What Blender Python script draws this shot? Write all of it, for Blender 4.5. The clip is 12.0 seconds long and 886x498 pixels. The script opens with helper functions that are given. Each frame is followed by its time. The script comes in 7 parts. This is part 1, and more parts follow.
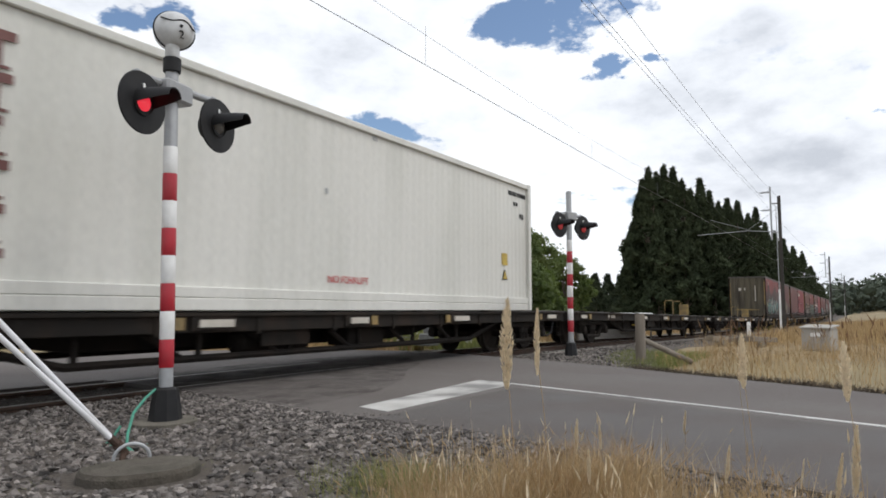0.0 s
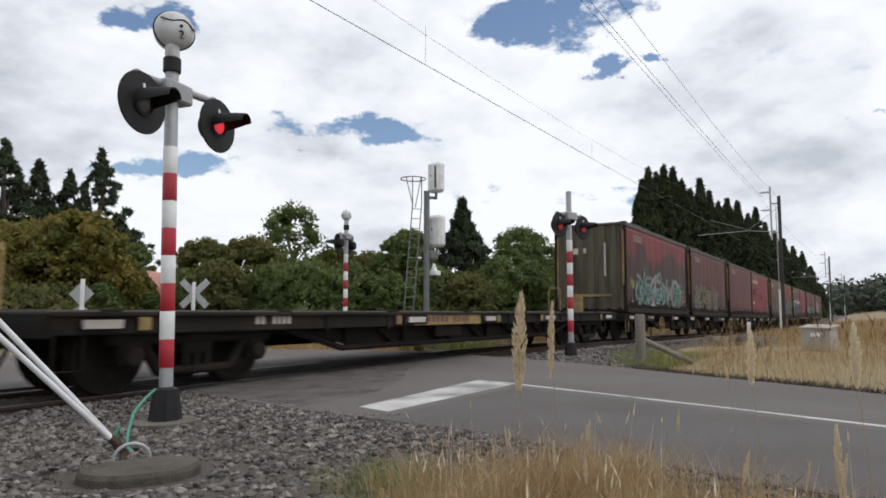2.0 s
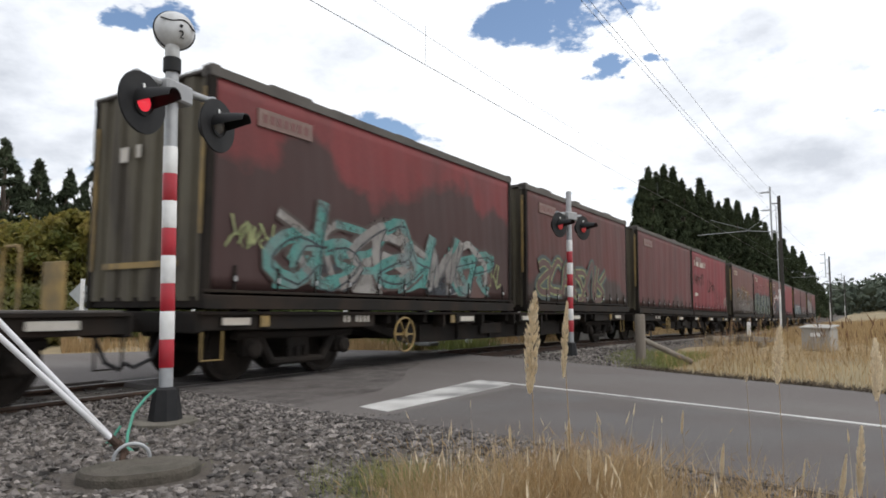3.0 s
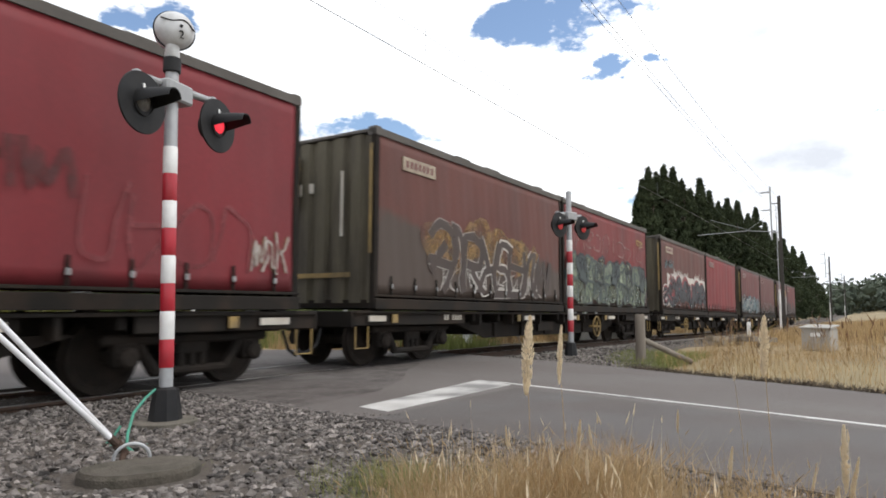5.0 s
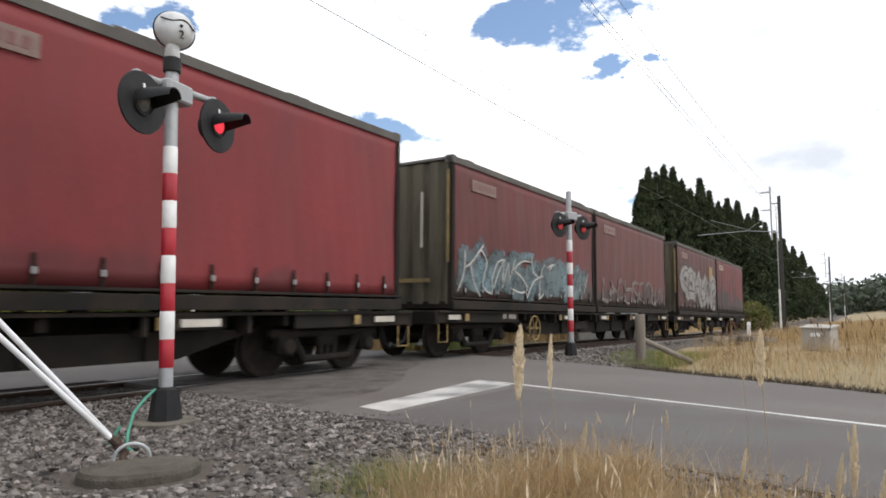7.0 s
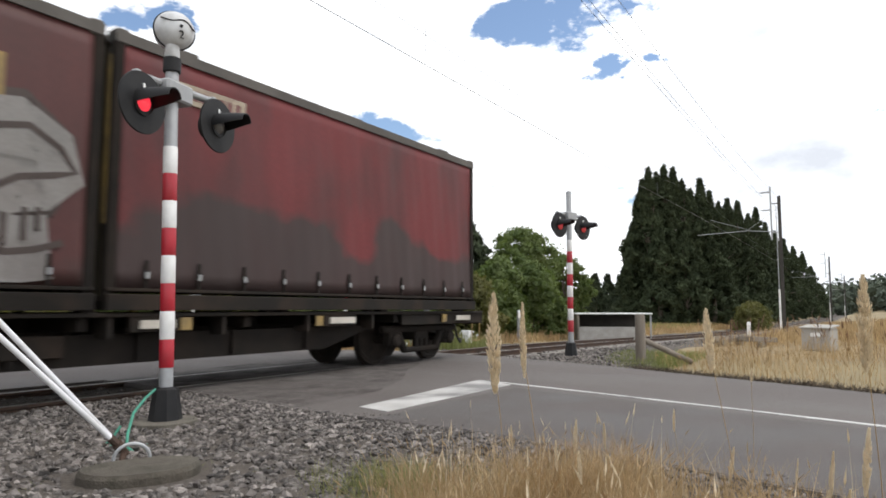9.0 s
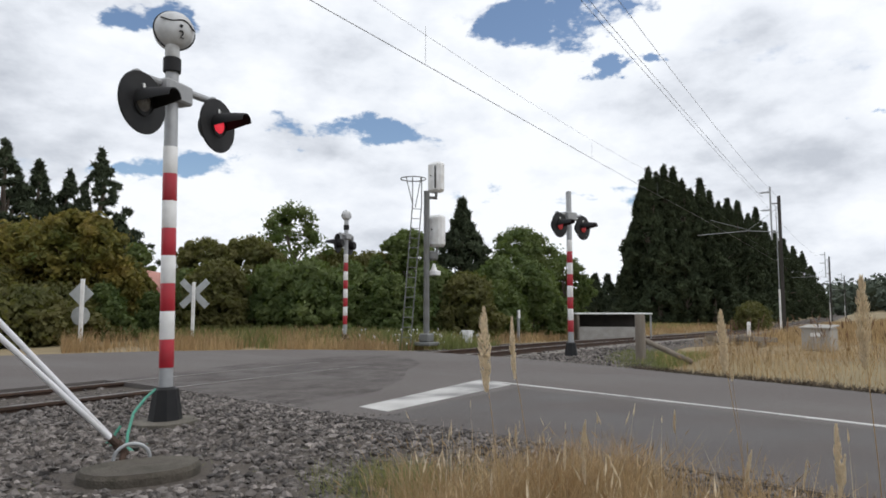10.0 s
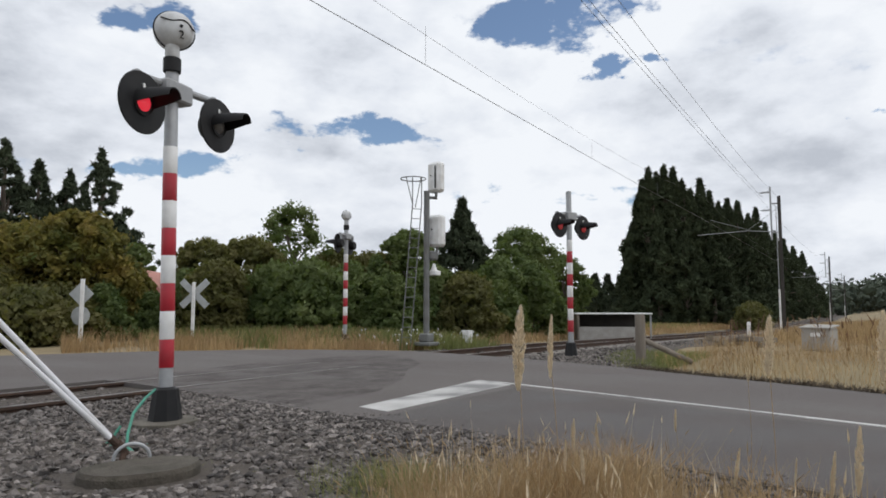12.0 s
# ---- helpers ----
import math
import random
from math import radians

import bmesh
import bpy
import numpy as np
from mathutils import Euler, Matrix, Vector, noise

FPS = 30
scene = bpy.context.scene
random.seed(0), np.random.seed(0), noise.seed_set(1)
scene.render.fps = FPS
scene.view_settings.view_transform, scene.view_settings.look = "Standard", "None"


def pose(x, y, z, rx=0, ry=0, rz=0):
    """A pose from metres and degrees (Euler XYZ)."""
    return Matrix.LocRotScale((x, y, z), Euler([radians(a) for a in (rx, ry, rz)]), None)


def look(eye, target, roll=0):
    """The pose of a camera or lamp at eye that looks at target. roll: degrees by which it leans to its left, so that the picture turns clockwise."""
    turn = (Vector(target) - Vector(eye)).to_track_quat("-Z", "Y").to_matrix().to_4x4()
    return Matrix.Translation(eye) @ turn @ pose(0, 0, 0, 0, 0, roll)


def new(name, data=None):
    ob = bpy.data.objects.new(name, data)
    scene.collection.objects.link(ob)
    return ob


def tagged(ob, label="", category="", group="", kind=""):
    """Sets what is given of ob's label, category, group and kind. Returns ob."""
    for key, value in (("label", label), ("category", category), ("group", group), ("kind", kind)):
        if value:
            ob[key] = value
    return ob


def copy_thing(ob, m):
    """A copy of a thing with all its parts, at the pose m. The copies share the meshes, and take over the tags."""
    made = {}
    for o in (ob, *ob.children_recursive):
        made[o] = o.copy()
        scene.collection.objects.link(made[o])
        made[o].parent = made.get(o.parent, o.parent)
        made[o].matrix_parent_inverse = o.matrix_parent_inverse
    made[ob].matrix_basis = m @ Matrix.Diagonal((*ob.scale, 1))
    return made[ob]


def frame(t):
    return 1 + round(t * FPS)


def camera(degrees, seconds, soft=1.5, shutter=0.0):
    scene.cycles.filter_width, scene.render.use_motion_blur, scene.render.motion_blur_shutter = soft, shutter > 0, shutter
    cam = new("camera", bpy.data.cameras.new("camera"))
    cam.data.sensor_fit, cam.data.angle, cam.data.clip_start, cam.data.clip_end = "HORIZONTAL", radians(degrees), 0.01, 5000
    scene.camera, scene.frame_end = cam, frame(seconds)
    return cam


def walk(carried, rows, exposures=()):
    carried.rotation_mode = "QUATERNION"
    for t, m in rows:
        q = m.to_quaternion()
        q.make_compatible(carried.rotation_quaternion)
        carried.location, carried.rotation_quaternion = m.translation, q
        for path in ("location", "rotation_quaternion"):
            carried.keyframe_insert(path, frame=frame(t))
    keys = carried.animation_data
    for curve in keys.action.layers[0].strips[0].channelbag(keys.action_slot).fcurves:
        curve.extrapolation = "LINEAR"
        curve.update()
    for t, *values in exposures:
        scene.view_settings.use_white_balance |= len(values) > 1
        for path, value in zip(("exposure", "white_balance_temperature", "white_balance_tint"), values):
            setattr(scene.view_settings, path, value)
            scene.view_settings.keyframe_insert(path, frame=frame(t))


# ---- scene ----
cam = camera(67.66, 12.0, soft=1.75, shutter=0.12)
HEAD = 32.0
EYE = Vector((0.0, 0.0, 0.97))
AIM = EYE + Vector((math.cos(radians(HEAD)) * math.cos(radians(5.08)),
                    math.sin(radians(HEAD)) * math.cos(radians(5.08)), math.sin(radians(5.08))))
walk(cam, [(0.0, look(EYE, AIM)), (12.0, look(EYE, AIM))],
     exposures=[(0.0, 0.16, 6300, 10), (0.5, 0.07, 6300, 10), (1.0, 0.0, 6300, 10), (2.4, 0.0, 6300, 10), (3.0, 0.28, 6350, 10), (4.8, 0.58, 6400, 10), (9.2, 0.58, 6400, 10), (9.5, 0.46, 6400, 10), (10.2, -0.05, 6250, 10), (12.0, -0.1, 6250, 10)])

# ---- sky and sun ----
SUN_EL, SUN_AZ = radians(58), radians(-70)      # azimuth from +X towards +Y
sun = new("sun", bpy.data.lights.new("sun", "SUN"))
sun.data.energy, sun.data.angle, sun.data.color = 1.1, radians(14), (1.0, 0.95, 0.88)
sun.matrix_world = look((math.cos(SUN_EL) * math.cos(SUN_AZ) * 50, math.cos(SUN_EL) * math.sin(SUN_AZ) * 50, math.sin(SUN_EL) * 50), (0, 0, 0))


# breaks in the cloud cover: direction, half width, flatness, depth
GAPS = [((0.849, 0.329, 0.414), 0.11, 2.6, 1.0), ((0.905, 0.259, 0.337), 0.045, 2.0, 0.85), ((0.708, 0.661, 0.248), 0.13, 5.0, 0.95),
        ((0.584, 0.789, 0.193), 0.09, 3.4, 0.9), ((0.478, 0.789, 0.386), 0.06, 2.6, 0.8), ((0.915, 0.368, 0.167), 0.11, 5.5, 0.8),
        ((0.97, -0.028, 0.243), 0.05, 3.5, 0.8), ((0.45, 0.70, 0.55), 0.2, 2.0, 0.8),
        ((-0.5, 0.5, 0.7), 0.25, 1.2, 0.9), ((-0.6, -0.5, 0.6), 0.22, 1.2, 0.9), ((0.3, -0.7, 0.6), 0.2, 1.5, 0.9)]


def sky_world():
    w = bpy.data.worlds.new("sky")
    scene.world = w
    w.use_nodes = True
    nt = w.node_tree
    nt.nodes.clear()
    N, L = nt.nodes.new, nt.links.new

    def math_node(op, a, b=None, clamp=False):
        n = N("ShaderNodeMath")
        n.operation, n.use_clamp = op, clamp
        for i, v in enumerate((a, b)):
            if v is None:
                continue
            if isinstance(v, (int, float)):
                n.inputs[i].default_value = v
            else:
                L(v, n.inputs[i])
        return n.outputs[0]

    tc = N("ShaderNodeTexCoord")
    d = tc.outputs["Generated"]
    lay = N("ShaderNodeVectorMath")
    lay.operation = "MULTIPLY"
    L(d, lay.inputs[0])
    lay.inputs[1].default_value = (1.0, 1.0, 2.0)

    def cloud_noise(scale, detail, rough, shift):
        n = N("ShaderNodeTexNoise")
        n.inputs["Scale"].default_value, n.inputs["Detail"].default_value, n.inputs["Roughness"].default_value = scale, detail, rough
        add = N("ShaderNodeVectorMath")
        add.operation = "ADD"
        add.inputs[1].default_value = shift
        L(lay.outputs[0], add.inputs[0])
        L(add.outputs[0], n.inputs["Vector"])
        return n.outputs["Fac"]

    rag = cloud_noise(6.0, 8, 0.62, (3.1, 1.7, 0.4))
    body = cloud_noise(3.6, 6, 0.5, (0.3, 4.2, 1.0))
    fine = cloud_noise(12.0, 7, 0.6, (7.3, 2.2, 2.0))
    gap = None
    warp = N("ShaderNodeTexNoise")
    warp.inputs["Scale"].default_value, warp.inputs["Detail"].default_value, warp.inputs["Roughness"].default_value = 7.0, 6, 0.6
    L(lay.outputs[0], warp.inputs["Vector"])
    push = N("ShaderNodeVectorMath")
    push.operation = "MULTIPLY_ADD"
    L(warp.outputs["Color"], push.inputs[0])
    push.inputs[1].default_value = (0.36, 0.36, 0.13)
    L(d, push.inputs[2])
    for c, r, flat, k in GAPS:
        sub = N("ShaderNodeVectorMath")
        sub.operation = "SUBTRACT"
        L(push.outputs[0], sub.inputs[0])
        sub.inputs[1].default_value = Vector(c).normalized() + Vector((0.18, 0.18, 0.065))
        mul = N("ShaderNodeVectorMath")
        mul.operation = "MULTIPLY"
        L(sub.outputs[0], mul.inputs[0])
        mul.inputs[1].default_value = (1, 1, flat)
        ln = N("ShaderNodeVectorMath")
        ln.operation = "LENGTH"
        L(mul.outputs[0], ln.inputs[0])
        g = math_node("MULTIPLY", math_node("SUBTRACT", 1.0, math_node("DIVIDE", ln.outputs["Value"], r * 1.25), True), k)
        gap = g if gap is None else math_node("MAXIMUM", gap, g)
    near_gap = math_node("ADD", math_node("MULTIPLY", gap, 1.6), 0.38, True)
    gap = math_node("ADD", gap, math_node("MULTIPLY", math_node("MULTIPLY", math_node("SUBTRACT", rag, 0.5), 5.0), near_gap))
    ramp = N("ShaderNodeMapRange")
    ramp.interpolation_type = "SMOOTHSTEP"
    L(gap, ramp.inputs["Value"])
    ramp.inputs["From Min"].default_value, ramp.inputs["From Max"].default_value = 0.22, 0.66
    sky = N("ShaderNodeTexSky")
    sky.sky_type, sky.sun_disc = "NISHITA", False
    sky.sun_elevation, sky.sun_rotation = SUN_EL, math.pi / 2 - SUN_AZ
    blue = N("ShaderNodeVectorMath")
    blue.operation = "SCALE"
    L(sky.outputs[0], blue.inputs[0])
    blue.inputs["Scale"].default_value = 0.12
    shade = N("ShaderNodeValToRGB")
    L(math_node("ADD", math_node("MULTIPLY", body, 0.72), math_node("MULTIPLY", fine, 0.28)), shade.inputs[0])
    e = shade.color_ramp.elements
    e[0].position, e[0].color = 0.33, (0.56, 0.585, 0.63, 1)
    e[1].position, e[1].color = 0.55, (0.98, 0.99, 1.0, 1)
    mid = shade.color_ramp.elements.new(0.46)
    mid.color = (0.85, 0.87, 0.905, 1)
    mix = N("ShaderNodeMix")
    mix.data_type = "RGBA"
    L(ramp.outputs[0], mix.inputs["Factor"])
    L(shade.outputs[0], mix.inputs["A"])
    L(blue.outputs[0], mix.inputs["B"])
    bg = N("ShaderNodeBackground")
    L(mix.outputs["Result"], bg.inputs[0])
    bg.inputs[1].default_value = 1.0
    out = N("ShaderNodeOutputWorld")
    L(bg.outputs[0], out.inputs[0])


sky_world()


# ---- materials ----
def mat(name, a, b, rough=0.7, metal=0.0, scale=6.0, fine=60.0, bump=0.15, dirt=None, dirt_amount=0.5, dirt_scale=1.2,
        island=0.0, random_tone=0.0, stretch=(1, 1, 1), spec=0.5, transmit=None, speck=0.1):
    """Two tones mixed by coarse and fine noise, dirt patches, fine bump; tone varied by island or by object."""
    m = bpy.data.materials.new(name)
    m.use_nodes = True
    nt = m.node_tree
    N, L = nt.nodes.new, nt.links.new
    bsdf = nt.nodes["Principled BSDF"]
    tc = N("ShaderNodeTexCoord")
    mp = N("ShaderNodeMapping")
    mp.inputs["Scale"].default_value = stretch
    L(tc.outputs["Object"], mp.inputs[0])

    def noise_node(s, detail=5):
        n = N("ShaderNodeTexNoise")
        n.inputs["Scale"].default_value, n.inputs["Detail"].default_value = s, detail
        L(mp.outputs[0], n.inputs["Vector"])
        return n.outputs["Fac"]

    def mixed(f, c1, c2):
        n = N("ShaderNodeMix")
        n.data_type = "RGBA"
        if isinstance(f, float):
            n.inputs["Factor"].default_value = f
        else:
            L(f, n.inputs["Factor"])
        for s, c in (("A", c1), ("B", c2)):
            if isinstance(c, tuple):
                n.inputs[s].default_value = (*c, 1)
            else:
                L(c, n.inputs[s])
        return n.outputs["Result"]

    def ranged(v, lo, hi, t0=0.0, t1=1.0):
        n = N("ShaderNodeMapRange")
        L(v, n.inputs["Value"])
        n.inputs["From Min"].default_value, n.inputs["From Max"].default_value = lo, hi
        n.inputs["To Min"].default_value, n.inputs["To Max"].default_value = t0, t1
        return n.outputs[0]

    coarse, grain = noise_node(scale), noise_node(fine, 3)
    col = mixed(ranged(coarse, 0.32, 0.68), a, b)
    if dirt:
        col = mixed(ranged(noise_node(dirt_scale, 8), 0.45, 0.65, 0.0, dirt_amount), col, dirt)
    hsv = N("ShaderNodeHueSaturation")
    L(col, hsv.inputs["Color"])
    value = ranged(grain, 0.25, 0.75, 1 - speck, 1 + speck)
    for amount, node, out in ((island, "ShaderNodeNewGeometry", "Random Per Island"), (random_tone, "ShaderNodeObjectInfo", "Random")):
        if amount:
            g = N(node)
            v = ranged(g.outputs[out], 0, 1, 1 - amount, 1 + amount)
            k = N("ShaderNodeMath")
            k.operation = "MULTIPLY"
            L(value, k.inputs[0])
            L(v, k.inputs[1])
            value = k.outputs[0]
    L(value, hsv.inputs["Value"])
    L(hsv.outputs[0], bsdf.inputs["Base Color"])
    L(ranged(coarse, 0.2, 0.8, max(rough - 0.1, 0.05), min(rough + 0.1, 1)), bsdf.inputs["Roughness"])
    bsdf.inputs["Metallic"].default_value = metal
    bsdf.inputs["Specular IOR Level"].default_value = spec
    if bump:
        bp = N("ShaderNodeBump")
        bp.inputs["Strength"].default_value, bp.inputs["Distance"].default_value = bump, 0.01
        L(grain, bp.inputs["Height"])
        L(bp.outputs[0], bsdf.inputs["Normal"])
    if transmit:
        tr = N("ShaderNodeBsdfTranslucent")
        tr.inputs[0].default_value = (*transmit, 1)
        ms = N("ShaderNodeMixShader")
        ms.inputs[0].default_value = 0.4
        L(bsdf.outputs[0], ms.inputs[1])
        L(tr.outputs[0], ms.inputs[2])
        L(ms.outputs[0], nt.nodes["Material Output"].inputs[0])
    return m


def glow(name, colour, strength, base):
    m = bpy.data.materials.new(name)
    m.use_nodes = True
    b = m.node_tree.nodes["Principled BSDF"]
    b.inputs["Base Color"].default_value, b.inputs["Roughness"].default_value = (*base, 1), 0.15
    b.inputs["Emission Color"].default_value, b.inputs["Emission Strength"].default_value = (*colour, 1), strength
    return m


def worn(m, low=0.38, high=0.62, scale=3.4):
    """Spray paint rubbed away in patches, so that the cloth beneath shows."""
    nt = m.node_tree
    N, L = nt.nodes.new, nt.links.new
    tc, n, r = N("ShaderNodeTexCoord"), N("ShaderNodeTexNoise"), N("ShaderNodeMapRange")
    L(tc.outputs["Object"], n.inputs["Vector"])
    n.inputs["Scale"].default_value, n.inputs["Detail"].default_value, n.inputs["Roughness"].default_value = scale, 9, 0.78
    L(n.outputs["Fac"], r.inputs["Value"])
    r.inputs["From Min"].default_value, r.inputs["From Max"].default_value = low, high
    r.inputs["To Min"].default_value, r.inputs["To Max"].default_value = 0.05, 0.92
    tr, mx = N("ShaderNodeBsdfTransparent"), N("ShaderNodeMixShader")
    L(r.outputs[0], mx.inputs[0])
    L(tr.outputs[0], mx.inputs[1])
    L(nt.nodes["Principled BSDF"].outputs[0], mx.inputs[2])
    L(mx.outputs[0], nt.nodes["Material Output"].inputs[0])


asphalt = mat("asphalt", (0.100, 0.086, 0.079), (0.124, 0.109, 0.101), 0.85, scale=0.8, fine=220, bump=0.5, dirt=(0.142, 0.132, 0.125), dirt_amount=0.55, dirt_scale=0.5, speck=0.22, stretch=(1.5, 0.45, 1))
asphalt_dark = mat("patched_asphalt", (0.078, 0.067, 0.062), (0.100, 0.087, 0.081), 0.85, scale=1.5, fine=200, bump=0.5, dirt=(0.12, 0.12, 0.12), dirt_amount=0.5, dirt_scale=0.6, speck=0.22)
crossing_tar = mat("worn_crossing_tar", (0.084, 0.072, 0.067), (0.104, 0.090, 0.084), 0.85, scale=1.5, fine=200, bump=0.5, speck=0.22)
worn(crossing_tar, 0.44, 0.82, 1.5)
road_paint = mat("road_paint", (0.40, 0.39, 0.37), (0.56, 0.55, 0.53), 0.6, scale=3, fine=120, bump=0.3, dirt=(0.16, 0.155, 0.15), dirt_amount=0.9, dirt_scale=1.6)
stone = mat("crushed_stone", (0.066, 0.056, 0.051), (0.205, 0.184, 0.168), 0.85, scale=9, fine=150, bump=0.5, island=0.7, speck=0.22)
ballast_bed = mat("ballast_bed", (0.045, 0.037, 0.031), (0.105, 0.088, 0.073), 0.95, scale=28, fine=90, bump=1.0, dirt=(0.09, 0.075, 0.06), dirt_amount=0.5, dirt_scale=2, speck=0.22)
soil = mat("dry_meadow_soil", (0.20, 0.15, 0.085), (0.30, 0.235, 0.13), 0.95, scale=0.4, fine=18, bump=1.0, dirt=(0.17, 0.14, 0.065), dirt_amount=0.6, dirt_scale=0.12, speck=0.22)
straw = mat("dry_grass_blades", (0.37, 0.23, 0.105), (0.56, 0.415, 0.225), 0.75, scale=0.9, fine=8, bump=0, island=0.5, transmit=(0.4, 0.3, 0.15), dirt=(0.22, 0.125, 0.06), dirt_amount=0.85, dirt_scale=0.8)
tuft_straw = mat("tuft_grass_blades", (0.29, 0.175, 0.08), (0.57, 0.46, 0.29), 0.75, scale=3.4, fine=8, bump=0, island=0.5, transmit=(0.45, 0.32, 0.15), dirt=(0.24, 0.13, 0.06), dirt_amount=0.6, dirt_scale=1.6)
green_grass = mat("green_grass_blades", (0.14, 0.15, 0.055), (0.25, 0.235, 0.095), 0.7, scale=0.6, fine=8, bump=0, island=0.35, transmit=(0.2, 0.25, 0.06))
dock = mat("dock_stems", (0.10, 0.055, 0.03), (0.20, 0.115, 0.06), 0.85, scale=3, fine=30, bump=0, island=0.4)
seed = mat("seed_head", (0.70, 0.59, 0.41), (0.86, 0.76, 0.58), 0.8, scale=60, fine=300, bump=0.4, island=0.2, transmit=(0.72, 0.62, 0.45))
leaf_mid = mat("broad_leaves", (0.080, 0.118, 0.042), (0.165, 0.195, 0.075), 0.7, scale=0.9, fine=4, bump=0, island=0.2, spec=0.22, transmit=(0.12, 0.17, 0.03))
leaf_olive = mat("olive_leaves", (0.085, 0.092, 0.034), (0.16, 0.145, 0.058), 0.7, scale=0.9, fine=4, bump=0, island=0.2, spec=0.22, transmit=(0.15, 0.16, 0.03))
leaf_gold = mat("turning_leaves", (0.068, 0.102, 0.027), (0.25, 0.182, 0.045), 0.6, scale=0.8, fine=4, bump=0, island=0.38, spec=0.22, transmit=(0.2, 0.18, 0.04))
leaf_dark = mat("cypress_foliage", (0.034, 0.045, 0.025), (0.056, 0.069, 0.036), 0.85, spec=0.08, scale=0.35, fine=3, bump=0, island=0.14)
leaf_pine = mat("pine_foliage", (0.038, 0.05, 0.03), (0.066, 0.082, 0.046), 0.8, spec=0.15, scale=0.5, fine=3, bump=0, island=0.28)
far_wood = mat("far_woodland", (0.035, 0.05, 0.035), (0.065, 0.08, 0.05), 0.9, scale=0.1, fine=1.0, bump=0, island=0.3)
bark = mat("bark", (0.09, 0.07, 0.055), (0.17, 0.14, 0.11), 0.95, scale=5, fine=40, bump=0.8, stretch=(1, 1, 0.2))
galvanised = mat("galvanised_steel", (0.33, 0.34, 0.35), (0.42, 0.43, 0.44), 0.5, 0.35, scale=8, fine=90, bump=0.1, dirt=(0.2, 0.19, 0.18), dirt_amount=0.4, speck=0.03)
white_paint = mat("white_paint", (0.74, 0.74, 0.73), (0.82, 0.82, 0.81), 0.45, scale=5, fine=80, bump=0.08, dirt=(0.5, 0.48, 0.44), dirt_amount=0.4, dirt_scale=4, speck=0.03)
red_paint = mat("red_paint", (0.34, 0.010, 0.022), (0.42, 0.016, 0.03), 0.4, scale=5, fine=80, bump=0.08, dirt=(0.25, 0.03, 0.035), dirt_amount=0.4, dirt_scale=4, speck=0.03)
black_paint = mat("black_paint", (0.008, 0.008, 0.009), (0.015, 0.015, 0.016), 0.6, spec=0.3, scale=9, fine=90, bump=0.08, dirt=(0.03, 0.028, 0.026), dirt_amount=0.3, dirt_scale=6, speck=0.03)
bell_paint = mat("weathered_grey_paint", (0.50, 0.51, 0.52), (0.60, 0.61, 0.61), 0.45, scale=8, fine=90, bump=0.1, dirt=(0.33, 0.32, 0.30), dirt_amount=0.5, dirt_scale=7, speck=0.03)
concrete = mat("concrete", (0.11, 0.098, 0.078), (0.19, 0.172, 0.143), 0.9, scale=5, fine=90, bump=0.6, dirt=(0.075, 0.068, 0.052), dirt_amount=0.7, dirt_scale=3, speck=0.22)
old_concrete = mat("mossy_old_concrete", (0.06, 0.05, 0.038), (0.12, 0.105, 0.085), 0.95, scale=5, fine=70, bump=0.8, dirt=(0.04, 0.036, 0.025), dirt_amount=0.8, dirt_scale=4, speck=0.22)
rust_rail = mat("rusty_rail_steel", (0.05, 0.032, 0.024), (0.095, 0.056, 0.038), 0.8, 0.2, scale=5, fine=60, bump=0.3)
bright_rail = mat("worn_rail_head", (0.20, 0.185, 0.17), (0.28, 0.26, 0.245), 0.35, 0.8, scale=4, fine=60, bump=0.05)
sleeper_mat = mat("sleeper_concrete", (0.20, 0.18, 0.16), (0.28, 0.26, 0.23), 0.9, scale=4, fine=60, bump=0.4, random_tone=0.2)
frame_steel = mat("grimy_frame_steel", (0.010, 0.0082, 0.0068), (0.018, 0.0145, 0.012), 0.85, 0.0, spec=0.2, scale=3, fine=50, bump=0.25, dirt=(0.026, 0.019, 0.014), dirt_amount=0.5, dirt_scale=2)
sill_steel = mat("wagon_sill_steel", (0.011, 0.0088, 0.007), (0.019, 0.015, 0.0115), 0.8, 0.0, spec=0.25, scale=2, fine=50, bump=0.2, dirt=(0.036, 0.024, 0.017), dirt_amount=0.6, dirt_scale=2)
wheel_steel = mat("wheel_steel", (0.016, 0.0125, 0.010), (0.032, 0.025, 0.02), 0.8, 0.1, spec=0.25, scale=6, fine=60, bump=0.2)
yellow_paint = mat("yellow_paint", (0.50, 0.35, 0.045), (0.62, 0.45, 0.07), 0.55, scale=5, fine=80, bump=0.1, dirt=(0.2, 0.15, 0.06), dirt_amount=0.5, dirt_scale=4)
ochre_paint = mat("faded_ochre_paint", (0.25, 0.17, 0.06), (0.34, 0.23, 0.08), 0.7, scale=5, fine=80, bump=0.1, dirt=(0.1, 0.08, 0.05), dirt_amount=0.7, dirt_scale=3)
olive_steel = mat("olive_end_steel", (0.078, 0.066, 0.042), (0.125, 0.108, 0.072), 0.75, scale=2, fine=40, bump=0.2, dirt=(0.04, 0.032, 0.024), dirt_amount=0.85, dirt_scale=2.2, stretch=(1, 1, 0.2))
box_roof = mat("grimy_roof_cover", (0.07, 0.062, 0.055), (0.11, 0.10, 0.09), 0.8, scale=2, fine=40, bump=0.3)
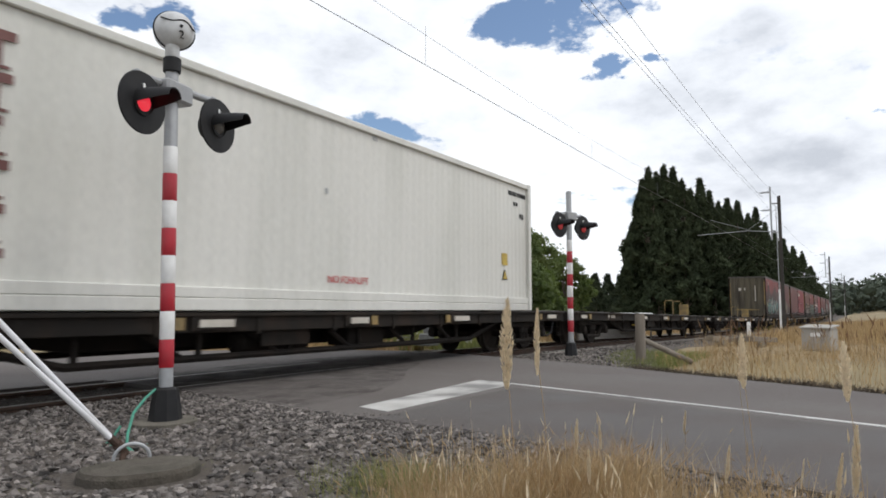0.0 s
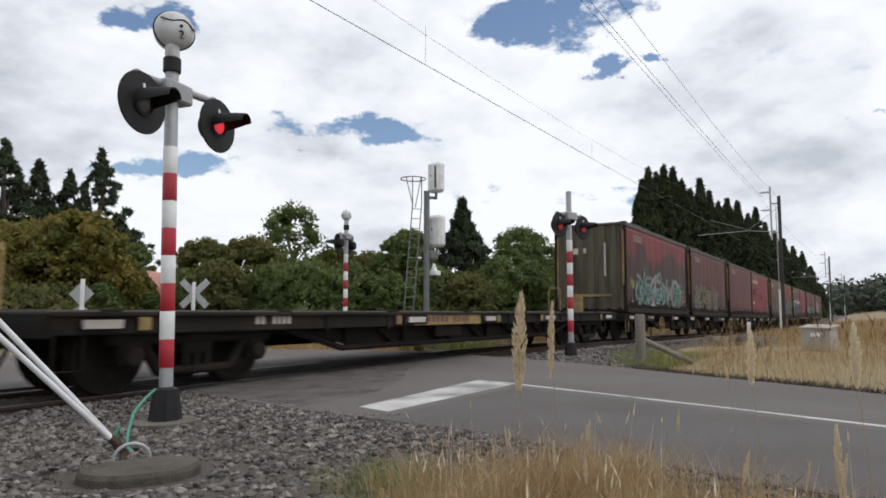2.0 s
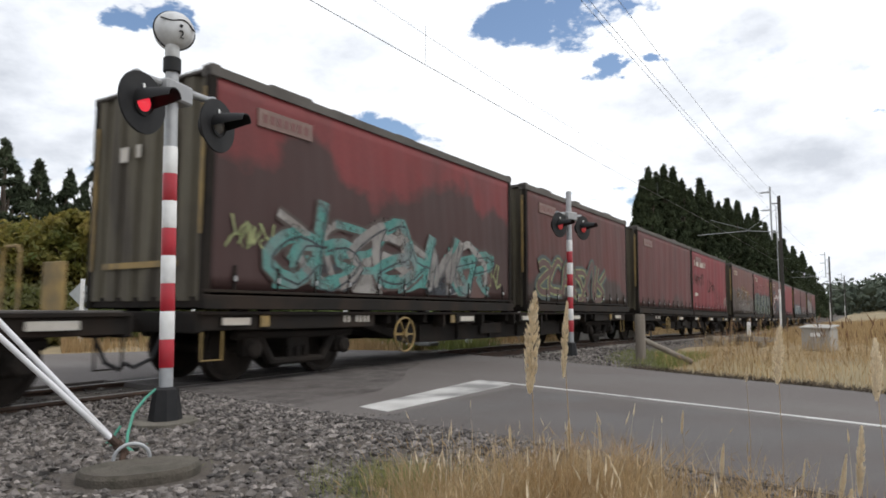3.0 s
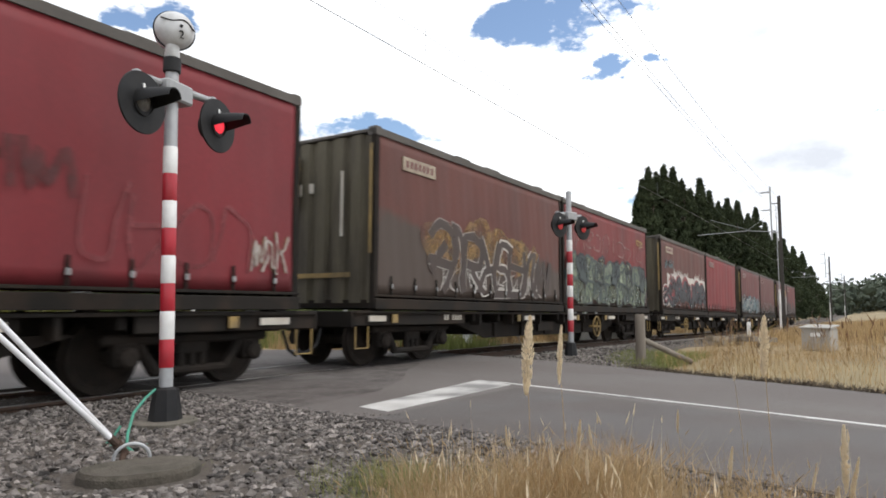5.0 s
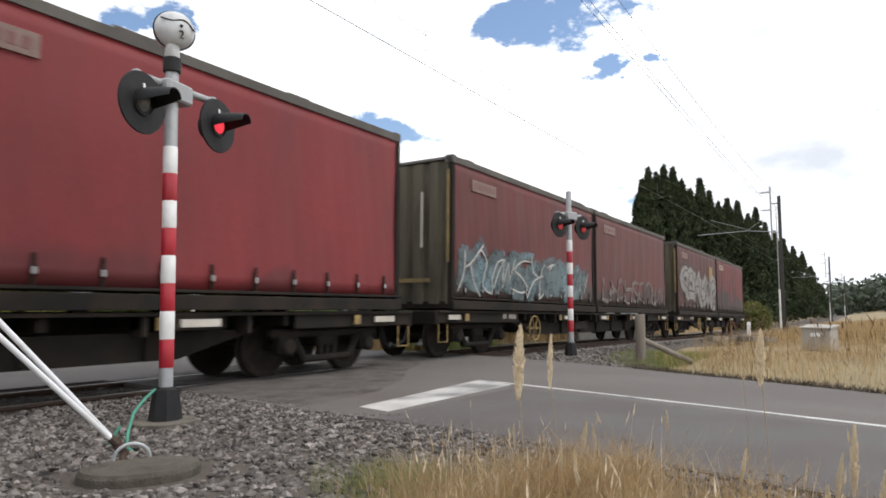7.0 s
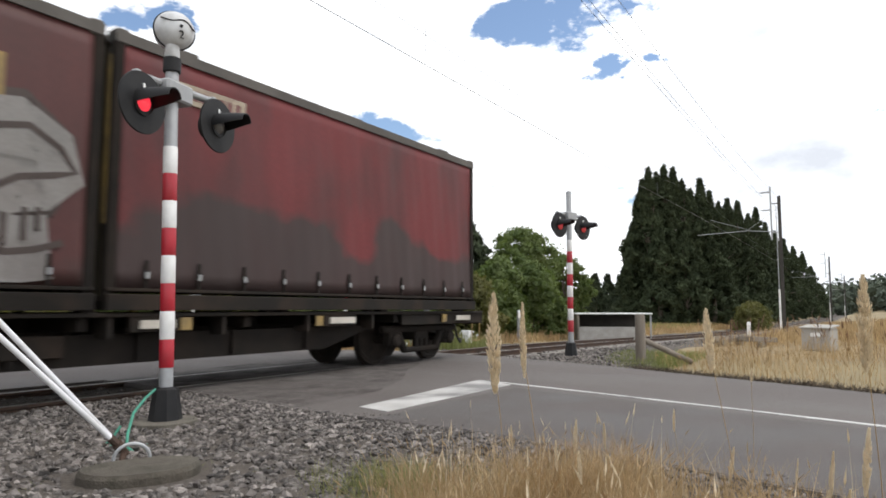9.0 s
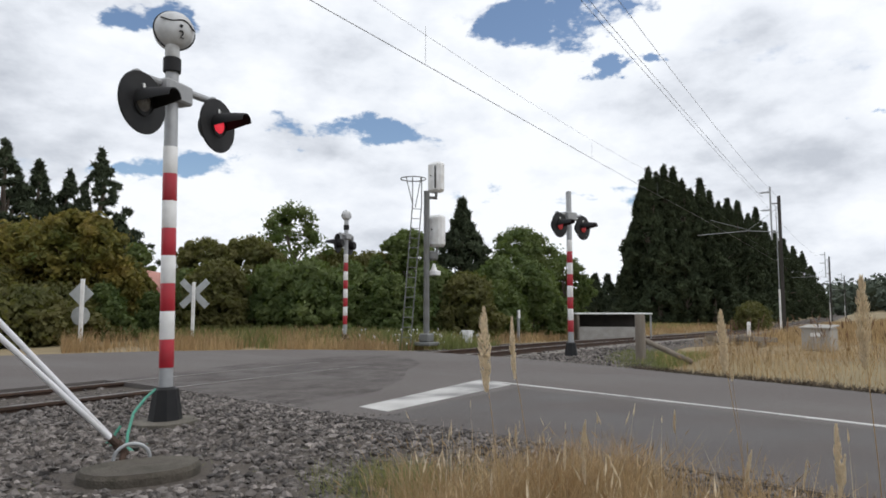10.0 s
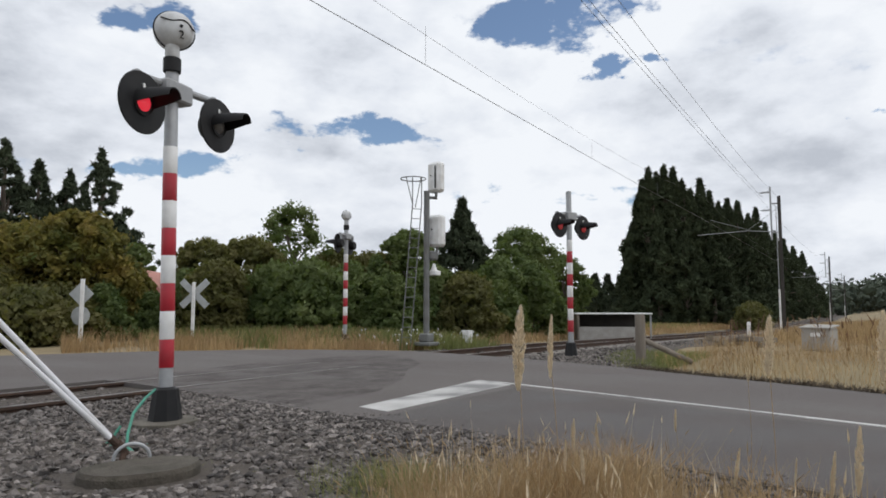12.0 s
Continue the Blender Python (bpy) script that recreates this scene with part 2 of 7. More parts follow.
reefer_white = mat("container_white", (0.63, 0.62, 0.575), (0.69, 0.68, 0.635), 0.45, scale=0.8, fine=60, bump=0.05, dirt=(0.52, 0.52, 0.47), dirt_amount=0.5, dirt_scale=1.0, stretch=(1, 1, 0.15))
brown_letter = mat("brown_letter_paint", (0.13, 0.05, 0.045), (0.17, 0.07, 0.06), 0.5)
red_letter = mat("red_letter_paint", (0.45, 0.03, 0.03), (0.5, 0.04, 0.04), 0.5)
grey_letter = mat("grey_letter_paint", (0.35, 0.36, 0.36), (0.42, 0.42, 0.42), 0.5)
pale_letter = mat("pale_letter_paint", (0.46, 0.43, 0.37), (0.58, 0.54, 0.48), 0.6, dirt=(0.3, 0.25, 0.2), dirt_amount=0.6, dirt_scale=3)
weathered_wood = mat("weathered_wood", (0.15, 0.125, 0.10), (0.24, 0.21, 0.17), 0.9, scale=5, fine=50, bump=0.6, stretch=(1, 1, 0.15))
sign_back = mat("aluminium_sign_back", (0.36, 0.38, 0.38), (0.46, 0.48, 0.48), 0.5, 0.3, scale=4, fine=50, bump=0.05)
hose_green = mat("green_cable_sheath", (0.04, 0.20, 0.14), (0.06, 0.27, 0.19), 0.5, scale=20, fine=80, bump=0.1)
plastic_white = mat("white_plastic_guard", (0.68, 0.68, 0.70), (0.78, 0.78, 0.80), 0.4, scale=6, fine=60, bump=0.05, dirt=(0.45, 0.43, 0.40), dirt_amount=0.4, dirt_scale=4, speck=0.03)
weathered_mast = mat("weathered_grey_steel", (0.15, 0.155, 0.15), (0.22, 0.225, 0.22), 0.6, 0.3, scale=6, fine=60, bump=0.1, dirt=(0.10, 0.09, 0.075), dirt_amount=0.5, dirt_scale=3)
wire_metal = mat("weathered_wire", (0.12, 0.12, 0.12), (0.2, 0.2, 0.2), 0.5, 0.5)
mast_steel = mat("dark_mast_steel", (0.035, 0.031, 0.028), (0.06, 0.053, 0.047), 0.8, 0.0, scale=3, fine=40)
cab_concrete = mat("pale_cabinet_paint", (0.33, 0.31, 0.28), (0.42, 0.40, 0.37), 0.8, scale=4, fine=60, bump=0.2, dirt=(0.3, 0.29, 0.26), dirt_amount=0.6, dirt_scale=3)
house_roof = mat("salmon_roof", (0.42, 0.18, 0.14), (0.50, 0.23, 0.18), 0.7, scale=2, fine=20)
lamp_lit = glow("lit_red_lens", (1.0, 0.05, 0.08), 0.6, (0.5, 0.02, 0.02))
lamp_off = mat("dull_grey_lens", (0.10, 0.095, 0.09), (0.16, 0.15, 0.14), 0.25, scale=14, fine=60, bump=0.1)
lamp_far = glow("far_red_lens", (1.0, 0.06, 0.08), 0.14, (0.3, 0.03, 0.03))


def curtain(name, base, low, grime, edge, amount, seed_no):
    """Tarpaulin: faded cloth above, grime that creeps up from a ragged edge."""
    base = tuple(c * 0.50 for c in base)
    low = tuple(c * 0.47 for c in low)
    grime = tuple(c * 0.48 for c in grime)
    m = mat(name, base, tuple(c * 1.2 for c in base), 0.66, scale=1.1, fine=30, bump=0.1, dirt=grime, dirt_amount=amount, dirt_scale=0.9, stretch=(1, 1, 0.5))
    nt = m.node_tree
    N, L = nt.nodes.new, nt.links.new
    bsdf = nt.nodes["Principled BSDF"]
    old = bsdf.inputs["Base Color"].links[0].from_socket
    tc = N("ShaderNodeTexCoord")
    sep = N("ShaderNodeSeparateXYZ")
    L(tc.outputs["Object"], sep.inputs[0])
    n = N("ShaderNodeTexNoise")
    n.noise_dimensions = "4D"
    n.inputs["W"].default_value, n.inputs["Scale"].default_value, n.inputs["Detail"].default_value = seed_no * 3.7, 0.7, 6
    L(tc.outputs["Object"], n.inputs["Vector"])
    add = N("ShaderNodeMath")
    add.operation = "MULTIPLY_ADD"
    L(n.outputs["Fac"], add.inputs[0])
    add.inputs[1].default_value = -2.6
    L(sep.outputs[2], add.inputs[2])
    r = N("ShaderNodeMapRange")
    L(add.outputs[0], r.inputs["Value"])
    r.inputs["From Min"].default_value, r.inputs["From Max"].default_value = edge - 1.3 - 0.12, edge - 1.3 + 0.12
    r.inputs["To Min"].default_value, r.inputs["To Max"].default_value = 0.9, 0.0
    mx = N("ShaderNodeMix")
    mx.data_type = "RGBA"
    L(r.outputs[0], mx.inputs["Factor"])
    L(old, mx.inputs["A"])
    mx.inputs["B"].default_value = (*low, 1)
    L(mx.outputs["Result"], bsdf.inputs["Base Color"])
    return m


thatch = mat("rotting_thatch", (0.055, 0.042, 0.03), (0.11, 0.085, 0.06), 0.95, scale=3, fine=30, bump=0, island=0.5)


# ---- mesh building ----
class Shape:
    """Collects vertices and faces of one mesh."""

    def __init__(self):
        self.v, self.f = [], []

    def add(self, verts, faces):
        o = len(self.v)
        self.v += [tuple(p) for p in verts]
        self.f += [tuple(i + o for i in f) for f in faces]
        return self

    def box(self, x0, x1, y0, y1, z0, z1, c=0.0, m=None):
        """A box with chamfered edges of width c."""
        if c <= 0:
            vs = [Vector((x, y, z)) for x in (x0, x1) for y in (y0, y1) for z in (z0, z1)]
            fs = [(0, 1, 3, 2), (4, 6, 7, 5), (0, 4, 5, 1), (2, 3, 7, 6), (0, 2, 6, 4), (1, 5, 7, 3)]
        else:
            bm = bmesh.new()
            bmesh.ops.create_cube(bm, size=1)
            for v in bm.verts:
                v.co = ((x0 + x1) / 2 + v.co.x * (x1 - x0), (y0 + y1) / 2 + v.co.y * (y1 - y0), (z0 + z1) / 2 + v.co.z * (z1 - z0))
            bmesh.ops.bevel(bm, geom=bm.edges[:], offset=c, segments=1, affect="EDGES")
            bm.verts.index_update()
            vs = [v.co.copy() for v in bm.verts]
            fs = [tuple(v.index for v in f.verts) for f in bm.faces]
            bm.free()
        return self.add([m @ p for p in vs] if m else vs, fs)

    def tube(self, pts, radii, n=10, caps=True, squash=None):
        """A tube through points; radii: one or one a point."""
        pts = [Vector(p) for p in pts]
        if isinstance(radii, (int, float)):
            radii = [radii] * len(pts)
        vs, fs, side = [], [], None
        for i, p in enumerate(pts):
            t = (pts[min(i + 1, len(pts) - 1)] - pts[max(i - 1, 0)])
            t = t.normalized() if t.length > 1e-6 else Vector((0, 0, 1))
            if side is None:
                side = t.cross(Vector((0, 0, 1)) if abs(t.z) < 0.9 else Vector((1, 0, 0))).normalized()
            else:
                side = (side - t * side.dot(t)).normalized()
            other = t.cross(side)
            for k in range(n):
                a = 2 * math.pi * k / n
                vs.append(p + radii[i] * (math.cos(a) * side + math.sin(a) * other))
        for i in range(len(pts) - 1):
            for k in range(n):
                fs.append((i * n + k, i * n + (k + 1) % n, (i + 1) * n + (k + 1) % n, (i + 1) * n + k))
        if caps:
            fs.append(tuple(range(n))[::-1])
            fs.append(tuple(range((len(pts) - 1) * n, len(pts) * n)))
        return self.add(vs, fs)

    def lathe(self, prof, n=24, m=None):
        """Turned about z: prof holds (radius, z)."""
        vs, fs = [], []
        for r, z in prof:
            for k in range(n):
                a = 2 * math.pi * k / n
                vs.append(Vector((r * math.cos(a), r * math.sin(a), z)))
        for i in range(len(prof) - 1):
            for k in range(n):
                fs.append((i * n + k, i * n + (k + 1) % n, (i + 1) * n + (k + 1) % n, (i + 1) * n + k))
        fs.append(tuple(range(n))[::-1])
        fs.append(tuple(range((len(prof) - 1) * n, len(prof) * n)))
        return self.add([m @ p for p in vs] if m else vs, fs)

    def slab(self, outline, z0, z1):
        """An upright prism over an outline of (x, y)."""
        n = len(outline)
        vs = [(x, y, z0) for x, y in outline] + [(x, y, z1) for x, y in outline]
        fs = [tuple(range(n))[::-1], tuple(range(n, 2 * n))] + [(k, (k + 1) % n, n + (k + 1) % n, n + k) for k in range(n)]
        return self.add(vs, fs)

    def mesh(self, name, material, smooth=False):
        me = bpy.data.meshes.new(name)
        me.from_pydata(self.v, [], self.f)
        me.materials.append(material)
        bm = bmesh.new()
        bm.from_mesh(me)
        bmesh.ops.recalc_face_normals(bm, faces=bm.faces[:])
        bm.to_mesh(me)
        bm.free()
        if smooth:
            me.shade_smooth()
            me.set_sharp_from_angle(angle=radians(38))
        return me


def part(name, shape, material, parent=None, label="", smooth=False):
    ob = new(name, shape.mesh(name, material, smooth))
    ob.parent = parent
    return tagged(ob, label) if label else ob


def quick(name, verts, faces, material, smooth=False):
    """A mesh from arrays: faces all with the same number of corners."""
    me = bpy.data.meshes.new(name)
    verts, faces = np.asarray(verts, np.float32), np.asarray(faces, np.int32)
    k = faces.shape[1]
    me.vertices.add(len(verts))
    me.vertices.foreach_set("co", verts.ravel())
    me.loops.add(faces.size)
    me.loops.foreach_set("vertex_index", faces.ravel())
    me.polygons.add(len(faces))
    me.polygons.foreach_set("loop_start", np.arange(0, faces.size, k, dtype=np.int32))
    me.materials.append(material)
    me.update(calc_edges=True)
    me.validate()
    if smooth:
        me.shade_smooth()
    else:
        me.shade_flat()
    return me


def thing(name, m, label, category, group="", kind=""):
    ob = new(name)
    ob.empty_display_size = 0.2
    ob.matrix_world = m
    return tagged(ob, label, category, group, kind)


# ---- the lie of the land ----
def soft_from(x, start, width=4.0):
    k = (x - start) / width
    return width * (np.log1p(np.exp(-np.abs(k))) + np.maximum(k, 0))


TRACK_Y = 7.75


def track_y(x):
    return TRACK_Y - 1.8 * (1 - np.exp(-soft_from(x, 17) / 50))


def track_z(x):
    return -1.5 * (1 - np.exp(-soft_from(x, 17) / 60))


def ground_z(x, y):
    x, y = np.asarray(x, float), np.asarray(y, float)
    near_track = np.exp(-((y - track_y(x)) / 14.0) ** 2)
    bed = np.exp(-((y - track_y(x)) / 3.3) ** 4)
    z = -0.09 - 0.2 * bed + track_z(x) * (0.45 + 0.35 * near_track + 0.2 * bed)
    z = z + 0.55 * np.clip((x - 15) / 10, 0, 1) * np.clip((0.5 - y) / 6, 0, 1)
    r = np.hypot(x, y)
    return z + 0.03 * np.sin(x * 0.9 + 1.3 * np.sin(y * 0.6)) * np.clip(r / 20, 0, 1)


# ---- ground, road, track ----
def spaced(lo, hi, fine_lo, fine_hi, step, grow=1.35):
    xs = list(np.arange(fine_lo, fine_hi + 1e-6, step))
    s = step
    while xs[-1] < hi:
        s *= grow
        xs.append(xs[-1] + s)
    s = step
    while xs[0] > lo:
        s *= grow
        xs.insert(0, xs[0] - s)
    return np.array(xs)


def ground_sheet():
    xs, ys = spaced(-1500, 3000, -8, 60, 1.0), spaced(-2000, 2500, -20, 40, 1.0)
    X, Y = np.meshgrid(xs, ys, indexing="ij")
    Z = ground_z(X, Y)
    n, k = X.shape
    i = (np.arange(n - 1)[:, None] * k + np.arange(k - 1)[None]).ravel()
    me = quick("ground", np.stack([X, Y, Z], -1).reshape(-1, 3), np.stack([i, i + k, i + k + 1, i + 1], 1), soil, True)
    tagged(new("ground", me), "dry straw-coloured meadow ground with green patches", "ground", kind="structure")


ROAD_Z = -0.012
ROAD = [(-13.5, -60), (-8, -60), (7.2, -7.0), (9.15, -0.3), (9.9, 1.2), (10.7, 2.8), (11.5, 4.6), (12.1, 6.6), (12.6, 8.6), (12.2, 9.8), (11.7, 11.0),
        (11.0, 12.0), (9.2, 13.7), (6.9, 15.0), (2, 16.4), (-10, 17.5), (-60, 18.5), (-60, 9.0), (-4, 8.95), (3.0, 8.85), (5.3, 8.75), (5.28, 8.0), (5.12, 6.6),
        (4.86, 5.0), (4.8, 4.4), (4.66, 2.5), (4.25, 0.7), (3.9, -1.0), (2.2, -7.0)]


def road():
    r = part("road", Shape().slab(ROAD, -0.2, ROAD_Z), asphalt)
    tagged(r, "worn grey asphalt road crossing the railway", "road", kind="structure")
    patches = [[(4.9, 4.75), (6.3, 4.85), (7.6, 5.4), (8.7, 6.1), (9.8, 6.6), (10.8, 7.5), (11.3, 8.3), (10.2, 8.9), (8.2, 9.1), (6.6, 8.9), (5.32, 8.6), (5.3, 7.9), (5.15, 6.6)],
               [(4.76, 3.70), (7.45, 3.62), (6.95, 1.6), (6.3, -0.6), (5.9, -2.6), (3.5, -2.6), (3.93, -1.0), (4.28, 0.7), (4.69, 2.5)]]
    for p, paving in zip(patches, (crossing_tar, asphalt_dark)):
        part("asphalt_patch", Shape().slab(p, ROAD_Z - 0.001, ROAD_Z + 0.003), paving, r, "darker resurfaced asphalt patch")
    stop = [(5.22, 4.24), (5.12, 3.82), (7.72, 3.80), (8.02, 4.42)]
    part("stop_line", Shape().slab(stop, ROAD_Z - 0.02, ROAD_Z + 0.006), road_paint, r, "worn white stop line")
    c = [(7.93, 4.20), (7.52, 2.70), (7.1, 1.27), (6.69, -0.1), (5.9, -2.8), (4.2, -8.8)]
    s = Shape()
    for (x0, y0), (x1, y1) in zip(c, c[1:]):
        s.slab([(x0 - 0.045, y0), (x0 + 0.045, y0), (x1 + 0.045, y1), (x1 - 0.045, y1)], ROAD_Z - 0.02, ROAD_Z + 0.0061)
    part("centre_line", s, road_paint, r, "thin white centre line")


def track():
    t = thing("railway_track", Matrix(), "single railway track on stone ballast curving away", "railway track", kind="structure")
    xs = list(np.arange(-60, 12, 4.0)) + list(np.arange(12, 80, 2.0)) + list(np.arange(80, 420, 10.0))
    prof = [(-0.06, -0.15), (-0.06, -0.135), (-0.012, -0.12), (-0.012, -0.045), (-0.035, -0.03), (-0.035, -0.006), (-0.028, 0),
            (0.028, 0), (0.035, -0.006), (0.035, -0.03), (0.012, -0.045), (0.012, -0.12), (0.06, -0.135), (0.06, -0.15)]
    for side in (-1, 1):
        for name, p, m in (("rail", prof, rust_rail), ("rail_head", [(-0.03, -0.02), (-0.03, 0.002), (0.03, 0.002), (0.03, -0.02)], bright_rail)):
            vs, fs, n = [], [], len(p)
            for x in xs:
                yc, zc = track_y(x) + side * 0.5685, track_z(x)
                vs += [(x, yc + a, zc + b) for a, b in p]
            for i in range(len(xs) - 1):
                fs += [(i * n + k, i * n + (k + 1) % n, (i + 1) * n + (k + 1) % n, (i + 1) * n + k) for k in range(n)]
            part(name, Shape().add(vs, fs), m, t, "bright worn running surface" if name == "rail_head" else "")
    # ballast bed
    for x0, x1 in ((-60, 5.35), (12.55, 400)):
        bx = [x for x in np.linspace(x0, x1, 90)]
        vs, fs = [], []
        prof_b = [(-3.3, None), (-2.0, -0.15), (-0.65, -0.135), (0.65, -0.135), (2.0, -0.15), (3.3, None)]
        for x in bx:
            for a, b in prof_b:
                y = track_y(x) + a
                b = b + 0.07 if b is not None and x1 < 6 else b      # packed up to the road
                vs.append((x, y, track_z(x) + b if b is not None else float(ground_z(x, y)) - 0.05))
        n = len(prof_b)
        for i in range(len(bx) - 1):
            fs += [(i * n + k, (i + 1) * n + k, (i + 1) * n + k + 1, i * n + k + 1) for k in range(n - 1)]
        part("ballast", Shape().add(vs, fs), ballast_bed, t, "dusty grey crushed stone ballast")
    me = Shape().box(-0.12, 0.12, -1.07, 1.07, -0.30, -0.146, 0.02).mesh("sleeper", sleeper_mat)
    for x in list(np.arange(-6, 5.0, 0.66)) + list(np.arange(13.0, 110, 0.66)):
        s = new("sleeper", me)
        s.parent = t
        s.matrix_local = pose(x, float(track_y(x)), float(track_z(x)) + 0.03)


def stones(name, label, pts, smin, smax, zoff=0.0):
    """Broken stones strewn over pts (x, y, z): one joined mesh."""
    g = np.random.default_rng(7)
    a = (1 + 5 ** 0.5) / 2
    base = np.array([(-1, a, 0), (1, a, 0), (-1, -a, 0), (1, -a, 0), (0, -1, a), (0, 1, a), (0, -1, -a), (0, 1, -a), (a, 0, -1), (a, 0, 1), (-a, 0, -1), (-a, 0, 1)]) / 1.9
    tri = np.array([(0, 11, 5), (0, 5, 1), (0, 1, 7), (0, 7, 10), (0, 10, 11), (1, 5, 9), (5, 11, 4), (11, 10, 2), (10, 7, 6), (7, 1, 8),
                    (3, 9, 4), (3, 4, 2), (3, 2, 6), (3, 6, 8), (3, 8, 9), (4, 9, 5), (2, 4, 11), (6, 2, 10), (8, 6, 7), (9, 8, 1)])
    n = len(pts)
    v = base[None] * (1 + g.uniform(-0.5, 0.5, (n, 12, 1))) * g.uniform(0.45, 1.45, (n, 1, 3)) * np.array([1, 1, 0.7])
    size = smin + (smax - smin) * g.random(n) ** 2.2
    ang = g.uniform(0, 2 * math.pi, n)
    c, s = np.cos(ang)[:, None], np.sin(ang)[:, None]
    tilt = g.uniform(-0.7, 0.7, n)[:, None]
    y1, z1 = v[..., 1] * np.cos(tilt) - v[..., 2] * np.sin(tilt), v[..., 1] * np.sin(tilt) + v[..., 2] * np.cos(tilt)
    x1 = v[..., 0]
    w = np.stack([x1 * c - y1 * s, x1 * s + y1 * c, z1], -1) * (size / 2)[:, None, None]
    w += pts[:, None, :] + np.stack([0 * size, 0 * size, size * 0.22 + zoff], -1)[:, None, :]
    f = tri[None] + 12 * np.arange(n)[:, None, None]
    tagged(new(name, quick(name, w.reshape(-1, 3), f.reshape(-1, 3), stone)), label, "gravel", kind="stuff")


def road_left(y):
    return np.interp(y, [-7, -1, 0.7, 2.5, 4.4, 5.0, 6.6], [2.2, 3.9, 4.25, 4.66, 4.8, 4.86, 5.12])


def gravel():
    g = np.random.default_rng(3)
    # the gravelled apron beside the crossing
    s = Shape()
    ap = [(-6, 1.2), (1.4, 1.9), (2.9, 1.6), (3.3, 0.5), (2.9, -2.0), (3.7, -2.0), (4.32, 0.7), (4.72, 2.5), (4.86, 4.4), (5.0, 5.6), (5.05, 6.3), (-6, 6.3)]
    s.slab(ap, -0.3, -0.034)
    tagged(part("gravel_apron", s, ballast_bed), "grey crushed stone apron beside the crossing", "gravel", kind="structure")
    n = 34000
    x, y = g.uniform(-0.6, 5.15, n), g.uniform(1.3, 6.9, n)
    keep = (x < road_left(y) + 0.02 + 0.14 * g.standard_normal(n) ** 2 * (g.random(n) < 0.15)) & (y > 1.6 + 0.35 * np.sin(x * 2.5) - 0.5 * (x - 2.0).clip(0, 2)) & (x > 0.38 * y - 0.4)
    near = np.hypot(x - 2.5, y - 3.72) > 0.42
    keep &= near
    x, y = x[keep], y[keep]
    stones("loose_gravel", "loose angular grey stones on the apron", np.stack([x, y, np.full_like(x, -0.04)], -1), 0.012, 0.062)
    n = 11000
    y = g.uniform(-1.6, 6.2, n)
    x = road_left(y) - np.abs(g.normal(0, 0.45, n)) + 0.16 + 0.16 * np.sin(y * 3.1) * np.sin(y * 1.3)
    stones("roadside_chippings", "fine grey chippings along the road edge", np.stack([x, y, np.full_like(x, -0.03)], -1), 0.012, 0.045)
    tagged(part("gravel_shoulder", Shape().slab([(11.0, 3.3), (11.9, 3.0), (14.5, 3.7), (17, 4.4), (17, 5.4), (12.6, 5.6), (12.0, 6.2), (11.6, 4.8)], -0.3, -0.055), ballast_bed), "grey gravel shoulder between road and track", "gravel", kind="structure")
    n = 2600
    x, y = g.uniform(11.1, 16.5, n), g.uniform(3.2, 5.6, n)
    k = (x > 10.9 + (y - 3.0) * 0.42) & (y > 2.9 + 0.3 * (x - 11.5))
    stones("shoulder_gravel", "loose grey stones on the road shoulder", np.stack([x[k], y[k], np.full(k.sum(), -0.06)], -1), 0.02, 0.08)
    n = 5500
    x, o = 12.8 + 34 * g.random(n) ** 1.5, g.uniform(-2.9, 1.9, n)
    y = track_y(x) + o
    z = track_z(x) + np.interp(o, [-3.3, -2.0, -0.65, 0.65, 2.0], [-0.27, -0.15, -0.135, -0.135, -0.15])
    stones("track_ballast", "grey ballast stones between and beside the rails", np.stack([x, y, z], -1), 0.03, 0.09)
    n = 2500
    x, o = g.uniform(-1, 5.0, n), g.uniform(-1.9, 1.5, n)
    stones("track_ballast", "grey ballast stones between and beside the rails", np.stack([x, track_y(x) + o, np.full(n, -0.085)], -1), 0.03, 0.07)


ground_sheet()
road()
track()
gravel()


# ---- lettering, bars and sprayed shapes ----
def lettering(name, words, size, m, material, parent, label, depth=0.002):
    cu = bpy.data.curves.new(name, "FONT")
    cu.body, cu.size, cu.extrude, cu.align_x, cu.align_y = words, size, depth, "CENTER", "CENTER"
    tmp = new("tmp_letters", cu)
    me = bpy.data.meshes.new_from_object(tmp.evaluated_get(bpy.context.evaluated_depsgraph_get()))
    bpy.data.objects.remove(tmp)
    me.materials.clear()
    me.materials.append(material)
    ob = new(name, me)
    ob.parent = parent
    ob.matrix_local = m
    return tagged(ob, label)


def bars(s, x0, z, n, w, h, gap, y):
    """A row of upright bars, for characters that cannot be read, on the face towards -y."""
    for i in range(n):
        s.box(x0 + i * (w + gap), x0 + i * (w + gap) + w, y - 0.002, y + 0.004, z, z + h)


def blob(g, cx, cz, rx, rz, n=30, rough=0.16, square=0.6):
    pts = []
    ph = g.uniform(0, 6.28, 4)
    for k in range(n):
        a = 2 * math.pi * k / n
        c, s = math.cos(a), math.sin(a)
        r = 1 + rough * math.sin(2 * a + ph[0]) + rough * 0.8 * math.sin(3 * a + ph[1]) + rough * 0.6 * math.sin(5 * a + ph[2])
        pts.append((cx + rx * r * math.copysign(abs(c) ** square, c), cz + rz * r * math.copysign(abs(s) ** square, s)))
    return pts


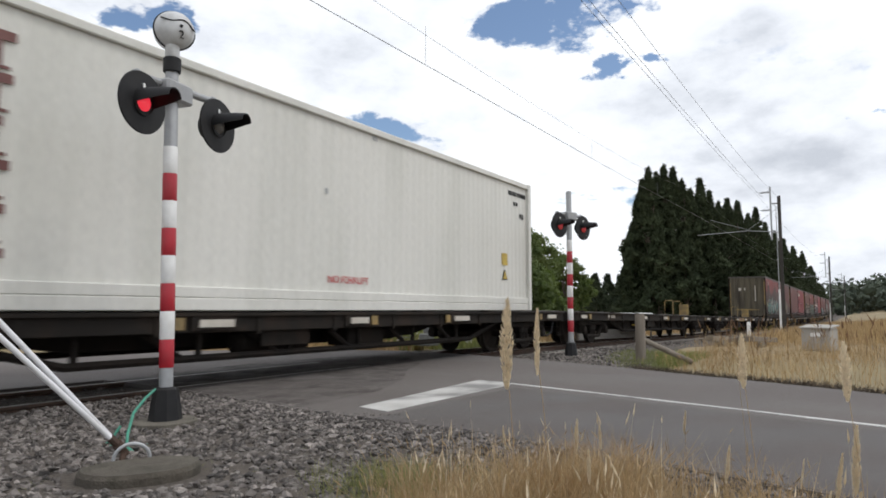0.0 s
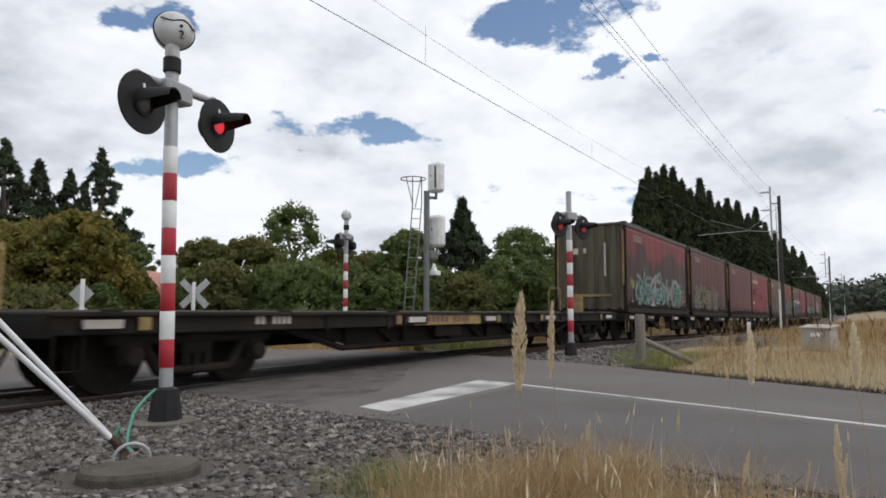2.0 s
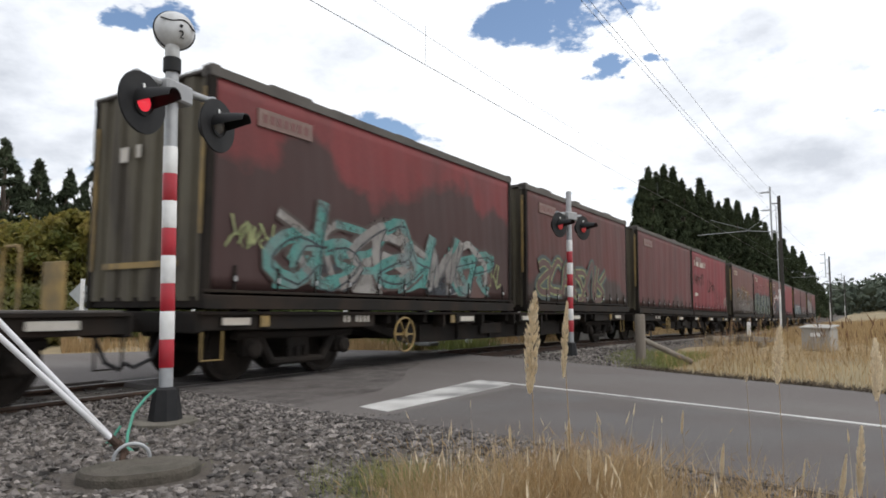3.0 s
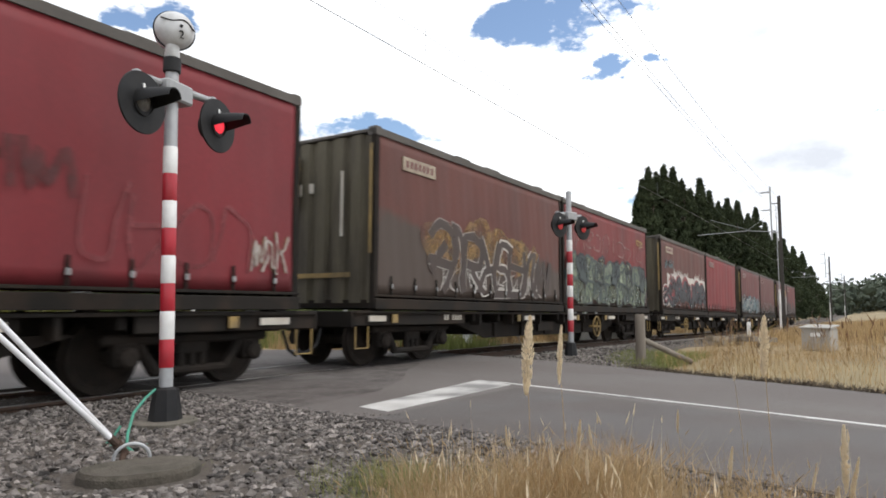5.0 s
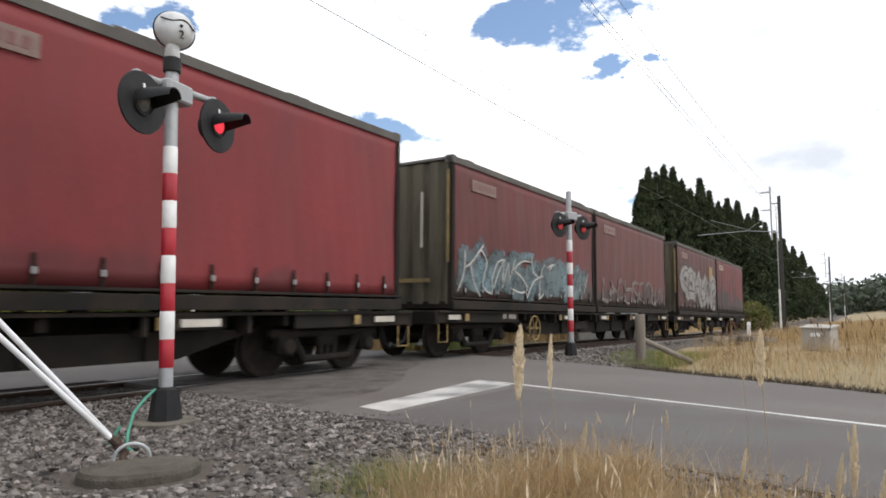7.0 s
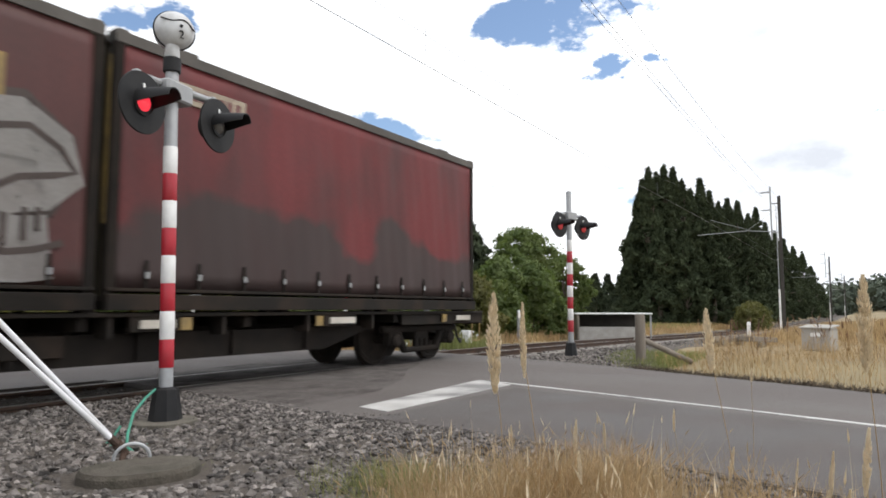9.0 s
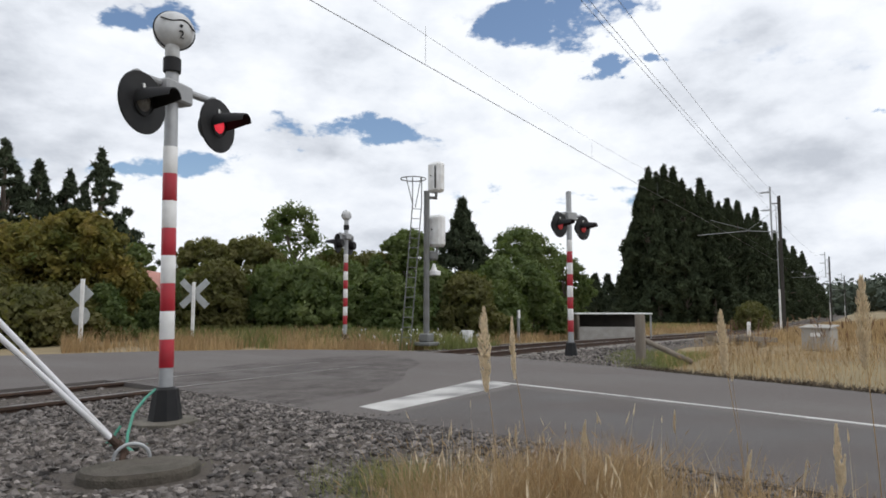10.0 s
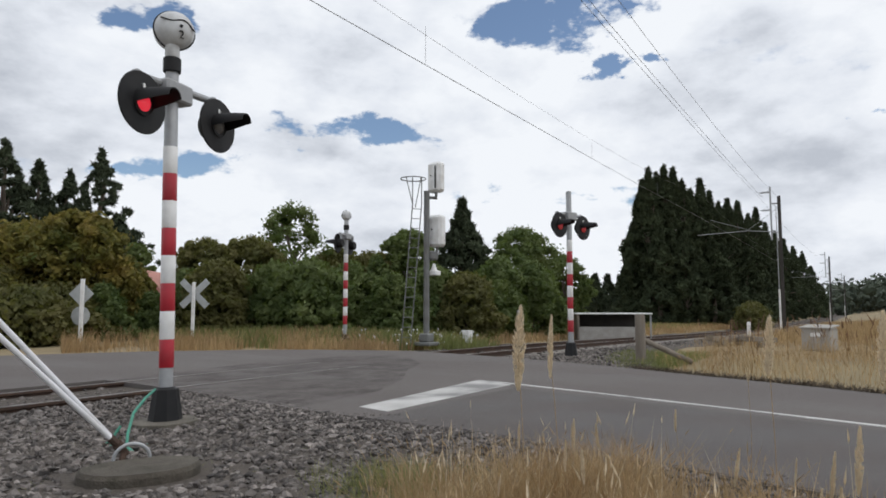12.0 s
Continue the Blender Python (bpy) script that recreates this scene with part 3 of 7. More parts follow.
def flat_poly(s, pts, y):
    n = len(pts)
    s.add([(x, y, z) for x, z in pts] + [(x, y + 0.003, z) for x, z in pts],
          [tuple(range(n)), tuple(range(n, 2 * n))] + [(k, (k + 1) % n, n + (k + 1) % n, n + k) for k in range(n)])


def ribbon(s, pts, w, y, closed=False):
    pts = [Vector((p[0], p[1])) for p in pts]
    n = len(pts)
    vs = []
    for i, p in enumerate(pts):
        a = pts[(i - 1) % n] if closed or i else p
        b = pts[(i + 1) % n] if closed or i < n - 1 else p
        t = (b - a).normalized() if (b - a).length > 1e-6 else Vector((1, 0))
        q = Vector((-t.y, t.x)) * w / 2
        vs += [(p.x + q.x, y, p.y + q.y), (p.x - q.x, y, p.y - q.y)]
    s.add(vs, [(2 * i, 2 * i + 1, 2 * ((i + 1) % n) + 1, 2 * ((i + 1) % n)) for i in range(n if closed else n - 1)])


def spray(parent, seed_no, x0, x1, z0, z1, letters, fill=None, line=None, back=None, width=0.05, spiky=False, accent=None, rough=0.16, lift=0.0):
    """Sprayed lettering without readable characters: backing, rounded letter bodies, outlines, strokes."""
    g = np.random.default_rng(seed_no)
    x0, x1 = x0 * 0.945, x1 * 0.945
    Y = -1.2555 - lift
    step = (x1 - x0) / letters
    if back:
        s = Shape()
        top = []
        n = letters * 7
        for i in range(n + 1):
            x = x0 - 0.12 + (x1 - x0 + 0.24) * i / n
            top.append((x, z1 + (0.08 + 0.20 * g.random() if spiky and i % 2 else 0.02) + 0.12 * math.sin(i * 0.35)))
        flat_poly(s, [(x0 - 0.12, z0 - 0.02), (x1 + 0.12, z0 - 0.02)] + top[::-1], Y)
        part("graffiti_backing", s, back, parent, "sprayed pale backing of graffiti")
    for i in range(letters if fill or line else 0):
        cx, h = x0 + step * (i + 0.5), z1 - z0
        cz = (z0 + z1) / 2 + g.uniform(-0.07, 0.07) * h
        p = blob(g, cx, cz, step * g.uniform(0.46, 0.62), h * g.uniform(0.42, 0.54), n=int(g.integers(11, 20)), rough=rough, square=g.uniform(0.35, 0.8))
        if fill:
            sf = Shape()
            flat_poly(sf, p, Y - 0.004 - 0.0005 * i)
            part("graffiti_letter", sf, fill[i % len(fill)] if isinstance(fill, list) else fill, parent, "sprayed letter body of graffiti")
        sl = Shape()
        if line:
            ribbon(sl, p, width, Y - 0.012 - 0.0003 * i, True)
            for _ in range(3):
                q = g.uniform(-0.5, 0.5, (4, 2)) * np.array([step * 0.8, h * 0.85]) + np.array([cx, cz])
                k = []
                for j in range(3):
                    c = (q[j] + q[j + 1]) / 2 + g.normal(0, 0.06, 2)
                    k += [tuple((1 - s) ** 2 * q[j] + 2 * s * (1 - s) * c + s * s * q[j + 1]) for s in (0, 0.33, 0.66)]
                ribbon(sl, k, width * g.uniform(0.5, 0.9), Y - 0.0125 - 0.0003 * i)
            part("graffiti_outline", sl, line[i % len(line)] if isinstance(line, list) else line, parent, "sprayed outline of graffiti")
        if accent:
            sa = Shape()
            w = step * 0.10
            ax, az = cx + g.uniform(-0.12, 0.12) * step, z0 + h * g.uniform(0.14, 0.4)
            flat_poly(sa, [(ax - w, az - 0.16), (ax + w, az - 0.18), (ax + w * 0.9, az + 0.18), (ax - w * 0.6, az + 0.24)], Y - 0.016)
            part("graffiti_accent", sa, accent, parent, "sprayed accent of graffiti")


# ---- the train ----
SPEED, START = 15.8, 53.3
PITCH = 17.05
FLAT = 17.9
LAG_T, LAG = (0, 2.5, 3.0, 3.6, 5.0, 5.5, 6.5, 7.0, 7.6, 9.0, 9.5), (0, 0, -0.4, -0.1, -0.07, 0.12, 0.1, -0.2, -0.1, -0.2, -0.1)   # slight surging of the train
DECK = 0.95


def train_pose(u, t, length):
    """Pose of a vehicle whose front is u metres behind the train's mark, at t seconds."""
    def at(x):
        return Vector((x, float(track_y(x)), float(track_z(x))))
    x = START + u - SPEED * t + float(np.interp(t, LAG_T, LAG))
    a, b = at(x + 2.3), at(x + length - 2.3)
    d = (b - a).normalized()
    yaw, pitch = math.atan2(d.y, d.x), -math.asin(d.z)
    m = Matrix.Translation(a) @ Matrix.Rotation(yaw, 4, "Z") @ Matrix.Rotation(pitch, 4, "Y")
    return m @ Matrix.Translation((-2.3, 0, 0))


def wheelset(parent, x):
    """Axle and two wheels of one piece."""
    s = Shape()
    m = Matrix.Translation((0, 0, 0)) @ Matrix.Rotation(math.pi / 2, 4, "X")
    s.lathe([(0.07, -0.85), (0.07, -0.62), (0.10, -0.61), (0.16, -0.60), (0.33, -0.565), (0.37, -0.60), (0.425, -0.595), (0.43, -0.53), (0.455, -0.51), (0.455, -0.49),
             (0.36, -0.485), (0.32, -0.51), (0.1, -0.48), (0.08, -0.45), (0.08, 0.45), (0.1, 0.48), (0.32, 0.51), (0.36, 0.485), (0.455, 0.49), (0.455, 0.51),
             (0.43, 0.53), (0.425, 0.595), (0.37, 0.60), (0.33, 0.565), (0.16, 0.60), (0.10, 0.61), (0.07, 0.62), (0.07, 0.85)], 24, m)
    w = part("wheelset", s, wheel_steel, parent, "", True)
    w.matrix_local = pose(x, 0, 0.43)
    return w


def bogie(parent, x):
    s = Shape().box(-0.22, 0.22, -1.0, 1.0, 0.42, 0.66, 0.03)
    s.box(-0.3, 0.3, -0.35, 0.35, 0.6, 0.74, 0.02)
    b = part("bogie", s, frame_steel, parent, "cast steel two-axle bogie")
    b.matrix_local = pose(x, 0, 0)
    for y in (-0.95, 0.95):
        f = Shape()
        f.box(-1.15, 1.15, y - 0.07, y + 0.07, 0.56, 0.68, 0.03)
        f.box(-0.55, 0.55, y - 0.06, y + 0.06, 0.20, 0.30, 0.03)
        for k in (-1, 1):
            f.tube([(k * 0.5, y, 0.26), (k * 0.72, y, 0.58)], 0.07, 8)
            f.box(k * 0.875 - 0.14, k * 0.875 + 0.14, y - 0.09, y + 0.09, 0.32, 0.60, 0.03)
            f.lathe([(0.12, -0.03), (0.12, 0.03), (0.08, 0.06)], 12, Matrix.Translation((k * 0.875, y + (0.1 if y > 0 else -0.1), 0.43)) @ Matrix.Rotation(math.pi / 2 * (-1 if y > 0 else 1), 4, "X"))
        for q in (-0.15, 0, 0.15):
            f.tube([(q, y, 0.30), (q, y, 0.56)], 0.055, 8)
        part("sideframe", f, frame_steel, b)
    for k in (-0.875, 0.875):
        wheelset(b, k)
    return b


def wagon(name, label, flat=False, PITCH=PITCH):
    w = thing(name, Matrix(), label, "railway wagon", "wagons of the freight train")
    L0, L1 = 0.45, PITCH - 0.45
    s = Shape()
    s.box(L0, L1, -0.24, 0.24, 0.66, 0.90, 0.02)
    # on flats the belly hangs low as added darkness behind the open truss
    bz = 0.47 if flat else 0.42
    s.add([(4.2, -0.22, 0.66), (5.4, -0.22, bz), (12.0, -0.22, bz), (13.0, -0.22, 0.66), (4.2, 0.22, 0.66), (5.4, 0.22, bz), (12.0, 0.22, bz), (13.0, 0.22, 0.66)],
          [(0, 1, 2, 3), (4, 7, 6, 5), (0, 4, 5, 1), (1, 5, 6, 2), (2, 6, 7, 3), (0, 3, 7, 4)])
    for x in np.arange(1.0, PITCH - 0.9, 1.06):
        s.box(x - 0.05, x + 0.05, -1.16, 1.16, 0.74, 0.88)
    part("centre_frame", s, frame_steel, w, "grimy steel underframe")
    for y in (-1, 1):
        d = Shape()
        prof = [(3.7, 0.70), (4.9, 0.38), (PITCH - 4.9, 0.38), (PITCH - 3.7, 0.70)]
        if flat:                            # open truss: bottom chord, posts, braces
            for a, c in zip(prof, prof[1:]):
                d.tube([(a[0], y * 0.98, a[1]), (c[0], y * 0.98, c[1])], 0.05, 6)
            for k, x in enumerate(np.arange(5.0, PITCH - 5.3, 0.75)):
                d.tube([(x, y * 0.98, 0.70), (x + (0.5 if k % 2 else 0.0), y * 0.98, 0.40)], 0.04, 6)
            part("truss_girder", d, frame_steel, w, "open black side truss")
            continue
        d.add([(x, y * 0.98 + o, z) for o in (-0.03, 0.03) for x, z in prof], [(0, 1, 2, 3), (4, 7, 6, 5), (0, 4, 5, 1), (1, 5, 6, 2), (2, 6, 7, 3), (0, 3, 7, 4)])
        for x in np.arange(5.2, PITCH - 5, 1.3):
            d.box(x, x + 0.05, y * 0.98 - 0.09, y * 0.98 + 0.09, 0.41, 0.7)
        part("truss_girder", d, frame_steel, w, "deep black side girder")
    for y in (-1, 1):
        s = Shape()
        # deep plates at the ends, a thin flange with brackets over the open middle
        s.box(L0, PITCH - 3.2 if flat else 3.75, y * 1.17 - 0.03, y * 1.17 + 0.03, 0.69, 0.915, 0.01)
        s.box(PITCH - 3.2, L1, y * 1.17 - 0.03, y * 1.17 + 0.03, 0.69, 0.915, 0.01)
        s.box(L0, L1, y * 1.19 - 0.06, y * 1.19 + 0.06, 0.88, 0.925, 0.006)
        for x in np.arange(4.3, PITCH - 3.3, 1.45):
            s.box(x, x + 0.06, y * 1.10 - 0.12, y * 1.10 + 0.12, 0.66, 0.90)
        for x in (6.2, 8.9, 11.9):
            s.box(x, x + 0.68, y * 1.2 - 0.035, y * 1.2 + 0.035, 0.72, 0.88)
        s.box(7.4, 8.3, y * 1.05 - 0.03, y * 1.05 + 0.03, 0.48, 0.70, 0.01)
        part("side_sill", s, sill_steel, w)
    for x, d in ((0.45, -1), (PITCH - 0.45, 1)):
        part("headstock", Shape().box(x - 0.06, x + 0.06, -1.2, 1.2, 0.66, 0.92, 0.015), frame_steel, w)
        c = Shape().box(min(x, x + d * 0.40), max(x, x + d * 0.40), -0.09, 0.09, 0.66, 0.84, 0.02)
        c.box(x + d * 0.30 - 0.1, x + d * 0.30 + 0.13, -0.13, 0.13, 0.62, 0.88, 0.03)
        part("coupler", c, wheel_steel, w)
        h = Shape().tube([(x + d * 0.02, -0.55, 0.64), (x + d * 0.15, -0.55, 0.36), (x + d * 0.35, -0.5, 0.26), (x + d * 0.44, -0.45, 0.32)], 0.025, 8)
        part("brake_hose", h, black_paint, w, "", True)
        st = Shape().tube([(x - d * 0.05, -1.19, 0.68), (x - d * 0.05, -1.19, 0.34), (x - d * 0.35, -1.19, 0.34), (x - d * 0.35, -1.19, 0.68)], 0.014, 6)
        part("step", st, ochre_paint if not flat else frame_steel, w)
    for x in (2.3, PITCH - 2.3):
        bogie(w, x)
    # brake gear
    part("air_reservoir", Shape().tube([(7.2, -0.72, 0.55), (7.28, -0.72, 0.55), (8.5, -0.72, 0.55), (8.58, -0.72, 0.55)], [0.1, 0.18, 0.18, 0.1], 14), frame_steel, w, "", True)
    part("brake_box", Shape().box(9.3, 10.2, -0.95, -0.5, 0.40, 0.68, 0.02), frame_steel, w)
    hw = Shape()
    ring = [(0.28 * math.cos(a), 0, 0.28 * math.sin(a)) for a in np.linspace(0, 2 * math.pi, 25)]
    hw.tube(ring, 0.018, 6, False)
    for k in range(6):
        a = k * math.pi / 3
        hw.tube([(0, 0, 0), (0.28 * math.cos(a), 0, 0.28 * math.sin(a))], 0.013, 6)
    hw.lathe([(0.05, -0.04), (0.05, 0.04)], 10, Matrix.Rotation(math.pi / 2, 4, "X"))
    hw.tube([(0, 0, 0), (0, 0.22, 0)], 0.025, 8)
    hb = part("handbrake_wheel", hw, yellow_paint, w, "yellow spoked handbrake wheel")
    hb.matrix_local = pose(5.8 if flat else 4.5, -1.25, 0.55)
    # plates and marks on the near sill
    for x, k in ((0.75, 0.42), (6.3, 0.5), (9.0, 0.42), (12.0, 0.55), (PITCH - 1.5, 0.5)):
        part("data_plate", Shape().box(x, x + k, -1.262, -1.235, 0.755, 0.845), pale_letter, w, "pale stencilled data plate")
    for x in (1.35, 5.95, 9.5, 11.7, PITCH - 2.0):
        part("yellow_mark", Shape().box(x, x + 0.14, -1.258, -1.235, 0.73, 0.87), ochre_paint, w, "faded yellow mark")
    bar_mesh = Shape().box(0, 0.055, -1.208, -1.198, 0.77, 0.87).mesh("running_mark", pale_letter)
    for x in (3.0, 3.09, 3.28, 3.37, 3.46, 3.55):
        o = new("running_mark", bar_mesh)
        o.parent = w
        o.matrix_local = pose(x, 0, 0)
    lock_mesh = Shape().box(-0.09, 0.09, -0.08, 0.08, 0.91, 0.955, 0.01).mesh("twistlock", frame_steel)
    for x in np.arange(1.1, PITCH - 0.7, 2.45):
        for y in (-1.12, 1.12):
            o = new("twistlock", lock_mesh)
            o.parent = w
            o.matrix_local = pose(x, y, 0)
    if flat:
        part("deck", Shape().box(L0, L1, -1.1, 1.1, 0.885, 0.945, 0.005), box_roof, w, "bare steel deck plating")
        for x in (0.75, PITCH - 0.75):
            for y0 in (0.5,):
                hoop = [(x, y0, 0.94), (x, y0, 1.62), (x, y0 + 0.05, 1.7), (x, y0 + 0.35, 1.7), (x, y0 + 0.4, 1.62), (x, y0 + 0.4, 0.94)]
                part("end_hoop", Shape().tube(hoop, 0.02, 6), ochre_paint, w, "yellow bent-tube end hoop")
        part("end_board", Shape().box(PITCH - 0.62, PITCH - 0.58, -0.2, 0.25, 0.94, 1.5, 0.008), ochre_paint, w, "faded yellow end board")
    return w


BOX_L, BOX_H, BOX_Y = 7.62, 2.96, 1.245


def curtain_box(cloth, label, seed_no, BOX_L=7.62, dull_end=olive_steel):
    """A curtain-sided box: corrugated ends, tarpaulin sides with straps, roof, rails. x runs back from its front end, z from its floor."""
    b = thing("curtain_side_box", Matrix(), label, "freight container", "curtain-sided boxes on the train")
    g = np.random.default_rng(seed_no)
    for y in (-1, 1):
        rail = Shape()
        rail.box(0, BOX_L, y * BOX_Y - 0.05, y * BOX_Y + 0.01, 0.0, 0.17, 0.008)
        rail.box(0, BOX_L, y * BOX_Y - 0.035, y * BOX_Y + 0.02, 0.20, 0.235, 0.004)
        part("bottom_rail", rail, sill_steel, b, "grimy steel bottom rail")
    part("floor_pan", Shape().box(0.05, BOX_L - 0.05, -1.19, 1.19, 0.02, 0.15), frame_steel, b)
    for x in (1.1, 2.7, 4.7, 6.3):
        part("fork_pocket", Shape().box(x, x + 0.22, -BOX_Y - 0.024, -BOX_Y - 0.008, 0.02, 0.16, 0.004), ochre_paint if seed_no % 3 == 0 and x < 4 else frame_steel, b)
    for x in (0.0, BOX_L):
        sgn = -1 if x == 0 else 1
        vs, fs, n = [], [], 49
        for k in range(n):
            y = -1.15 + 2.3 * k / (n - 1)
            ph = (k % 8) / 8
            o = 0.055 * (1 if 0.2 < ph < 0.6 else 0)
            vs += [(x - sgn * (0.02 + o), y, 0.1), (x - sgn * (0.02 + o), y, BOX_H - 0.08)]
        fs = [(2 * k, 2 * k + 1, 2 * k + 3, 2 * k + 2) for k in range(n - 1)]
        vs2 = [(p[0] - sgn * 0.02, p[1], p[2]) for p in vs]
        part("end_wall", Shape().add(vs, fs).add(vs2, fs), dull_end, b, "corrugated olive-brown steel end wall")
        for y in (-1, 1):
            part("corner_post", Shape().box(min(x, x - sgn * 0.11), max(x, x - sgn * 0.11), y * BOX_Y - 0.09 * (y > 0) - 0.005, y * BOX_Y + 0.09 * (y < 0) + 0.005, 0, BOX_H - 0.02, 0.012), frame_steel, b)
        if x == 0:
            st = Shape()
            st.box(-0.012, 0.01, -1.19, -1.13, 0.9, 2.7)
            st.box(-0.012, 0.01, 1.10, 1.15, 0.5, 2.5)
            st.box(-0.012, -0.002, -0.75, 0.85, 0.52, 0.60)
            part("warning_stripe", st, ochre_paint, b, "worn yellow stripes on the end")
            for y0, y1, z0, z1 in ((-0.58, -0.52, 1.2, 2.3), (0.38, 0.56, 1.95, 2.15), (0.1, 0.2, 1.98, 2.15)):
                part("data_mark", Shape().box(-0.012, -0.002, y0, y1, z0, z1), pale_letter, b, "pale worn stencil mark")
    for y in (-1, 1):
        cr = Shape().box(0.0, BOX_L, y * BOX_Y - 0.05 - 0.05, y * BOX_Y + 0.05 + 0.05, BOX_H - 0.12, BOX_H + 0.0, 0.02)
        for v in range(len(cr.v)):
            a = cr.v[v]
            cr.v[v] = (a[0], min(max(a[1], -BOX_Y - 0.012), BOX_Y + 0.012), a[2])
        part("cant_rail", cr, box_roof, b)
    roof = part("roof", Shape().box(0.0, BOX_L, -1.2, 1.2, BOX_H - 0.06, BOX_H - 0.02), box_roof, b, "grimy dark roof cover")
    bow = Shape().box(0, 0.06, -1.2, 1.2, BOX_H - 0.025, BOX_H + 0.015, 0.008).mesh("roof_bow", box_roof)
    corner = Shape().box(0, 0.16, -BOX_Y - 0.015, -BOX_Y + 0.18, BOX_H - 0.14, BOX_H + 0.03, 0.02).mesh("roof_corner", box_roof)
    for name, me, places in (("roof_bow", bow, np.arange(0.06, BOX_L, 1.0)), ("roof_corner", corner, (0.0, BOX_L - 0.16))):
        for x in places:
            o = new(name, me)
            o.parent = roof
            o.matrix_local = pose(x, 0, 0)
    for k in range(3):
        x = g.uniform(0.3, 7)
        part("roof_lump", Shape().box(x, x + g.uniform(0.3, 0.8), -BOX_Y - 0.005, -BOX_Y + 0.15, BOX_H - 0.02, BOX_H + g.uniform(0.02, 0.05), 0.012), box_roof, roof)
    for y in (-1, 1):
        nx, nz = 90, 16
        X, Z = np.meshgrid(np.linspace(0.1, BOX_L - 0.1, nx), np.linspace(0.24, BOX_H - 0.11, nz), indexing="ij")
        ph = g.uniform(0, 6, 3)
        O = 0.006 * np.sin(X * 8.2 + ph[0] + 0.5 * np.sin(Z * 2)) + 0.008 * np.sin(X * 1.9 + ph[1]) * np.sin(Z * 1.3) + 0.004 * np.sin(X * 21 + Z * 3)
        O = O * np.clip((BOX_H - Z) / 0.6, 0, 1)
        Yv = y * (BOX_Y - 0.018 + O)
        i = (np.arange(nx - 1)[:, None] * nz + np.arange(nz - 1)[None]).ravel()
        me = quick("curtain", np.stack([X, Yv, Z], -1).reshape(-1, 3), np.stack([i, i + nz, i + nz + 1, i + 1], 1)[:, ::y], cloth, True)
        c = new("curtain", me)
        c.parent = b
        tagged(c, "weathered tarpaulin side curtain")
        so = c.modifiers.new("thickness", "SOLIDIFY")
        so.thickness, so.offset = 0.006, -1
    st = Shape().box(-0.02, 0.02, -0.006, 0.004, 0.02, 0.36)
    st.box(-0.03, 0.03, -0.02, 0.0, 0.15, 0.25, 0.008)
    me = st.mesh("strap", frame_steel)
    mb = Shape().box(-0.018, 0.018, -0.03, -0.016, 0.16, 0.23, 0.004).mesh("buckle", grey_letter)
    for y in (-1, 1):
        for x in np.linspace(0.45, BOX_L - 0.45, 11):
            s = new("strap", me)
            s.parent = b
            s.matrix_local = pose(x, y * (BOX_Y + 0.014), 0.18, 0, 0, 0 if y < 0 else 180)
            if y < 0:
                k = new("buckle", mb)
                k.parent = s
    pn = Shape().box(0.75, 1.75, -BOX_Y - 0.012, -BOX_Y + 0.02, 2.38, 2.62, 0.004)
    lp = part("label_panel", pn, cream_panel if seed_no in (24, 25, 26, 31) else faded_panel, b, "faded pale label panel")
    bar_mesh = Shape().box(0, 0.08, -BOX_Y - 0.016, -BOX_Y - 0.010, 2.44, 2.56).mesh("label_mark", brown_letter)
    for k in range(7):
        o = new("label_mark", bar_mesh)
        o.parent = lp
        o.matrix_local = pose(0.83 + 0.125 * k, 0, 0)
    return b


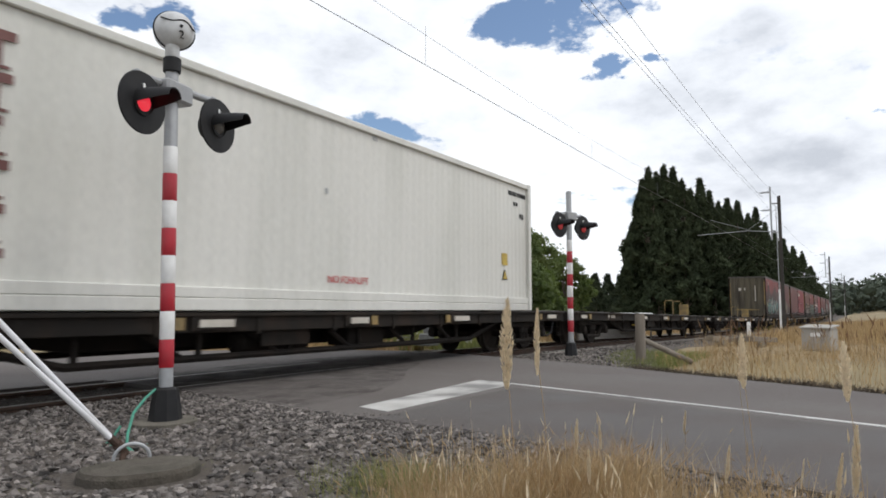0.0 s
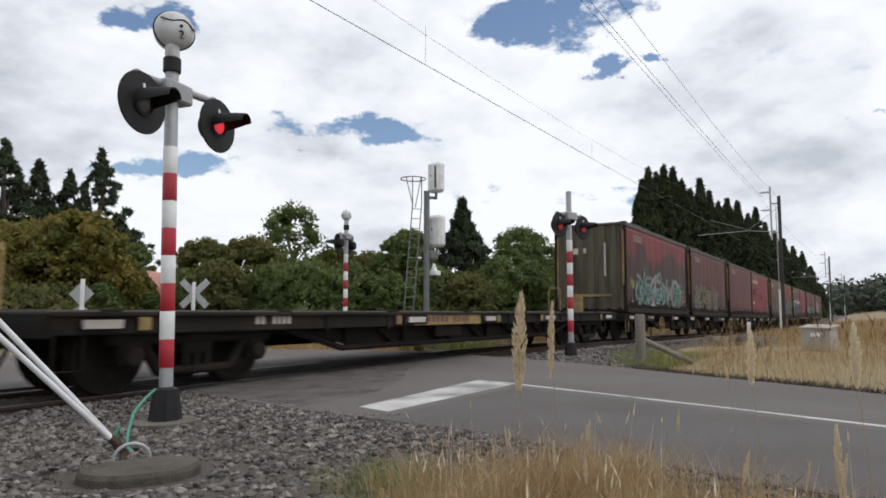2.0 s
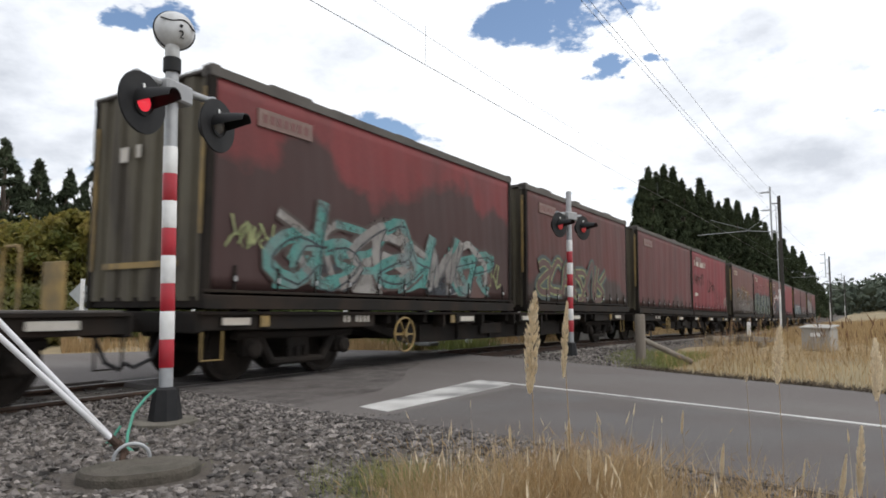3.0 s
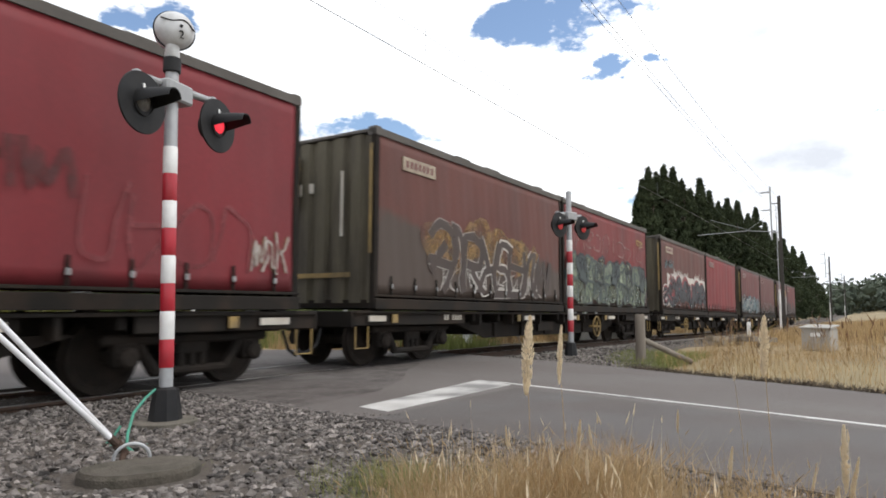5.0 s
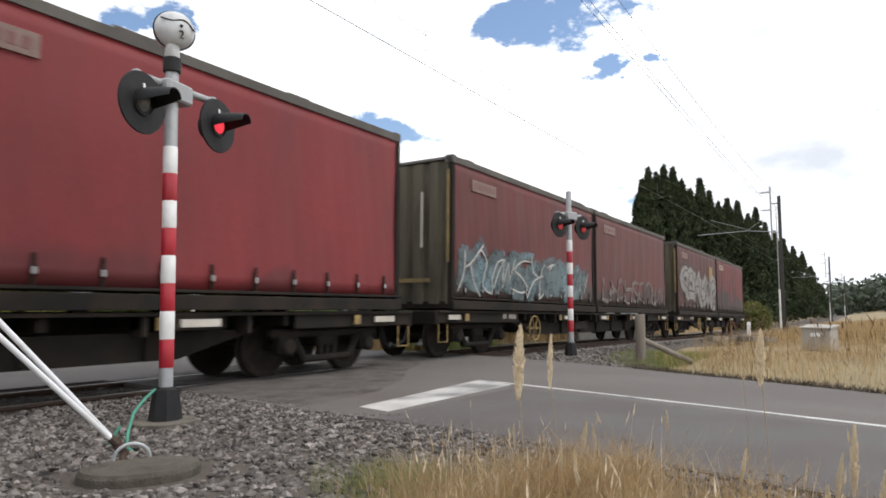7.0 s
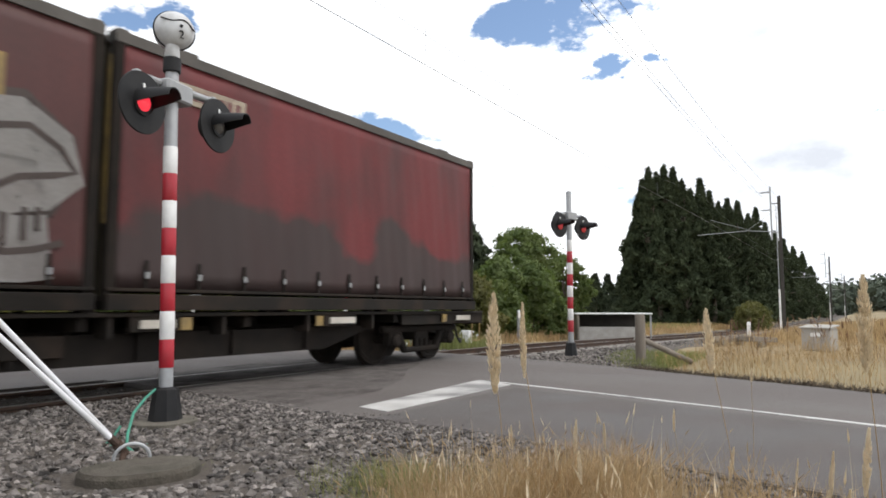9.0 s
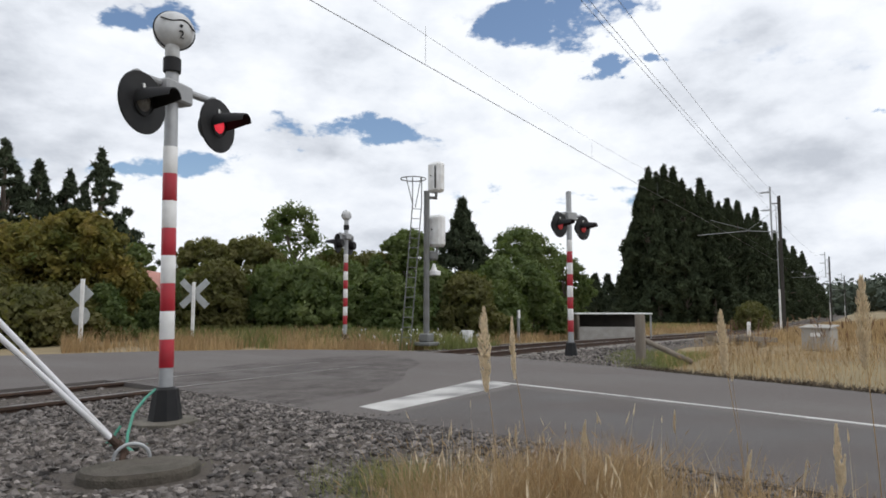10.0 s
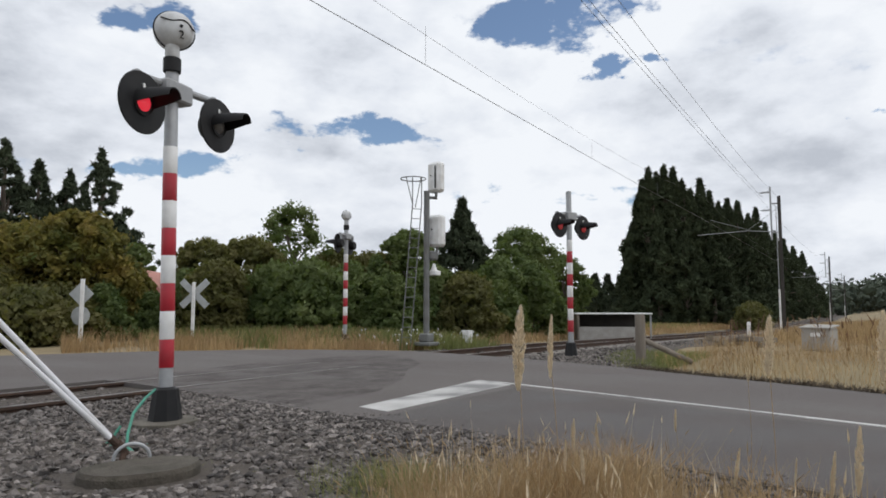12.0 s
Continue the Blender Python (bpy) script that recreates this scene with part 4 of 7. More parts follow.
def reefer():
    L, H, W = 12.19, 2.93, 1.22
    b = thing("refrigerated_container", Matrix(), "tall white refrigerated container with red lettering", "freight container")
    s = Shape()
    n = 62
    for y in (-1, 1):
        vs = []
        for k in range(n * 4 + 1):
            x = 0.14 + (L - 0.28) * k / (n * 4)
            o = (0.0, 0.006, 0.006, 0.0)[k % 4]
            vs += [(x, y * (W - 0.006 + o), 0.28), (x, y * (W - 0.006 + o), H - 0.12)]
        s.add(vs, [(2 * k, 2 * k + 1, 2 * k + 3, 2 * k + 2) for k in range(n * 4)])
    s.box(0.12, L - 0.12, -W + 0.02, W - 0.02, 0.26, H - 0.02)
    part("side_panel", s, reefer_white, b, "finely ribbed white side panels")
    r = Shape()
    for y in (-1, 1):
        r.box(0, L, y * W - 0.04, y * W + 0.018, 0.0, 0.15, 0.012)
        r.box(0, L, y * W - 0.04, y * W + 0.004, 0.15, 0.28, 0.01)
        r.box(0, L, y * W - 0.05, y * W + 0.012, H - 0.12, H - 0.01, 0.015)
    r.box(0.1, L - 0.1, -1.18, 1.18, 0.02, 0.26)
    part("side_rail", r, reefer_white, b)
    for x in (0, L):
        for y in (-1, 1):
            x0, x1 = (0, 0.14) if x == 0 else (L - 0.14, L)
            part("corner_post", Shape().box(x0, x1, y * W - 0.07, y * W + 0.02, 0, H, 0.012), reefer_white, b)
    e = Shape().box(L - 0.05, L + 0.005, -1.1, 1.1, 0.2, H - 0.1, 0.01)
    for y in (-0.7, -0.25, 0.25, 0.7):
        e.tube([(L + 0.03, y, 0.15), (L + 0.03, y, H - 0.12)], 0.018, 8)
    part("door", e, reefer_white, b, "white doors with locking bars")
    lettering("lettering", "NO FORKLIFT", 0.15, pose(L - 6.45, -W - 0.018, 0.45, 90, 0, 0), red_letter, b, "small red painted words")
    big = Shape()
    z = H - 0.62
    for k, (w1, w2) in enumerate(((0.36, 0.12), (0.34, 0.12), (0.2, 0.12), (0.36, 0.12), (0.32, 0.14), (0.34, 0.12))):
        big.box(0.8 - w1 / 2, 0.8 + w1 / 2, -W - 0.02, -W - 0.008, z + 0.16, z + 0.25)
        big.box(0.8 - w2 / 2, 0.8 + w2 / 2, -W - 0.02, -W - 0.008, z - 0.08, z + 0.16)
        big.box(0.8 - 0.14, 0.8 + 0.14, -W - 0.02, -W - 0.008, z - 0.11, z - 0.08)
        z -= 0.40
    part("brown_mark", big, brown_letter, b, "brown painted blocks in a column")
    lab = Shape().box(L - 1.400, L - 1.140, -W - 0.018, -W - 0.004, 0.98, 1.24, 0.002)
    part("caution_label", lab, yellow_paint, b, "yellow caution label")
    tri = Shape().add([(L - 1.400, -W - 0.016, 0.66), (L - 1.140, -W - 0.016, 0.66), (L - 1.270, -W - 0.016, 0.90), (L - 1.400, -W - 0.004, 0.66), (L - 1.140, -W - 0.004, 0.66), (L - 1.270, -W - 0.004, 0.90)],
                      [(0, 1, 2), (3, 5, 4), (0, 3, 4, 1), (1, 4, 5, 2), (2, 5, 3, 0)])
    part("caution_triangle", tri, black_paint, b)
    tri2 = Shape().add([(L - 1.365, -W - 0.02, 0.68), (L - 1.175, -W - 0.02, 0.68), (L - 1.270, -W - 0.02, 0.86), (L - 1.365, -W - 0.01, 0.68), (L - 1.175, -W - 0.01, 0.68), (L - 1.270, -W - 0.01, 0.86)],
                       [(0, 1, 2), (3, 5, 4), (0, 3, 4, 1), (1, 4, 5, 2), (2, 5, 3, 0)])
    part("caution_face", tri2, yellow_paint, b)
    gb = Shape()
    bars(gb, L - 1.05, H - 0.36, 4, 0.07, 0.1, 0.03, -W - 0.006)
    bars(gb, L - 0.62, H - 0.36, 6, 0.05, 0.1, 0.025, -W - 0.006)
    bars(gb, L - 0.8, H - 0.58, 2, 0.08, 0.09, 0.04, -W - 0.006)
    bars(gb, L - 0.5, H - 0.85, 2, 0.07, 0.12, 0.05, -W - 0.006)
    part("code_bars", gb, black_paint, b, "small black code marks")
    hz = Shape()
    for k in range(7):
        hz.box(L - 1.0 + k * 0.12, L - 0.93 + k * 0.12, -W - 0.020, -W - 0.004, H - 0.11, H - 0.02)
    part("hazard_stripe", hz, black_paint, b, "black hazard dashes on the top rail")
    pt = Shape().box(6.3, 6.4, -W - 0.014, -W, H - 0.2, H - 0.06).box(5.2, 5.25, -W - 0.014, -W, 1.7, 1.78)
    part("repair_patch", pt, grey_letter, b)
    return b


cream_panel = mat("cream_panel_paint", (0.30, 0.25, 0.18), (0.42, 0.36, 0.27), 0.6, dirt=(0.18, 0.12, 0.10), dirt_amount=0.7, dirt_scale=4)
faded_panel = mat("faded_panel_paint", (0.16, 0.10, 0.085), (0.23, 0.155, 0.13), 0.6, dirt=(0.15, 0.09, 0.08), dirt_amount=0.8, dirt_scale=4)
teal = mat("teal_spray", (0.045, 0.19, 0.165), (0.10, 0.28, 0.25), 0.6, scale=1.5, fine=30, bump=0.05, dirt=(0.18, 0.19, 0.19), dirt_amount=0.9, dirt_scale=1.6)
silver = mat("silver_spray", (0.20, 0.19, 0.18), (0.30, 0.285, 0.265), 0.5, scale=2, fine=30, bump=0.05, dirt=(0.2, 0.17, 0.15), dirt_amount=0.6)
pale_spray = mat("white_spray", (0.42, 0.39, 0.36), (0.52, 0.49, 0.45), 0.6, scale=2, fine=30, bump=0.05, dirt=(0.3, 0.25, 0.22), dirt_amount=0.4)
gold_spray = mat("gold_spray", (0.20, 0.12, 0.05), (0.34, 0.21, 0.07), 0.6, scale=0.9, fine=30, bump=0.05, dirt=(0.13, 0.055, 0.045), dirt_amount=0.9, dirt_scale=1.4)
sage_spray = mat("sage_spray", (0.15, 0.19, 0.13), (0.27, 0.31, 0.22), 0.6, scale=1.4, fine=30, bump=0.05, dirt=(0.09, 0.10, 0.09), dirt_amount=0.8, dirt_scale=2.2)
moss_line = mat("dark_green_spray", (0.03, 0.045, 0.045), (0.06, 0.08, 0.075), 0.6)
lime_line = mat("yellow_green_spray", (0.20, 0.24, 0.10), (0.29, 0.31, 0.14), 0.6)
navy_spray = mat("navy_spray", (0.018, 0.021, 0.027), (0.034, 0.040, 0.048), 0.6, scale=1.5, fine=30, bump=0.05)
red_spray = mat("scarlet_spray", (0.19, 0.024, 0.03), (0.26, 0.035, 0.04), 0.6)
blue_spray = mat("blue_spray", (0.075, 0.105, 0.115), (0.12, 0.165, 0.175), 0.6, scale=1.4, fine=30, bump=0.05, dirt=(0.05, 0.065, 0.07), dirt_amount=0.8, dirt_scale=2)
brown_spray = mat("brown_spray", (0.07, 0.035, 0.03), (0.11, 0.055, 0.045), 0.6)

bright_spray = mat("bright_white_spray", (0.50, 0.47, 0.43), (0.64, 0.61, 0.57), 0.6, scale=2, fine=30, bump=0.05, dirt=(0.25, 0.21, 0.19), dirt_amount=0.5)
bright_silver = mat("silver_block_spray", (0.21, 0.20, 0.19), (0.30, 0.285, 0.27), 0.55, scale=2, fine=30, bump=0.05, dirt=(0.12, 0.10, 0.09), dirt_amount=0.6, dirt_scale=2)
dark_fill = mat("dark_brown_spray", (0.045, 0.032, 0.028), (0.075, 0.055, 0.048), 0.65, scale=1.5, fine=30, bump=0.05)
red_haze = mat("faint_red_spray", (0.18, 0.03, 0.035), (0.22, 0.045, 0.05), 0.6)
stain_red = mat("dark_red_stain", (0.075, 0.022, 0.022), (0.10, 0.03, 0.03), 0.65)
pink_spray = mat("faded_pink_spray", (0.26, 0.14, 0.13), (0.34, 0.20, 0.18), 0.6)
haze_green = mat("grey_green_spray", (0.085, 0.105, 0.085), (0.15, 0.17, 0.13), 0.6, scale=1.2, fine=30, bump=0.05)
haze_blue = mat("pale_blue_spray", (0.10, 0.17, 0.20), (0.17, 0.25, 0.28), 0.6, scale=1.2, fine=30, bump=0.05, dirt=(0.08, 0.09, 0.09), dirt_amount=0.6, dirt_scale=2)
for spray_paint in (bright_spray, bright_silver, dark_fill):
    worn(spray_paint, 0.26, 0.42)
for spray_paint in (red_haze, stain_red, pink_spray, haze_green, haze_blue):
    worn(spray_paint, 0.34, 0.62)
for spray_paint in (teal, silver, pale_spray, sage_spray, lime_line, blue_spray):
    worn(spray_paint, 0.3, 0.52)
worn(gold_spray, 0.34, 0.62)
for spray_paint in (navy_spray, red_spray):
    worn(spray_paint, 0.3, 0.5)

red_a = (0.185, 0.045, 0.042)
brown_low = (0.075, 0.052, 0.042)
CLOTH = [curtain("camouflaged_cloth", (0.30, 0.045, 0.046), (0.075, 0.042, 0.036), (0.12, 0.05, 0.045), 2.15, 0.4, 1),
         curtain("dull_red_cloth_a", (0.17, 0.048, 0.042), brown_low, (0.10, 0.05, 0.04), 0.9, 0.5, 2),
         curtain("dull_red_cloth_b", red_a, (0.10, 0.05, 0.042), (0.12, 0.05, 0.045), 0.5, 0.5, 3),
         curtain("bright_red_cloth", (0.31, 0.028, 0.038), (0.24, 0.028, 0.036), (0.20, 0.03, 0.036), 0.2, 0.4, 4),
         curtain("brown_red_cloth", (0.20, 0.062, 0.046), (0.135, 0.105, 0.085), (0.15, 0.065, 0.052), 1.35, 0.5, 5),
         curtain("red_cloth_c", (0.29, 0.04, 0.04), (0.09, 0.06, 0.05), (0.15, 0.045, 0.04), 0.7, 0.5, 6),
         curtain("rust_cloth", (0.19, 0.06, 0.045), (0.12, 0.05, 0.04), (0.13, 0.055, 0.045), 0.4, 0.5, 7),
         curtain("red_cloth_d", (0.33, 0.035, 0.04), (0.22, 0.035, 0.038), (0.24, 0.034, 0.038), 0.3, 0.5, 8),
         curtain("red_cloth_e", (0.21, 0.045, 0.042), (0.10, 0.085, 0.075), (0.14, 0.05, 0.045), 0.6, 0.5, 9),
         curtain("red_cloth_f", (0.19, 0.055, 0.05), (0.10, 0.065, 0.055), (0.14, 0.055, 0.05), 0.7, 0.5, 10),
         curtain("dark_red_cloth", (0.15, 0.042, 0.038), (0.085, 0.05, 0.042), (0.11, 0.045, 0.04), 0.5, 0.6, 11),
         curtain("patched_red_cloth", (0.235, 0.033, 0.035), (0.072, 0.052, 0.048), (0.10, 0.04, 0.038), 1.2, 0.7, 12)]


# strokes of letter-like sprayed forms, in a unit square
STROKES = {}
STROKES["h"] = [[(0.9, 0.75), (0.55, 0.97), (0.1, 0.8), (0.0, 0.45), (0.3, 0.28), (0.9, 0.36)], [(0.95, 0.36), (0.6, 0.5), (0.45, 0.7)]]
STROKES["b"] = [[(0.0, 0.0), (0.25, 0.3), (0.38, 0.7), (0.3, 1.05), (0.7, 0.85), (0.8, 0.4), (0.7, 0.2), (1.0, -0.05)]]
STROKES["a"] = [[(0.1, 0.0), (0.1, 0.6), (0.3, 0.95), (0.7, 0.95), (0.92, 0.6), (0.92, 0.0)], [(0.15, 0.38), (0.9, 0.38)]]
STROKES["o"] = [[(0.5, 1.0), (0.14, 0.82), (0.1, 0.2), (0.5, 0.0), (0.9, 0.2), (0.88, 0.8), (0.5, 1.0)]]
STROKES["u"] = [[(0.12, 1.0), (0.1, 0.3), (0.4, 0.02), (0.75, 0.1), (0.9, 0.5), (0.88, 1.0)]]
STROKES["l"] = [[(0.25, 1.0), (0.22, 0.5), (0.25, 0.06), (0.95, 0.1)]]
STROKES["p"] = [[(0.15, -0.02), (0.18, 0.95), (0.7, 1.0), (0.95, 0.72), (0.7, 0.45), (0.2, 0.42)]]
STROKES["z"] = [[(0.0, 0.9), (0.22, 0.15), (0.4, 0.8), (0.6, 0.1), (0.75, 0.9), (1.0, 0.0)]]
STROKES["f"] = [[(0.12, 1.0), (0.2, 0.5), (0.12, 0.0)], [(0.18, 0.5), (0.6, 0.62), (0.95, 1.0)], [(0.42, 0.55), (0.7, 0.25), (0.98, -0.02)]]
STROKES["s"] = [[(0.9, 0.9), (0.4, 1.0), (0.08, 0.75), (0.45, 0.52), (0.9, 0.3), (0.6, 0.0), (0.05, 0.12)]]
STROKES["r"] = [[(0.12, 0.0), (0.15, 1.0), (0.8, 0.9), (0.8, 0.6), (0.2, 0.5)], [(0.4, 0.5), (0.98, -0.04)]]
STROKES["c"] = [[(0.95, 0.85), (0.5, 1.0), (0.08, 0.6), (0.2, 0.12), (0.9, 0.08)]]
STROKES["i"] = [[(0.5, 1.0), (0.45, 0.5), (0.52, 0.0)]]


def rounded(pts, steps=5):
    """A smooth line through points."""
    p = [np.array(q) for q in pts]
    p = [2 * p[0] - p[1]] + p + [2 * p[-1] - p[-2]]
    out = []
    for a, b, c, d in zip(p, p[1:], p[2:], p[3:]):
        out += [0.5 * (2 * b + (c - a) * t + (2 * a - 5 * b + 4 * c - d) * t * t + (3 * b - a - 3 * c + d) * t ** 3) for t in np.arange(steps) / steps]
    return out + [p[-2]]


def piece(parent, seed_no, x0, x1, z0, z1, forms, layers, lean=0.0, slope=0.0, overlap=1.12, square=False, wild=True):
    """Sprayed letter-like forms: the same strokes laid over one another, widest first. layers: paint(s), stroke width, shift across and up."""
    g = np.random.default_rng(seed_no)
    x0, x1 = x0 * 0.945, x1 * 0.945
    step, h = (x1 - x0) / len(forms), z1 - z0
    lines = []
    for i, key in enumerate(forms):
        w, hh, dz = step * overlap * g.uniform(0.9, 1.12), h * g.uniform(0.88, 1.08), g.uniform(-0.05, 0.05) * h
        mirror, upend, shake = wild and g.random() < 0.5, wild and g.random() < 0.45, 0.12 if wild else 0.04
        for st in STROKES[key]:
            st = [(1 - u if mirror else u, 1 - v if upend else v) for u, v in st]
            q = [(x0 + step * i + w * (u + g.uniform(-shake, shake)) + lean * v * hh, z0 + dz + slope * i + hh * (v + g.uniform(-shake, shake))) for u, v in st]
            lines.append((i, rounded(q, 2 if square else 5)))
    for n, (paint, width, dx, dz) in enumerate(layers):
        groups = {i: Shape() for i, _ in lines}
        for k, (i, q) in enumerate(lines):
            half = width * 0.58
            ribbon(groups[i], [(min(max(a + dx, 0.13 + half), BOX_L - 0.13 - half), max(b + dz, 0.25 + half)) for a, b in q], width * g.uniform(0.85, 1.15), -1.2535 - 0.004 * n - 0.0004 * (k % 9))
        for i, sh in groups.items():
            part("graffiti_letter" if width > 0.12 else "graffiti_line", sh, paint[i % len(paint)] if isinstance(paint, list) else paint, parent, "sprayed letter shape of graffiti")


def spikes(parent, seed_no, x0, x1, z, paint, y=-1.2515):
    """A sprayed white backing with a crown of ragged peaks in clusters."""
    g = np.random.default_rng(seed_no)
    x0, x1 = x0 * 0.945, x1 * 0.945
    top, x = [], x0
    while x < x1:
        if g.random() < 0.6:
            for _ in range(int(g.integers(2, 4))):
                w, h = g.uniform(0.14, 0.22), g.uniform(0.2, 0.36)
                top += [(x, z + g.uniform(0, 0.06)), (x + w * 0.5, z + h), (x + w, z + g.uniform(0.0, 0.06))]
                x += w
        else:
            w = g.uniform(0.3, 0.6)
            top += [(x, z + 0.08), (x + w, z + g.uniform(-0.02, 0.08))]
            x += w
    s = Shape()
    for (xa, za), (xb, zb) in zip(top, top[1:]):
        if xb > xa:
            s.add([(xa, y, z - 0.5), (xb, y, z - 0.5), (xb, y, zb), (xa, y, za)], [(0, 1, 2, 3)])
    part("graffiti_backing", s, paint, parent, "sprayed white spiky backing of graffiti")


def decorate(i, b):
    if i == 0:
        piece(b, 16, 1.2, 7.0, 0.30, 0.75, "baszrhfa", [([teal, navy_spray, silver, brown_spray], 0.26, 0, 0)], 0.2, 0, 1.4, True)
        piece(b, 1, 1.0, 7.2, 0.36, 1.34, "hpbsfzar", [(dark_fill, 0.30, 0, 0), ([teal, teal, silver], 0.22, 0, 0), (navy_spray, 0.03, 0.07, -0.03)], 0.25, -0.01, 1.3, True)
        piece(b, 12, 1.5, 6.9, 0.5, 1.2, "bsrfzu", [(dark_fill, 0.20, 0, 0), ([silver, teal, silver], 0.13, 0, 0)], -0.25, 0, 1.4, True)
        piece(b, 13, 0.3, 1.05, 0.75, 1.1, "fzr", [(lime_line, 0.035, 0, 0)], 0.2)
        piece(b, 14, 7.15, 7.95, 0.5, 0.95, "afl", [(lime_line, 0.04, 0, 0)], 0.1)
    elif i == 1:
        piece(b, 2, 0.5, 5.6, 0.35, 1.25, "scahbr", [(moss_line, 0.34, 0, 0), (lime_line, 0.20, 0, 0), (brown_spray, 0.14, 0, 0)], 0.1)
    elif i == 3:
        for k, (w, h) in enumerate(((0.06, 0.26), (0.30, 0.20), (0.06, 0.26), (0.26, 0.27), (0.24, 0.20), (0.06, 0.26), (0.06, 0.26))):
            part("painted_block", Shape().box(0.5 + k * 0.34, 0.5 + k * 0.34 + w, -BOX_Y - 0.012, -BOX_Y + 0.01, 2.2, 2.2 + h, 0.003), pale_letter, b, "pale painted block")
        piece(b, 31, 0.3, 2.3, 1.35, 1.9, "zfb", [(stain_red, 0.12, 0, 0)], 0.2)
        piece(b, 33, 3.1, 4.7, 1.15, 1.65, "ufz", [(stain_red, 0.10, 0, 0)], 0.1)
        piece(b, 34, 4.7, 7.1, 0.45, 1.25, "uaou", [(red_haze, 0.06, 0, 0)], 0.1)
        piece(b, 32, 7.15, 7.8, 0.5, 0.95, "zbf", [(gold_spray, 0.05, 0, 0), (pale_spray, 0.025, 0.02, 0)])
        part("label_plate", Shape().box(0.5, 1.0, -BOX_Y - 0.012, -BOX_Y + 0.01, 0.86, 1.0, 0.003), pale_letter, b, "small pale plate")
    elif i == 4:
        piece(b, 44, 1.5, 6.3, 0.95, 1.62, "hbaosb", [(gold_spray, 0.34, 0, 0.02)], 0.1, -0.02)
        piece(b, 4, 1.5, 6.8, 0.33, 1.5, "hbrfsabz", [(bright_spray, 0.215, 0, 0), (dark_fill, 0.17, 0, 0)], 0.12, -0.02, 1.35, True)
        piece(b, 45, 1.9, 6.6, 0.33, 0.8, "fzbrzf", [(bright_spray, 0.03, 0, 0)], 0.2, 0, 1.1, True)
        st = Shape().box(-0.085, -0.03, 0.40, 0.62, 1.75, 2.65, 0.01)
        part("yellow_patch", st, ochre_paint, b, "yellow painted strip on the end wall")
    elif i == 5:
        spray(b, 5, 0.2, 7.8, 0.28, 1.15, 11, [sage_spray, haze_green, sage_spray, moss_line], [moss_line, haze_green], None, 0.07, rough=0.2)
        spray(b, 56, 0.2, 7.6, 0.85, 1.55, 10, [sage_spray, moss_line, sage_spray, haze_green], [moss_line, navy_spray], None, 0.08, rough=0.2, lift=0.02)
        piece(b, 57, 0.8, 6.6, 0.45, 1.3, "aoasoa", [(sage_spray, 0.26, 0, 0), (lime_line, 0.07, 0.05, 0.1)])
        piece(b, 55, 0.1, 7.4, 1.78, 2.3, "zfscuiccic", [(pink_spray, 0.05, 0, 0)], 0.15, -0.012)
        piece(b, 58, 6.7, 7.5, 2.25, 2.45, "hs", [(ochre_paint, 0.05, 0, 0)])
    elif i == 6:
        spikes(b, 66, 0.9, 7.75, 1.52, bright_spray)
        piece(b, 61, 0.2, 1.6, 0.4, 1.0, "sc", [(bright_spray, 0.42, 0, 0), (red_spray, 0.22, 0.05, 0.05), (navy_spray, 0.16, 0, 0)])
        piece(b, 6, 1.2, 7.7, 0.48, 1.30, "oaauaa", [(red_spray, 0.54, -0.04, 0.04), (navy_spray, 0.42, 0.03, -0.02)], 0.0, -0.01, 0.88, True, False)
        piece(b, 62, 0.6, 1.9, 1.75, 2.1, "zzf", [(blue_spray, 0.07, 0, 0), (haze_blue, 0.03, 0.03, 0)])
    elif i == 8:
        spray(b, 8, 0.3, 7.0, 0.28, 1.25, 9, [blue_spray, haze_blue, blue_spray], None, None, 0.05, rough=0.22)
        piece(b, 88, 0.2, 7.2, 0.36, 1.2, "fbzsfbzfz", [(haze_blue, 0.24, 0, 0.1), (navy_spray, 0.07, 0.03, 0), (bright_spray, 0.035, 0, 0)], 0.3, 0, 1.2, True)
    elif i == 9:
        piece(b, 9, 0.4, 7.4, 0.35, 1.0, "ufcasourz", [(silver, 0.09, 0, 0), (brown_spray, 0.03, 0, 0)], 0.15)
    elif i == 10:
        piece(b, 10, 0.5, 7.6, 0.6, 1.8, "pafrzs", [(dark_fill, 0.80, 0, 0), (bright_silver, 0.54, 0, 0), (dark_fill, 0.06, 0.12, 0.05)], 0.1, 0, 1.1, True)
        g = np.random.default_rng(3)
        for _ in range(16):
            x, z = g.uniform(0.3, 7.2), g.uniform(0.7, 1.6)
            part("paint_run", Shape().box(x, x + 0.05, -1.274, -1.270, z - g.uniform(0.15, 0.4), z), dark_fill, b, "dark run of spray paint")
        part("ochre_tag", Shape().box(6.0, 6.7, -BOX_Y - 0.012, -BOX_Y + 0.01, 1.75, 2.35, 0.003), ochre_paint, b, "square of ochre spray paint")


